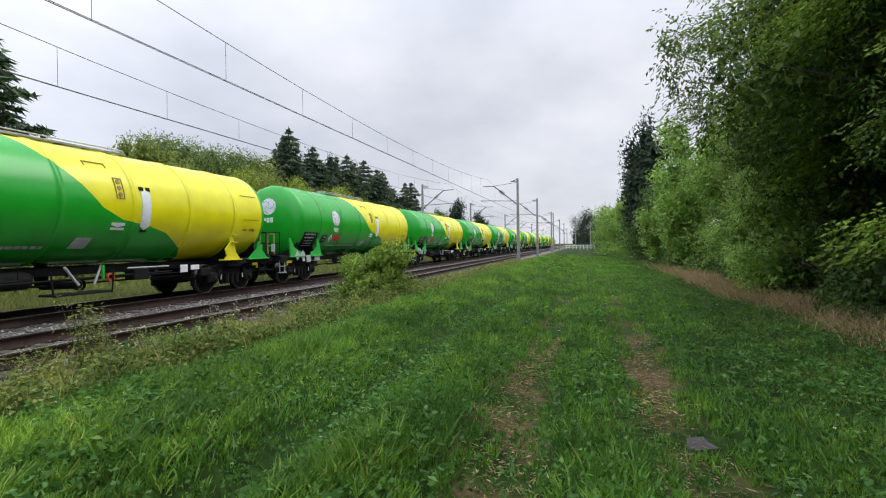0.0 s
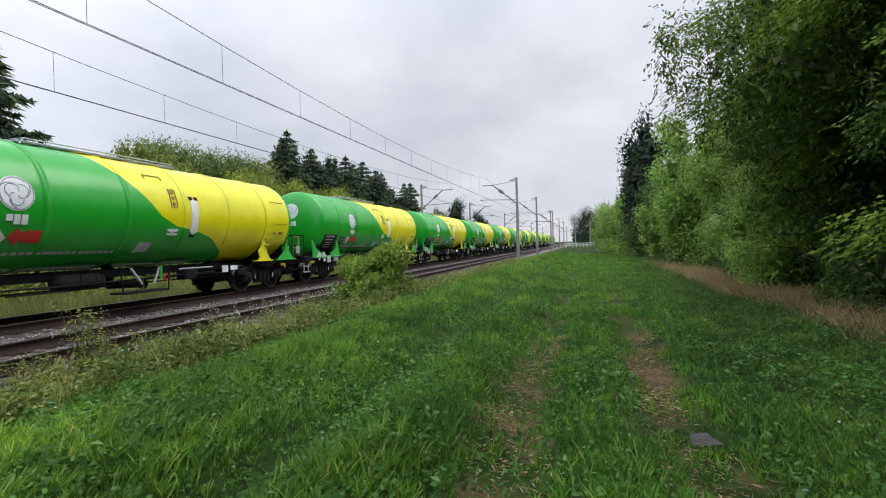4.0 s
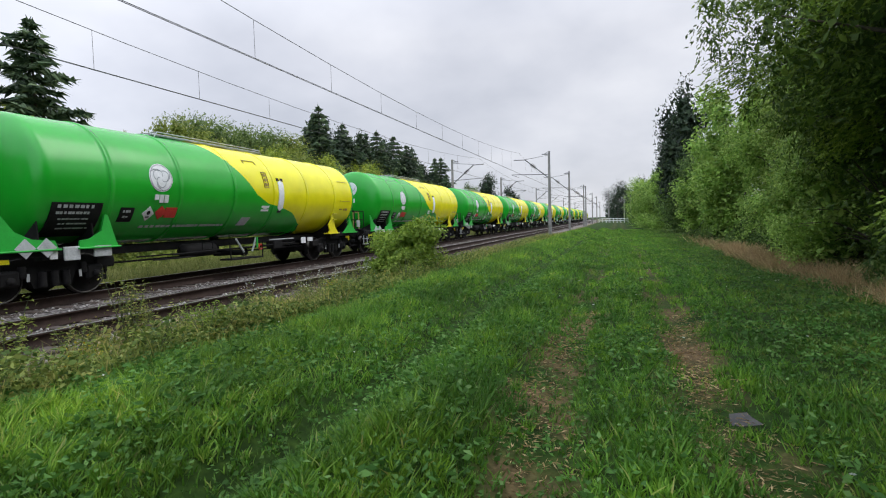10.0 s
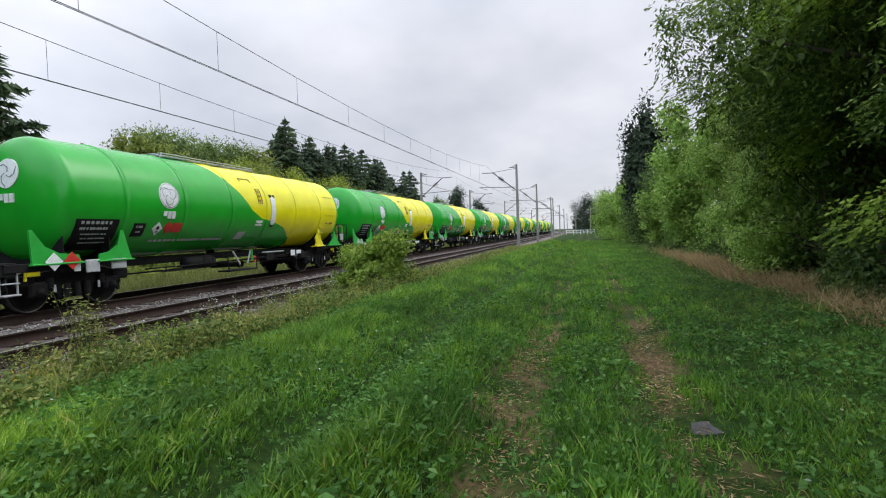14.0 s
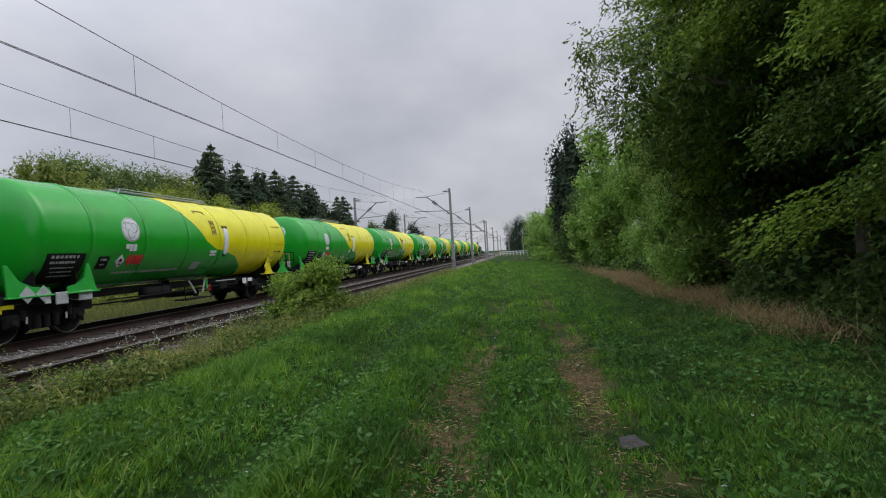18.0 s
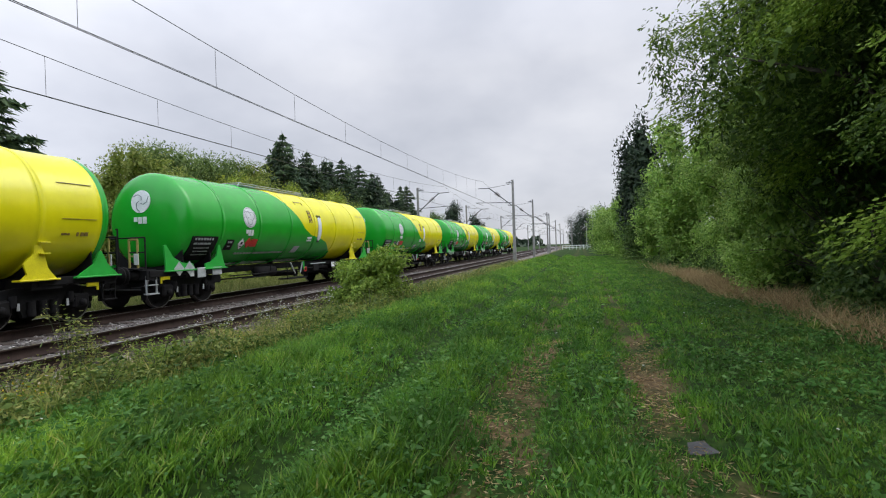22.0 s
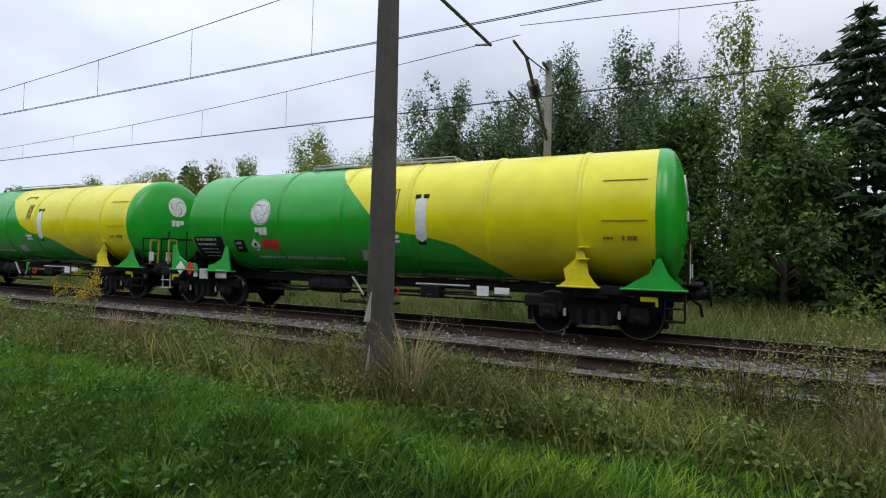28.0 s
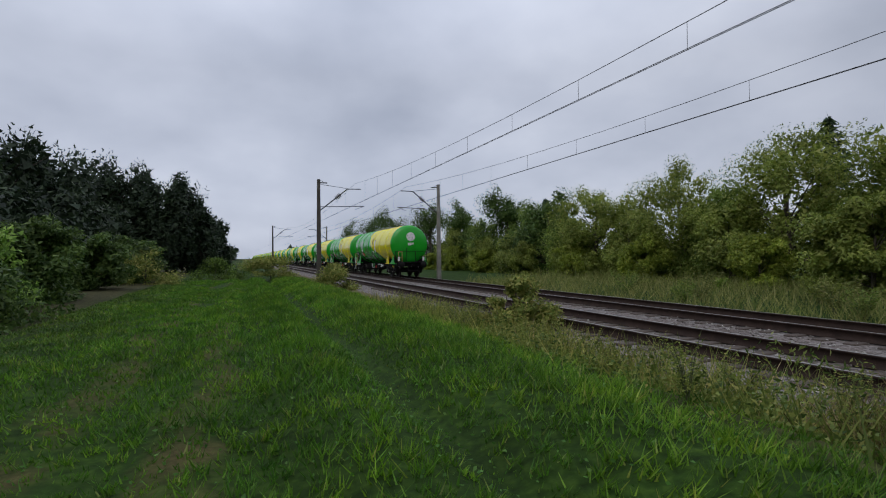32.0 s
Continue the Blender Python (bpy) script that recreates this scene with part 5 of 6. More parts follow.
# ---------------------------------------------------------------- trees on the departing side, beyond the far track
for i, (x, y, h, r, v) in enumerate([(-20, -2.2, 9.6, 2.4, V_POPLAR), (-19.5, -4.6, 9.2, 2.1, V_POPLAR), (-21, -7.2, 8.6, 2.3, V_POPLAR), (-20.5, -9.9, 9.2, 2.2, V_POPLAR), (-21, -13.6, 7.4, 2.4, V_WILLOW),
                                     (-20.5, -17.0, 7.8, 2.5, V_WILLOW), (-19, -12, 4.2, 2.2, V_OLIVE), (-19.5, -20.5, 6.4, 2.3, V_WILLOW), (-20, -24.4, 6.6, 2.4, V_OLIVE), (-19, -16.5, 4.6, 2.2, V_LIME),
                                     (-20, -29, 6.6, 2.6, V_OLIVE), (-20, -34.3, 6.2, 2.8, V_WILLOW), (-19.5, -40, 5.6, 2.8, V_OLIVE), (-20, -46, 6.2, 2.9, V_BROAD), (-20, -52, 7.0, 2.9, V_BROAD2),
                                     (-20, -60, 7.0, 3.0, V_BROAD), (-20, -70, 7.5, 3.4, V_BROAD2), (-20, -86, 8.4, 3.6, V_BROAD), (-22, -105, 9.5, 4, V_BROAD2), (-22, -130, 10, 4, V_BROAD),
                                     (-18.2, -22, 3.2, 1.9, V_LIME), (-18.2, -27, 3.4, 2.0, V_OLIVE), (-18.4, -7.5, 3.0, 1.6, V_OLIVE), (-18.6, -3.6, 3.4, 1.9, V_BROAD), (-18.4, -1.0, 3.2, 1.8, V_BROAD2), (-19.2, -6.0, 4.0, 2.0, V_BROAD2), (-21, 1.2, 10.4, 2.4, V_WILLOW), (-24, -11, 8.6, 3, V_BROAD2), (-24, -20, 7.6, 3, V_BROAD)]):
    if h > 4.5:
        x, y, h, r = x * 1.38, y * 1.38, 1.6 + (h - 1.6) * 1.38, r * 1.38
    else:
        x, y, h, r = x * 1.22, y * 1.22, 1.6 + (h - 1.6) * 1.22, r * 1.1
    place_broad(v, "broadleaf_tree", "tree with light olive foliage beside the track" if h > 4.5 else "shrub with yellowing leaves beside the track", "tree" if h > 4.5 else "shrub", x, y, h, r * 1.1, i * 53, "trees behind the track")
V_THICKET = broad_variant(27, 7500, 0.0, 0.16, M_OLIVE, 50, 0.025, width=0.55, fill=0.5, plain=True, sizes=(0.15, 0.34), flat=0.55, up=1.1, inner=0.75, dome=True)
V_THICKET2 = broad_variant(28, 7500, 0.0, 0.16, M_BUSH, 50, 0.025, width=0.55, fill=0.5, plain=True, sizes=(0.15, 0.34), flat=0.55, up=1.1, inner=0.75, dome=True)
rng_t = random.Random(31)
for i in range(30):
    y = -9.0 - i * 2.7 + rng_t.uniform(-0.8, 0.8)
    x = (-25.2, -27.4, -23.8)[i % 3] - rng_t.uniform(0, 0.9)
    h = (4.6, 6.2, 2.6)[i % 3] * rng_t.choice((0.85, 1.0, 1.15))
    place_broad((V_THICKET, V_THICKET2, V_LIME)[i % 3] if i % 4 else V_THICKET, "thicket_shrub", "rounded olive-green shrub on the bank beyond the far track", "shrub", x, y, h, (2.6, 3.2, 1.7)[i % 3], i * 41, "thicket beyond the track")
spruce(-31, -40, 9.3, 1.6, 1, 20)
spruce(-29, -66, 7.4, 2.0, 2, 80)

# ---------------------------------------------------------------- the wood on the other side of the grass
V_ELDER = broad_variant(21, 13500, 0.32, 0.125, M_ELDER, 260, 0.03, 0.2, 0.75, 0.32, 1.0, 5, 1.0, sizes=(0.07, 0.2), flat=0.45, up=1.1, inner=0.8)
V_ELDER2 = broad_variant(22, 9500, 0.02, 0.095, M_ELDER, 150, 0.03, 0.30, 0.7, 0.34, 1.0, 5, 0.9, sizes=(0.06, 0.2), flat=0.45, up=1.1, inner=0.75)
# same box elder facing the light: its brightness is put into yellower leaves
V_ELDER3 = broad_variant(26, 11500, 0.04, 0.125, M_LIME, 85, 0.03, 0.5, 0.55, 0.40, 0.85, 5, 0.9, sizes=(0.15, 0.32), flat=0.5, up=1.1, inner=0.75, dome=True)
V_DENSE = broad_variant(29, 15000, 0.0, 0.12, M_BROAD, 130, 0.03, 0.3, 0.5, 0.42, 1.0, fill=0.5, sizes=(0.10, 0.26), flat=0.5, up=1.0, inner=0.75, plain=True)
# crown plan of tall trees out of view, added to block light from overhead
V_SHADE_CANOPY = broad_variant(30, 9000, 0.42, 0.20, M_BROAD, 90, 0.03, 0.2, 0.4, 0.5, 1.0, fill=0.6, sizes=(0.16, 0.34), flat=0.5, up=1.0, inner=0.8, plain=True)
V_SHRUB = broad_variant(23, 19000, 0.0, 0.105, M_HAZEL, 75, 0.02, 0.5, 0.35, 0.5, 0.85, fill=0.3, sizes=(0.12, 0.34), flat=0.36, up=1.3, inner=0.65, dome=True)
V_SHRUB2 = broad_variant(24, 18000, 0.0, 0.11, M_BUSH, 75, 0.02, 0.5, 0.3, 0.5, 0.85, fill=0.3, sizes=(0.12, 0.34), flat=0.36, up=1.3, inner=0.65, dome=True)
V_SHRUB3 = broad_variant(25, 9500, 0.0, 0.20, M_HAZEL, 70, 0.02, 0.5, 0.3, 0.5, 0.9, fill=0.35, plain=True, sizes=(0.12, 0.34), flat=0.4, up=1.2, inner=0.7, dome=True)
# canopy trees and those level with the camera are unseen, added for shade
wood = [(7.6, 13.6, 11.5, 3.8, V_BROAD), (7.4, 17.5, 8.6, 2.9, V_SHRUB), (7.6, 21.5, 8.4, 2.9, V_SHRUB2), (7.8, 26, 8.2, 2.8, V_SHRUB), (6.5, 11.0, 11.0, 4.8, V_ELDER), (8.2, 8.6, 11.5, 3.8, V_ELDER), (5.8, 12.6, 9.4, 3.2, V_ELDER), (7.6, 10.2, 12.0, 4.0, V_DENSE), (7.7, 12.6, 12.0, 3.8, V_DENSE), (8.6, 4.6, 11.0, 4.2, V_DENSE), (7.8, 5.8, 15.5, 5.2, V_SHADE_CANOPY), (7.4, 0.2, 15.0, 5.2, V_SHADE_CANOPY), (11.5, 11.5, 15.5, 5.0, V_SHADE_CANOPY), (9.5, -5.5, 14.0, 5.0, V_SHADE_CANOPY), (7.6, 2.2, 10.0, 4.0, V_DENSE), (7.2, -2.2, 9.5, 3.6, V_BROAD), (7.6, 6.6, 9.5, 4.0, V_ELDER2), (5.9, 15.0, 5.2, 2.3, V_SHRUB), (5.6, 17.8, 4.4, 2.0, V_SHRUB), (6.6, 20.0, 5.8, 2.4, V_SHRUB2), (6.7, 25, 8.4, 2.5, V_SHRUB), (6.2, 31, 8.0, 2.6, V_SHRUB3),
        (5.8, 38, 6.2, 2.8, V_SHRUB3), (5.8, 46, 6.8, 3.0, V_BROAD2), (5.4, 56, 6.6, 3.2, V_SHRUB3), (5.4, 68, 6.8, 3.8, V_SHRUB3), (5.2, 84, 7.2, 4.4, V_SHRUB3), (5.2, 102, 7.5, 4.6, V_SHRUB3), (5.4, 120, 8.0, 4.8, V_BROAD),
        (11, 22, 10.0, 4.2, V_BROAD2), (11, 32, 9.4, 3.8, V_BROAD), (9.2, 13.5, 12.5, 4.4, V_BROAD), (12, 3, 10, 4.4, V_BROAD), (8.6, 0.5, 9, 3.6, V_BROAD2),
        (7.4, -16.6, 8.2, 3.9, V_ELDER3), (7.9, -17.4, 8.0, 3.4, V_ROUND), (6.9, -15.6, 5.2, 2.6, V_LIME), (5.9, -19.6, 6.6, 2.4, V_ELDER3), (7.2, -25.0, 4.2, 2.4, V_BROAD), (7.0, -30, 2.8, 2.0, V_BROAD2), (6.9, -36.5, 2.6, 2.2, V_BROAD), (7.2, -44, 3.0, 2.4, V_BROAD2), (7.0, -52, 2.8, 2.4, V_BROAD), (6.4, -61, 3.0, 2.6, V_BROAD2), (7.6, -20.4, 6.6, 2.8, V_SHRUB2), (7.2, -22.5, 3.6, 2.2, V_BROAD2), (7.6, -27, 3.4, 2.4, V_BROAD), (8.2, -33, 4.0, 2.8, V_BROAD2), (11.5, -19, 8.5, 3.8, V_BROAD), (6.0, -13.6, 2.2, 1.3, V_SHRUB2),
        (8.4, -5, 9, 3.8, V_BROAD), (9, -11, 8.6, 3.6, V_BROAD2), (8.6, -40, 3.8, 3.0, V_SHRUB3)]
for i, (x, y, h, r, v) in enumerate(wood):
    place_broad(v, "broadleaf_tree" if h > 5.5 else "broadleaf_shrub", "box elder with dense hanging compound leaves" if v is V_ELDER or v is V_ELDER2 or v is V_ELDER3 else "leafy green undergrowth tree at the wood's edge", "tree" if h > 5.5 else "shrub", x, y, h, r, i * 67, "wood edge")
for i, (x, y, h, r) in enumerate([(6.0, 49, 12.2, 2.8), (6.2, 58, 12.8, 2.9), (7.0, 77, 11.7, 3.0), (10.5, 98, 11.0, 3.2), (10.5, -38, 6.2, 3.2), (11, -46, 7.2, 3.6), (11.5, -54, 7.8, 3.6), (12, -64, 8.6, 4.0), (13, -76, 9.4, 4.2), (15, -44, 8, 3.6), (16, -58, 9, 4),
                                  (7.0, -84, 9.4, 2.6), (10.6, -85, 10.2, 3.0), (14.4, -84, 10.6, 3.2), (3.9, -86, 7.4, 2.4), (2.6, -90, 6.0, 2.2), (5.2, -88, 9.6, 2.6), (8.6, -90, 10.8, 3.2), (12.4, -88, 11.2, 3.4), (16.4, -90, 11.4, 3.6), (20.5, -88, 11.6, 3.8), (25, -90, 11.8, 4.0), (3.6, -92, 4.6, 3.0), (4, 215, 15, 8), (9, 200, 15, 8), (0, 250, 15, 8), (14, 190, 14, 7), (16.5, 118, 10, 4), (20, 150, 11, 5), (22, 180, 12, 5), (25, 215, 13, 6), (27, 250, 14, 6), (30, 290, 15, 7)]):
    k = 1.2 if y < 0 else 1.0
    place_broad(V_PINE if i % 2 else V_PINE2, "pine_tree", "tall dark pine at the wood's edge", "tree", x, y, h * (1 + (k - 1) * 0.6), r * k, i * 31, "pines")


# ---------------------------------------------------------------- grass and weeds
def blades(name, x, y, h, w, mat, rng, lean=0.35, label="", category="grass", simple_from=9.0, comb=0.0):
    """Grass blades: near the middle a bent strip of three triangles, further off one triangle each."""
    n = len(x)
    a = rng.uniform(0, 6.2832, n)
    side = np.stack([np.cos(a), np.sin(a), np.zeros(n)], -1)
    b = rng.uniform(0, 6.2832, n)
    out = np.stack([np.cos(b), np.sin(b), np.zeros(n)], -1) * (rng.uniform(0.2, 1.0, n) * lean * h)[:, None]
    out[:, 1] += comb * h * rng.uniform(0.3, 1.3, n)
    g = np.stack([x, y, np.array([ground_height(p, q) for p, q in zip(x, y)]) - 0.01], -1)
    up = np.array([0, 0, 1.0])
    W = (side * w[:, None]) / 2
    mid = g + out * 0.4 + up * (h * 0.55)[:, None]
    tip = g + out + up * h[:, None] * 0.95
    near = np.abs(y) < simple_from
    V1 = np.stack([g - W, g + W, mid - W * 0.8, mid + W * 0.8, tip], 1)[near]
    V2 = np.stack([g - W, g + W, tip], 1)[~near]
    F1 = np.array([(0, 1, 3), (0, 3, 2), (2, 3, 4)])[None] + (np.arange(len(V1)) * 5)[:, None, None]
    F2 = np.arange(len(V2) * 3).reshape(-1, 3) + len(V1) * 5
    me = mesh_np(name, np.concatenate([V1.reshape(-1, 3), V2.reshape(-1, 3)]), np.concatenate([F1.reshape(-1, 3), F2]), mat)
    return tagged(new(name, me), label, category, kind="stuff")


def lawn_points(rng, n, x0, x1, near, far, power, ahead=0.6):
    """Points over the strip, thinning with distance, ahead of and behind its middle."""
    d = near * (far / near) ** (rng.uniform(0, 1, n) ** power)
    y = d * np.where(rng.uniform(0, 1, n) < ahead, 1, -1)
    return rng.uniform(x0, x1, n), y, d


def make_grass():
    rng = np.random.default_rng(8)
    x1, y1, d1 = rng.uniform(-5.3, 4.4, 40000), rng.uniform(-2.2, 2.2, 40000), np.full(40000, 2.2)
    x2, y2, d2 = lawn_points(rng, 420000, -5.3, 4.4, 2.0, 62, 1.0)
    x3, y3 = rng.uniform(-5.3, 4.4, 90000), -rng.uniform(14, 62, 90000)
    x, y, d = np.concatenate([x1, x2, x3]), np.concatenate([y1, y2, y3]), np.concatenate([d1, d2, np.clip(-y3 - 12, 5, 40)])
    # blades gather in tufts
    cell = np.where(d < 6, 0.17, 0.30)
    ix, iy = np.round(x / cell), np.round(y / cell)
    frac = lambda q: q - np.floor(q)
    tx = (ix + 1.1 * (frac(np.sin(ix * 127.1 + iy * 311.7) * 4375.85) - 0.5)) * cell
    ty = (iy + 1.1 * (frac(np.sin(ix * 269.5 + iy * 183.3) * 2743.21) - 0.5)) * cell
    pull = rng.uniform(0.0, 0.7, len(x)) * (d < 26)
    x, y = x + (tx - x) * pull, y + (ty - y) * pull
    tall = frac(np.sin(ix * 419.2 + iy * 371.9) * 3347.13) ** 1.4
    hum = 0.5 + 0.5 * np.sin(x * 2.1 + 1.5 * np.sin(y * 0.9)) * np.sin(y * 1.6 + 1.1 * np.sin(x * 1.3))
    sway = 0.10 * np.sin(0.9 * y) + 0.05 * np.sin(2.3 * y + 1.0) + 0.05 * np.clip(-4 - y, 0, 12)
    xs = x - sway
    bare = np.maximum(np.exp(-((xs + 0.58) / 0.26) ** 2), np.exp(-((xs - 0.72) / 0.24) ** 2))
    bare *= np.clip(0.6 + 0.7 * np.sin(y * 1.1 + 2.0 * np.sin(y * 0.37 + x)), 0.25, 1.0) * np.clip(1.3 - d / 22.0, 0.4, 1.0)
    bare = np.where((y < -2.2) & (y > -14) & (np.abs(xs + 0.55) < 0.22 * np.clip((y + 15) / 4, 0.2, 1)), 1.0, bare)
    low = np.exp(-((x + 2.2 + 0.12 * np.sin(y * 0.8)) / 0.24) ** 2)
    mound = np.clip(np.exp(-((x + 1.4) / 0.55) ** 2) + np.exp(-((x + 3.5) / 1.0) ** 2) + 0.4 * np.exp(-((x - 0.1) / 0.4) ** 2), 0, 1)
    spot = np.maximum.reduce([np.exp(-(((x - a) / ra) ** 2 + ((y - b) / rb) ** 2)) for a, b, ra, rb in ((-0.5, 3.3, 0.35, 0.9), (0.82, 3.35, 0.22, 0.5), (0.82, 4.29, 0.3, 0.3), (0.05, 5.6, 0.12, 0.6))])
    bare = np.maximum(bare, spot)
    keep = rng.uniform(0, 1, len(x)) > np.maximum(bare * np.where(y > 4.6, 0.72, 0.95), low * 0.62)
    x, y, d, bare, low, tall, hum, mound = (q[keep] for q in (x, y, d, bare, low, tall, hum, mound))
    h = rng.uniform(0.055, 0.135, len(x)) * (1 - 0.65 * bare) * (1 - 0.6 * low) * (0.75 + 0.6 * tall) * (0.75 + 0.5 * hum) * (0.85 + 0.5 * mound) * np.where(y < -1.5, 1.1, 1.0)
    w = 0.0095 + 0.0013 * np.where(y < -8, np.minimum(d, np.abs(y + 20.5) + 3.0), d)
    # blades near the wood take the duller copy, shade painted into their green
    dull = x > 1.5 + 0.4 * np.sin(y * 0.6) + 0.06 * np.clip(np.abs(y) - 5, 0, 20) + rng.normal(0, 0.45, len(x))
    lush = x < -3.1 + 0.5 * np.sin(y * 0.5) + rng.normal(0, 0.5, len(x))
    blades("lush_grass", x[lush], y[lush], h[lush] * 1.15, w[lush], M_LUSH, rng, 1.0, "long yellow-green grass along the edge of the lawn", comb=0.25, simple_from=3.4)
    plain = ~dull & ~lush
    blades("lawn_grass", x[plain], y[plain], h[plain], w[plain], M_GRASS, rng, 1.0, "lush green unmown grass blades", comb=0.25, simple_from=3.4)
    blades("mossy_turf", x[dull], y[dull], h[dull] * 0.75, w[dull], M_SHADE_TURF, rng, 1.2, "short turf along the wood, its green dulled to paint the wood's shade", comb=0.1, simple_from=3.4)
    # low broad-leaved plants among the grass
    n = 44000
    x, y, d = lawn_points(rng, n, -4.9, 4.2, 1.4, 30, 0.85)
    x = np.where(np.minimum(np.abs(x + 0.6), np.abs(x - 0.74)) < 0.3, x - 1.3, x)
    c = np.stack([x, y, np.array([ground_height(p, q) for p, q in zip(x, y)]) + rng.uniform(0.03, 0.14, n)], -1)
    D = rng.normal(size=(n, 3))
    D[:, 2] *= 0.35
    tagged(new("clover", leaves_mesh("clover", c, D, 0.046, 0.026, M_CLOVER, rng)), "low clover and dandelion leaves in the grass", "weeds", kind="stuff")
    # rosettes of broader leaves in patches
    n = 5200
    x, y, d = lawn_points(rng, n, -5.0, 4.2, 1.8, 18, 1.0)
    ok = (np.sin(x * 1.7 + 2.0) * np.sin(y * 1.3 + x) > -0.12) & (np.minimum(np.abs(x + 0.55), np.abs(x - 0.74)) > 0.3)
    x, y = x[ok], y[ok]
    m = 7
    a = rng.uniform(0, 6.2832, (len(x), m))
    hgt = np.array([ground_height(p, q) for p, q in zip(x, y)])[:, None] + rng.uniform(0.04, 0.16, (len(x), m))
    c = np.stack([x[:, None] + 0.06 * np.cos(a), y[:, None] + 0.06 * np.sin(a), hgt], -1).reshape(-1, 3)
    D = np.stack([np.cos(a), np.sin(a), rng.uniform(-0.3, 0.7, a.shape)], -1).reshape(-1, 3)
    tagged(new("broadleaf_weeds", leaves_mesh("broadleaf_weeds", c, D, 0.075, 0.032, M_CLOVER, rng)), "broad-leaved weeds among the grass", "weeds", kind="stuff")
    n = 90
    x, y, d = lawn_points(rng, n, -4.8, 3.6, 2.2, 16, 0.9)
    c = np.repeat(np.stack([x, y, rng.uniform(0.10, 0.17, n)], -1), 6, 0)
    D = rng.normal(size=(n * 6, 3))
    D[:, 2] = 0.15
    tagged(new("daisies", leaves_mesh("daisies", c + D * 0.006, D, 0.02, 0.012, M_PETAL, rng)), "tiny white clover flowers in the grass", "flowers", kind="stuff")
    # dead straw trodden into the bare path
    n = 15000
    y = np.concatenate([-2.0 * 6.5 ** rng.uniform(0, 1, 11000), rng.uniform(2.2, 9, n - 11000)])
    x = np.where(y < 0, np.where(rng.uniform(0, 1, n) < 0.8, -0.55, 0.78), np.where(rng.uniform(0, 1, n) < 0.5, -0.58, 0.72)) + rng.normal(0, 0.15, n) + 0.10 * np.sin(0.9 * y) + 0.05 * np.sin(2.3 * y + 1.0) + 0.05 * np.clip(-4 - y, 0, 12)
    c = np.stack([x, y, np.array([ground_height(p, q) for p, q in zip(x, y)]) + rng.uniform(0.004, 0.02, n)], -1)
    D = rng.normal(size=(n, 3))
    D[:, 2] *= 0.12
    tagged(new("trodden_straw", leaves_mesh("trodden_straw", c, D, 0.06, 0.009, M_STRAW, rng)), "dead straw trodden into the bare path", "straw", kind="stuff")
    # dry stalks along the track and along the wood
    n = 8000
    y = np.concatenate([rng.uniform(-35, 45, n // 2), rng.normal(4, 10, n - n // 2)])
    x = rng.normal(-6.15, 0.4, n)
    ok = (x > -7.3) & (x < -5.4) & ((y > 2) | (rng.uniform(0, 1, n) < 0.45))
    x, y = x[ok], y[ok]
    blades("dry_verge_grass", x, y, rng.uniform(0.15, 0.5, len(x)) * np.where(y < 3, 1.5, 1.0), np.full(len(x), 0.009) + np.abs(y) * 0.0005, M_DRY, rng, 0.9, "straw-coloured dry grass along the ballast", "dry grass")
    n = 30000
    y = np.concatenate([rng.uniform(-40, 50, n // 2), rng.normal(3, 9, n - n // 2)])
    x = rng.normal(-5.9, 0.6, n)
    ok = (x > -7.2) & (x < -4.6)
    x, y = x[ok], y[ok]
    blades("verge_weeds", x, y, rng.uniform(0.12, 0.45, len(x)) * np.where(y < 3, 1.6, 1.0), np.full(len(x), 0.012) + np.abs(y) * 0.0006, M_VERGE, rng, 0.8, "green and olive weeds along the ballast", "weeds")
    n = 38000
    y = np.concatenate([rng.uniform(-40, 50, n // 2), rng.normal(3, 9, n - n // 2)])
    x = rng.normal(-5.85, 0.55, n)
    top = 0.12 + 0.42 * (0.5 + 0.5 * np.sin(y * 2.3 + 3 * np.sin(x * 1.9))) * np.exp(-((x + 5.9) / 0.9) ** 2)
    ok = (x > -7.2) & (x < -4.7)
    c = np.stack([x, y, rng.uniform(0.1, 1, n) * top - 0.26 * np.clip((-5.0 - x) / 0.45, 0, 1)], -1)[ok]
    D = rng.normal(size=c.shape)
    tagged(new("verge_leaves", leaves_mesh("verge_leaves", c, D, 0.085, 0.04, M_VERGE, rng)), "leafy olive-green weeds along the ballast", "weeds", kind="stuff")
    # bramble in the dip between grass and ballast
    n = 24000
    y = np.concatenate([rng.uniform(-30, 40, n // 2), rng.normal(4, 7, n - n // 2)])
    x = rng.normal(-5.12, 0.2, n)
    top = 0.16 + 0.34 * (0.5 + 0.5 * np.sin(y * 3.1 + 2 * np.sin(y * 1.3)))
    c = np.stack([x, y, rng.uniform(0.1, 1, n) * top - 0.26 * np.clip((-5.0 - x) / 0.45, 0, 1)], -1)
    D = rng.normal(size=c.shape)
    D[:, 2] *= 0.4
    tagged(new("bramble", leaves_mesh("bramble", c, D, 0.075, 0.042, M_BRAMBLE, rng)), "low green bramble along the edge of the grass", "bramble", kind="stuff")
    # tall weeds gone brown, in drifts between the grass and the ballast
    n = 26000
    y = np.concatenate([rng.uniform(-24, 2, n // 2), rng.normal(-4.5, 3.0, n // 3), rng.uniform(2, 34, n - n // 2 - n // 3)])
    x = rng.normal(-6.0, 0.6, n)
    drift = 0.5 + 0.5 * np.sin(y * 1.9 + 2.2 * np.sin(x * 1.5 + y * 0.6))
    ok = (x > -7.4) & (x < -4.95) & (rng.uniform(0, 1, n) < 0.25 + 0.75 * drift)
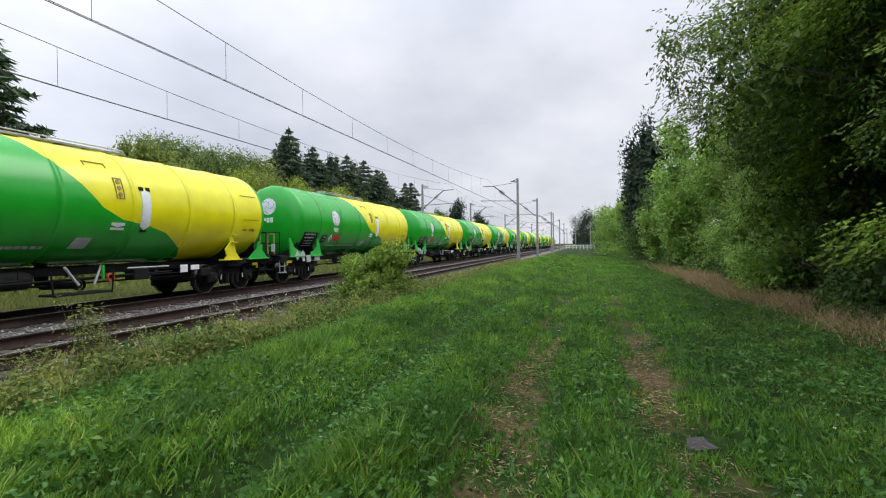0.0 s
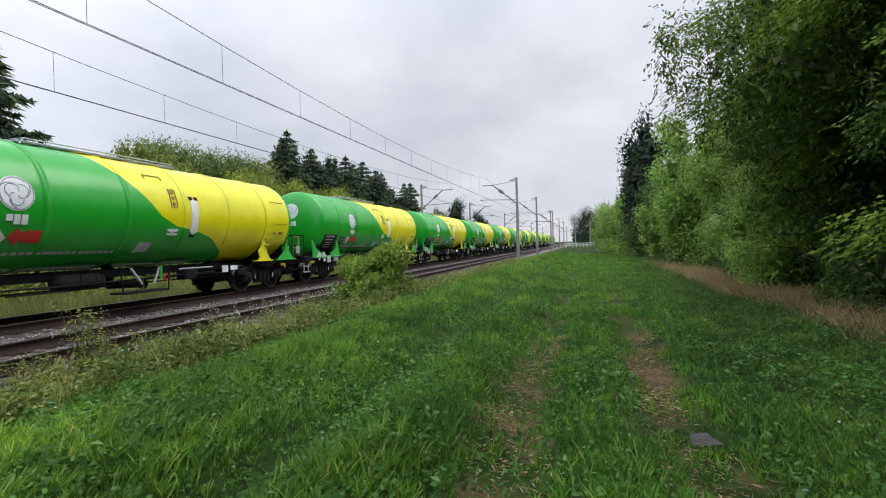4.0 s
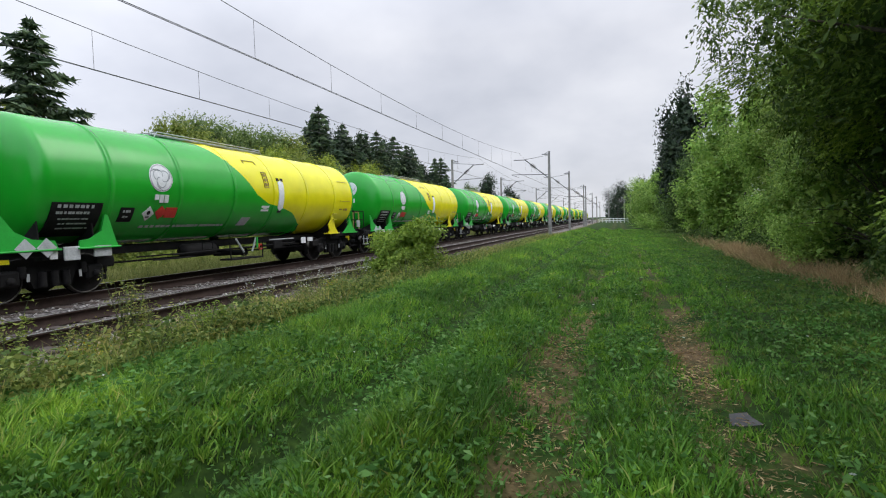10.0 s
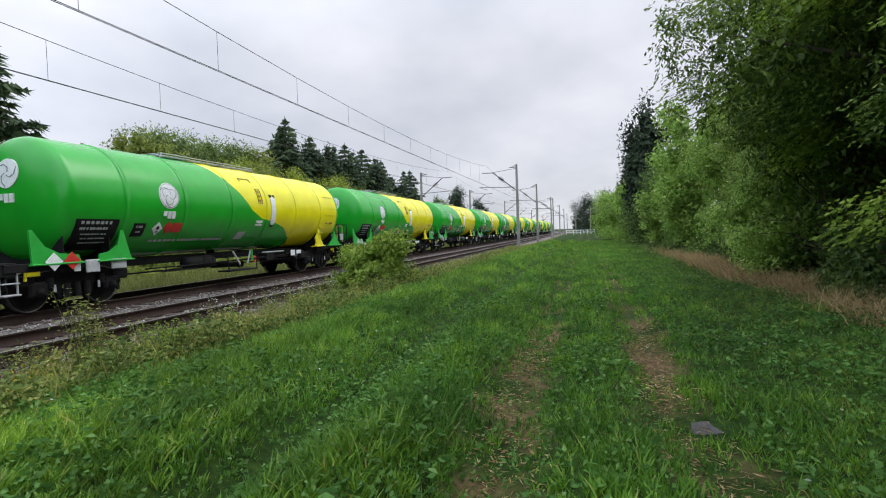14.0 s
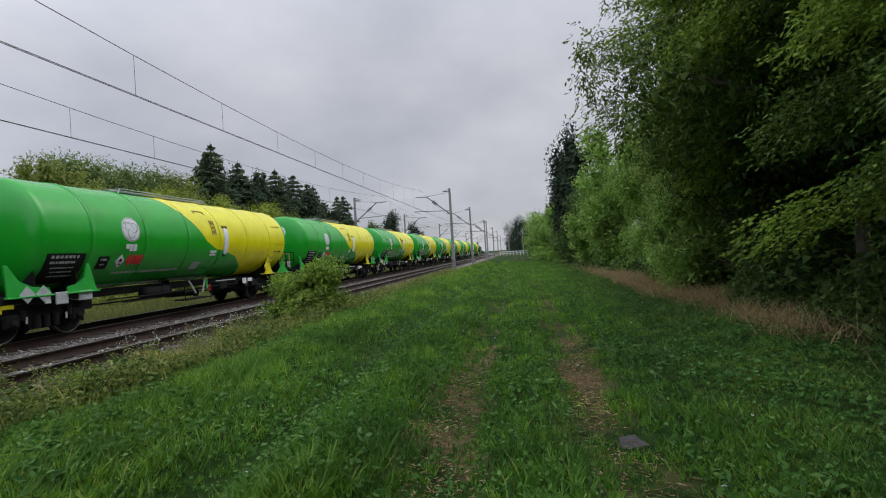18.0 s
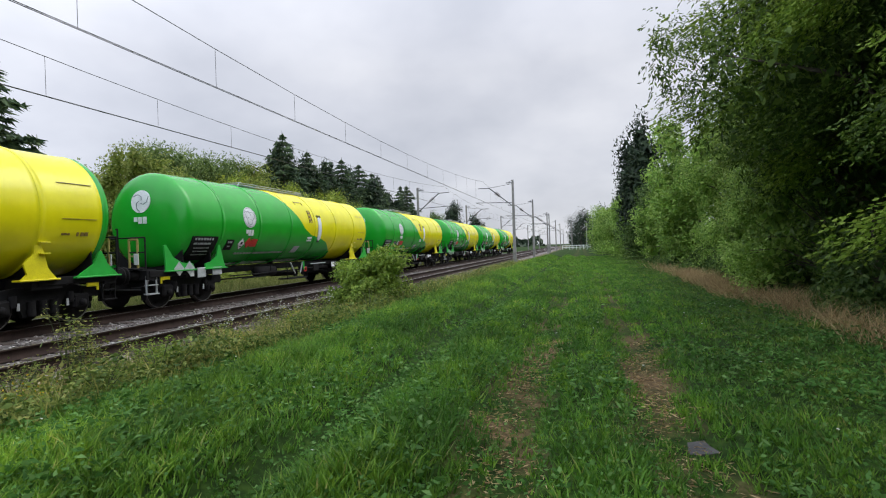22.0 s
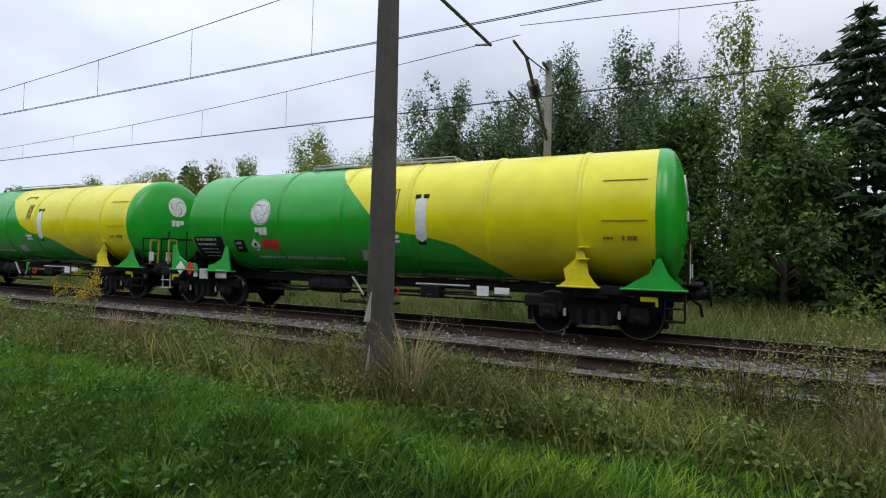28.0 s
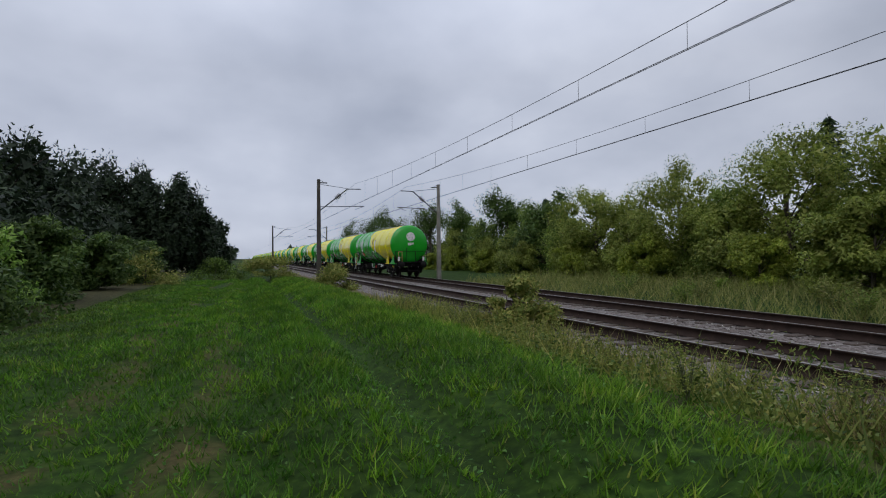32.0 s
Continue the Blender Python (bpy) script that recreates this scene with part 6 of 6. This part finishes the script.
    x, y, drift = x[ok], y[ok], drift[ok]
    tallest = np.where(y < 2, 0.95, 0.5) * (0.45 + 0.55 * drift)
    blades("brown_verge_grass", x, y, rng.uniform(0.4, 1.0, len(x)) * tallest, np.full(len(x), 0.008) + np.abs(y) * 0.0006, M_WILT, rng, 1.0, "tall brown grass gone to seed along the ballast", "dry grass")
    n = 30000
    y = np.concatenate([rng.uniform(-26, 1, n // 2), rng.normal(-4.5, 3.2, n - n // 2)])
    x = rng.normal(-5.9, 0.55, n)
    ok = (x > -7.3) & (x < -4.95)
    top = 0.25 + 0.6 * (0.5 + 0.5 * np.sin(y * 1.5 + 2 * np.sin(x * 1.7 + 1.0))) ** 1.5
    c = np.stack([x, y, rng.uniform(0.05, 1, n) * top - 0.26], -1)[ok]
    D = rng.normal(size=c.shape) + np.array([0, 0, 0.8])
    tagged(new("tall_verge_leaves", leaves_mesh("tall_verge_leaves", c, D, 0.10, 0.024, M_BRAMBLE, rng)), "olive tangle of weeds along the ballast", "weeds", kind="stuff")
    n = 17000
    y = np.concatenate([rng.uniform(12, 24, n - 3400), rng.normal(9.4, 0.9, 2400), rng.normal(28, 3, 1000)])
    x = rng.normal(4.15, 0.36, n)
    y[:1600], x[:1600] = rng.normal(-17.5, 2.5, 1600), rng.normal(5.3, 0.4, 1600)
    ok = (x > 3.5) & (x < 6.2) & (rng.uniform(0, 1, n) < 0.35 + 0.65 * (0.5 + 0.5 * np.sin(y * 1.7 + 2.0 * np.sin(x * 2.3 + y * 0.5))))
    x, y = x[ok], y[ok]
    blades("dry_wood_edge_grass", x, y, rng.uniform(0.12, 0.5, len(x)), np.full(len(x), 0.006) + np.abs(y) * 0.0005, M_STRAW, rng, 1.6, "dead straw-coloured grass at the foot of the wood", "dry grass")
    n = 75000
    y = np.concatenate([rng.uniform(-55, 70, 45000), rng.normal(-6, 14, 30000)])
    x = np.where(y < 3, rng.uniform(-28, -14.6, n), rng.uniform(-19, -14.6, n))
    blades("trackside_grass", x, y, rng.uniform(0.2, 0.6, n) * np.where(y < 3, 0.8 + 0.9 * (0.5 + 0.5 * np.sin(x * 1.3 + 2 * np.sin(y * 0.7))), 1.0), np.full(n, 0.012) + np.abs(y) * 0.0006, M_MEADOW, rng, 1.0, "rough grass beyond the far track")


make_grass()


def make_undergrowth():
    """Nettles, bramble and saplings that fill the floor of the wood's edge."""
    rng = np.random.default_rng(19)
    n = 42000
    y = np.concatenate([rng.uniform(2, 34, n // 2), rng.uniform(-40, 60, n - n // 2)])
    x = 4.4 + np.abs(rng.normal(0, 1.6, n))
    top = np.clip((x - 4.2) * 0.9, 0.15, 1.6) * (0.6 + 0.4 * np.sin(y * 1.7 + 1.3 * np.sin(x * 2)))
    c = np.stack([x, y, 0.05 + rng.uniform(0, 1, n) * top], -1)
    D = rng.normal(size=(n, 3))
    D[:, 2] -= 0.3
    tagged(new("undergrowth", leaves_mesh("undergrowth", c, D, 0.17, 0.08, M_BROAD, rng)), "dark leafy undergrowth at the foot of the wood", "undergrowth", kind="stuff")
    # low scrub beyond the far track
    n = 30000
    y = rng.uniform(-60, 90, n)
    front = np.where(y < 3, 25.5, 18.2)
    x = -front - np.abs(rng.normal(0, 1.5, n))
    top = np.clip((0.8 - front - x) * 0.7, 0.1, 1.5) * (0.55 + 0.45 * np.sin(y * 1.1 + 2 * np.sin(y * 0.37)))
    c = np.stack([x, y, rng.uniform(0, 1, n) * top], -1)
    D = rng.normal(size=(n, 3))
    tagged(new("trackside_scrub", leaves_mesh("trackside_scrub", c, D, 0.24, 0.11, M_OLIVE, rng)), "low olive scrub beyond the far track", "scrub", kind="stuff")
    # the far woods that close the view
    n = 22000
    a = rng.uniform(0, 6.2832, n)
    R = rng.uniform(420, 560, n)
    x, y = R * np.sin(a), R * np.cos(a)
    top = 9 + 4 * np.sin(a * 23) * np.sin(a * 57 + 1) + 2 * np.sin(a * 131)
    ok = (np.abs(x - np.where(y > 0, -22.0, -12.0)) > 14)
    c = np.stack([x, y, rng.uniform(0, 1, n) ** 0.8 * top], -1)[ok]
    tagged(new("far_woods", leaves_mesh("far_woods", c, rng.normal(size=c.shape), 6.0, 4.4, M_PINE, rng)), "distant dark woods along the horizon", "woods", kind="stuff")


make_undergrowth()


def weed_plant(x, y, h, name, label, leaf_mat, seed, stems=9, spread=0.35, leaf=0.07, per=40, flower=None, heads=8):
    """A loose plant: stems with leaves up their length, flowers at the tips."""
    rng = np.random.default_rng(seed)
    t = thing(name, label, "plant", pose(x, y, ground_height(x, y)), "weeds along the ballast")
    s = Shape()
    C, D, T = [], [], []
    per = int(per * 1.6)
    for _ in range(stems):
        a = rng.uniform(0, 6.28)
        tip = np.array([math.cos(a) * spread * rng.uniform(0.3, 1), math.sin(a) * spread * rng.uniform(0.3, 1), h * rng.uniform(0.65, 1.05)])
        s.tube((0, 0, 0), tip * np.array([0.5, 0.5, 0.6]), 0.008, 0.006, 5, False)
        s.tube(tip * np.array([0.5, 0.5, 0.6]), tip, 0.006, 0.002, 5, False)
        q = rng.uniform(0.2, 1.0, per)[:, None]
        c = tip[None] * q * np.where(q < 0.6, 1, 1) + rng.normal(size=(per, 3)) * 0.05
        C.append(c)
        d = rng.normal(size=(per, 3))
        d[:, 2] = rng.uniform(-0.4, 0.6, per)
        D.append(d)
        T.append(tip[None] + rng.normal(size=(heads, 3)) * np.array([0.055, 0.055, 0.07]))
    part("stalk", s, M_STEM, t, kind="stuff")
    part("foliage", leaves_mesh("foliage", np.concatenate(C), np.concatenate(D), leaf * 0.72, leaf * 0.26, leaf_mat, rng), None, t)
    if flower:
        T = np.concatenate(T)
        part("flower_head", leaves_mesh("flower_head", T, rng.normal(size=T.shape), 0.034, 0.02, flower, rng), None, t, kind="stuff")
    return t


def bush(x, y, h, r, label, mat, seed, n=5200, leaf=0.10):
    v = broad_variant(seed, n, 0.0, leaf, mat, 22, 0.012, 0.3, 0.1, 0.5, 0.9, sizes=(0.16, 0.42))
    return place_broad(v, "roadside_bush", label, "bush", x, y, h, r, seed * 40, "bushes along the track")


bush(-6.0, 14.0, 1.9, 1.45, "bushy green shrub beside the ballast", M_BRIGHT_LEAF, 31, 6500)
bush(-6.6, 15.2, 1.5, 0.9, "bushy green shrub beside the ballast", M_BUSH, 32)
bush(-6.6, -17.5, 1.7, 1.6, "bright green shrub beside the ballast", M_BRIGHT_LEAF, 33, 7000)
bush(-6.0, -21.0, 1.0, 1.1, "low green shrub beside the ballast", M_VERGE, 34)
bush(-6.4, -32, 1.4, 1.4, "low green shrub beside the ballast", M_VERGE, 36)
bush(-2.5, -62, 1.8, 2.2, "low green thicket at the end of the grass", M_VERGE, 37)
bush(1.5, -66, 1.8, 2.6, "low green thicket at the end of the grass", M_ELDER, 38)
bush(5.2, -58, 2.2, 2.8, "low green thicket at the end of the grass", M_VERGE, 39)
bush(-5.6, -52, 1.6, 1.8, "low green thicket at the end of the grass", M_VERGE, 40)
weed_plant(-6.1, 5.2, 1.25, "tall_weed", "tall grey-green weed at the edge of the ballast", M_VERGE, 51, 8, 0.3)
weed_plant(-6.3, 5.9, 0.95, "tall_weed", "tall grey-green weed at the edge of the ballast", M_VERGE, 52, 6, 0.3)
for i, (x, y) in enumerate([(-7.0, 11.3), (-6.8, 12.2), (-7.1, 13.4), (-6.9, 10.4), (-7.1, 9.2), (-7.0, 14.8)]):
    weed_plant(x, y, 0.62, "white_flowered_weed", "leafy weed with small white flowers by the rails", M_VERGE, 60 + i, 9, 0.4, 0.06, 30, M_PETAL)
weed_plant(-6.9, -11.4, 1.4, "goldenrod", "goldenrod with bright yellow flower heads", M_VERGE, 71, 13, 0.34, 0.06, 30, M_GOLD, 60)
weed_plant(-6.8, -12.1, 1.1, "goldenrod", "goldenrod with bright yellow flower heads", M_VERGE, 72, 5, 0.2, 0.06, 25, M_GOLD, 60)
rng_w = random.Random(12)
for i in range(34):
    y = -15.0 + i * 0.64 + rng_w.uniform(-0.25, 0.25)
    weed_plant(-6.25 + rng_w.uniform(-0.45, 0.5), y, rng_w.uniform(0.65, 1.15), "tall_weed", "tall grey-green weed at the edge of the ballast", M_VERGE if i % 3 else M_OLIVE, 80 + i, 8, 0.35, 0.08, 34)

for i in range(90):
    y = -6.0 + i * 0.215 + rng_w.uniform(-0.15, 0.15)
    h = rng_w.choice((0.25, 0.35, 0.45, 0.6))
    weed_plant(rng_w.uniform(-6.9, -4.9), y, h, "verge_weed", "leafy olive-green weed at the edge of the grass" if i % 4 else "weed gone to brown seed at the edge of the grass", (M_VERGE, M_BUSH, M_OLIVE)[i % 3], 200 + i, 7, 0.2 + 0.35 * h, 0.065, 26, None if i % 4 else M_DRY)

for i in range(30):
    weed_plant(rng_w.uniform(-6.9, -4.8), -21.0 - i * 0.55, rng_w.choice((0.4, 0.6, 0.8)), "verge_weed", "leafy olive-green weed at the edge of the grass", (M_VERGE, M_OLIVE)[i % 2], 320 + i, 8, 0.4, 0.075, 30)

def grass_tuft(x, y, h, seed, mat, label, n=150):
    """A clump of long arching grass with seed heads."""
    rng = np.random.default_rng(seed)
    t = thing("grass_tuft", label, "grass", pose(x, y, ground_height(x, y)), "tall grass along the ballast")
    a = rng.uniform(0, 6.2832, n)
    r0 = np.abs(rng.normal(0, 0.07, n))
    base = np.stack([r0 * np.cos(a), r0 * np.sin(a), np.zeros(n)], -1)
    out = np.stack([np.cos(a), np.sin(a), np.zeros(n)], -1) * (rng.uniform(0.08, 0.55, n) * h)[:, None]
    tall = rng.uniform(0.45, 1.0, n) * h
    side = np.stack([-np.sin(a), np.cos(a), np.zeros(n)], -1) * 0.0045
    mid, high = base + out * 0.28 + np.array([0, 0, 1.0]) * (tall * 0.6)[:, None], base + out + np.array([0, 0, 1.0]) * tall[:, None] * 0.95
    V = np.stack([base - side, base + side, mid - side, mid + side, high], 1)
    F = np.array([(0, 1, 3), (0, 3, 2), (2, 3, 4)])[None] + (np.arange(n) * 5)[:, None, None]
    part("grass_clump", mesh_np("grass_clump", V.reshape(-1, 3), F.reshape(-1, 3), mat), None, t, kind="stuff")
    pick = rng.uniform(0, 1, n) < 0.3
    c = np.repeat(high[pick], 9, 0)
    c = c + rng.normal(size=c.shape) * np.array([0.02, 0.02, 0.055])
    part("seed_head", leaves_mesh("seed_head", c, rng.normal(size=c.shape) + np.array([0, 0, 1.5]), 0.035, 0.008, M_DRY, rng), None, t, kind="stuff")


for i, (x, y) in enumerate([(-6.5, 1.2), (-6.6, 1.6), (-6.4, 2.0), (-6.5, 2.5), (-6.6, 0.7)]):
    weed_plant(x, y, (1.35, 1.15, 1.25)[i % 3], "tall_weed", "tall grey-green weed with pale feathery plumes beside the ballast", M_MEADOW, 540 + i, 11, 0.45, 0.075, 44, M_DRY, 16)
for i, (x, y, h) in enumerate([(-5.3, -2.75, 1.35), (-5.5, -3.1, 1.1), (-6.1, -4.5, 1.0), (-5.7, -5.6, 0.9), (-6.4, -6.9, 1.0), (-5.9, -8.3, 0.85), (-6.5, -9.8, 0.9), (-6.3, -1.6, 1.1), (-6.6, 0.4, 1.2), (-6.2, 1.4, 1.0), (-6.5, 2.3, 0.9), (-6.0, -14.2, 0.8), (-6.3, -16.0, 0.8)]):
    grass_tuft(x, y, h, 500 + i, M_WILT if i % 3 else M_DRY, "tall arching grass gone to straw beside the ballast" if i % 3 == 0 else "tall brown grass with seed heads beside the ballast")
for i, (x, y) in enumerate([(-5.6, 4.4), (-5.9, 6.6), (-5.4, 7.6), (-6.2, 8.4), (-5.5, 9.6), (-6.3, 10.6), (-5.6, 11.6), (-5.2, 5.6), (-6.4, 3.6)]):
    weed_plant(x, y, (0.45, 0.6, 0.35)[i % 3], "verge_weed", "bright yellow-green weed at the edge of the ballast", M_BRIGHT_LEAF, 560 + i, 10, 0.35, 0.075, 34, None if i % 2 else M_GOLD, 5)

rng_m = random.Random(77)
for i in range(34):
    y = -1.5 - i * 1.25 + rng_m.uniform(-0.6, 0.6)
    x = (-17.4, -19.2, -21.6, -16.4)[i % 4] + rng_m.uniform(-0.7, 0.7)
    h = rng_m.choice((0.6, 0.85, 1.15))
    weed_plant(x, y, h, "meadow_weed", "bushy pale green weed in the rough grass beyond the far track", (M_MEADOW, M_OLIVE, M_BRIGHT_LEAF, M_BUSH)[i % 4], 620 + i, 12, 0.75 * h, 0.15, 36)

# ---------------------------------------------------------------- small things
slab = thing("stone_slab", "flat grey stone slab sunk in the wheel rut", "stone", pose(0.82, 4.29, ground_height(0.82, 4.29) - 0.02, 1, -1, 20))
part("slab", Shape().sheet([(-0.16, -0.10), (-0.02, -0.125), (0.13, -0.11), (0.165, 0.02), (0.12, 0.115), (-0.03, 0.10), (-0.145, 0.12), (-0.175, 0.0)], 0.06, (0, 0, -0.03), "z"), M_SLAB, slab)

# low bough of the box elder, reaching out over the grass, sunlight put in its colour
def bough(x, y, z, dx, dy, dz, size, seed, mat):
    rng = np.random.default_rng(seed)
    t = thing("hanging_bough", "drooping yellow-green bough of box elder leaves over the grass", "branch", pose(x, y, z))
    s = Shape().tube((0, 0, 0), (dx * 0.5, dy * 0.5, dz * 0.5 + 0.1), 0.018, 0.012, 6, False).tube((dx * 0.5, dy * 0.5, dz * 0.5 + 0.1), (dx, dy, dz), 0.012, 0.004, 6, False)
    part("limb", s, M_BARK, t)
    n = 420
    q = rng.uniform(0.25, 1.05, n)
    c = np.stack([dx * q, dy * q, dz * q + 0.1 * np.sin(q * 3.1)], -1) + np.clip(rng.normal(size=(n, 3)), -1.5, 1.5) * np.array([size, size, size * 0.8])
    d = np.array([dx, dy, -1.6]) + rng.normal(size=(n, 3)) * 0.8
    dn = d / np.linalg.norm(d, axis=1)[:, None]
    side = np.cross(dn, [0, 0, 1.0])
    side /= np.linalg.norm(side, axis=1)[:, None]
    P = np.concatenate([c + dn * 0.09 * (0.3 + k // 2 * 0.9) + side * 0.045 * (-1, 1, 0)[k % 3] for k in range(5)])
    D = np.concatenate([dn * 0.8 + side * 0.9 * (-1, 1, 0)[k % 3] for k in range(5)])
    part("leaves", leaves_mesh("leaves", P, D, 0.10, 0.04, mat, rng), None, t, kind="stuff")


bough(5.8, 7.2, 2.3, -2.4, 0.6, -0.8, 0.22, 1, M_BRIGHT_LEAF)
bough(5.6, 6.0, 2.6, -1.6, 0.4, -0.5, 0.20, 2, M_ELDER)
bough(6.0, 6.2, 3.6, -1.6, 0.2, -0.5, 0.22, 3, M_ELDER)
bough(5.0, 11.5, 5.0, -2.9, -0.3, -1.2, 0.34, 4, M_BRIGHT_LEAF)
bough(5.0, 10.6, 6.2, -2.9, 0.2, -0.9, 0.34, 5, M_BRIGHT_LEAF)

for i, (x, y, z, dx, dz) in enumerate([(4.7, 11.0, 7.3, -1.7, -0.9), (4.5, 10.2, 4.0, -1.3, -0.7), (4.3, 9.6, 5.5, -1.2, -0.9), (5.2, 8.0, 3.5, -1.4, -0.6), (5.0, 7.0, 4.6, -1.2, -0.7), (5.4, 5.6, 3.4, -1.3, -0.5), (5.2, 12.0, 3.4, -1.2, -0.6)]):
    bough(x, y, z, dx, 0.1, dz, 0.26, 10 + i, M_BRIGHT_LEAF if i % 2 == 0 else M_ELDER)

# white rail fence and poles by the crossing far ahead
fence = thing("crossing_fence", "white rail fence beside the distant crossing", "fence", pose(0, 128, 0))
for i in range(9):
    part("fence_post", Shape().box((-4.2 + i * 0.8, 0, 0.55), (0.12, 0.12, 1.1), 0.02), M_WHITE, fence)
for z in (0.55, 1.0):
    part("fence_rail", Shape().box((-1.0, 0.09, z), (6.6, 0.05, 0.12), 0.01), M_WHITE, fence)
for x, y, h in ((-2.2, 140, 7.5), (1.6, 150, 7.5), (3.6, 165, 7.5)):
    p = thing("utility_pole", "thin grey utility pole beside the distant crossing", "pole", pose(x, y, 0), "utility poles")
    part("post", Shape().tube((0, 0, 0), (0, 0, h), 0.14, 0.09, 8), M_CONC_L, p)
    part("crossarm", Shape().box((0, 0, h - 0.4), (1.3, 0.1, 0.1)), M_STEEL, p)
# steel plates bolted to the near mast
for z, hgt in ((1.06, 0.46), (0.38, 0.72)):
    pl = thing("mast_plate", "grey steel plate strapped to the mast", "plate", pose(-5.66, -3.5, z, 0, 0, -25))
    part("plate", Shape().sheet([(0.0, hgt / 2), (0.12, -hgt / 2), (0.05, -hgt / 2), (0.0, -hgt / 2 + 0.1)], 0.012, axis="y"), M_PLATE, pl)
    part("strap", Shape().box((-0.02, 0.0, 0.0), (0.08, 0.03, 0.05), 0.004), M_STEEL, pl)


# ---------------------------------------------------------------- movement
def motions():
    times = list(UNEVEN)
    for k, w in zip(WAGON_RANGE, wagons):
        walk(w, [(t, wagon_pose(k, t)) for t in times])
    # wheels roll without slipping, forwards towards -y
    lead = [o for o in first.children_recursive if o.name.startswith("wheelset")]
    for ws in lead:
        y = ws.matrix_basis.translation.y
        walk(ws, [(f / 30, pose(0, y, 0.46, math.degrees((train_y(0) - train_y(f / 30)) / 0.46), 0, 0)) for f in range(0, 961)])
    for w in wagons[1:]:
        rest = [o for o in w.children_recursive if o.name.startswith("wheelset")]
        for a in rest:
            y = a.matrix_basis.translation.y
            src = next(o for o in lead if o.matrix_basis.translation.y * y > 0)
            a.rotation_mode = "QUATERNION"
            data = a.animation_data_create()
            data.action = src.animation_data.action
            data.action_slot = src.animation_data.action_slot


motions()
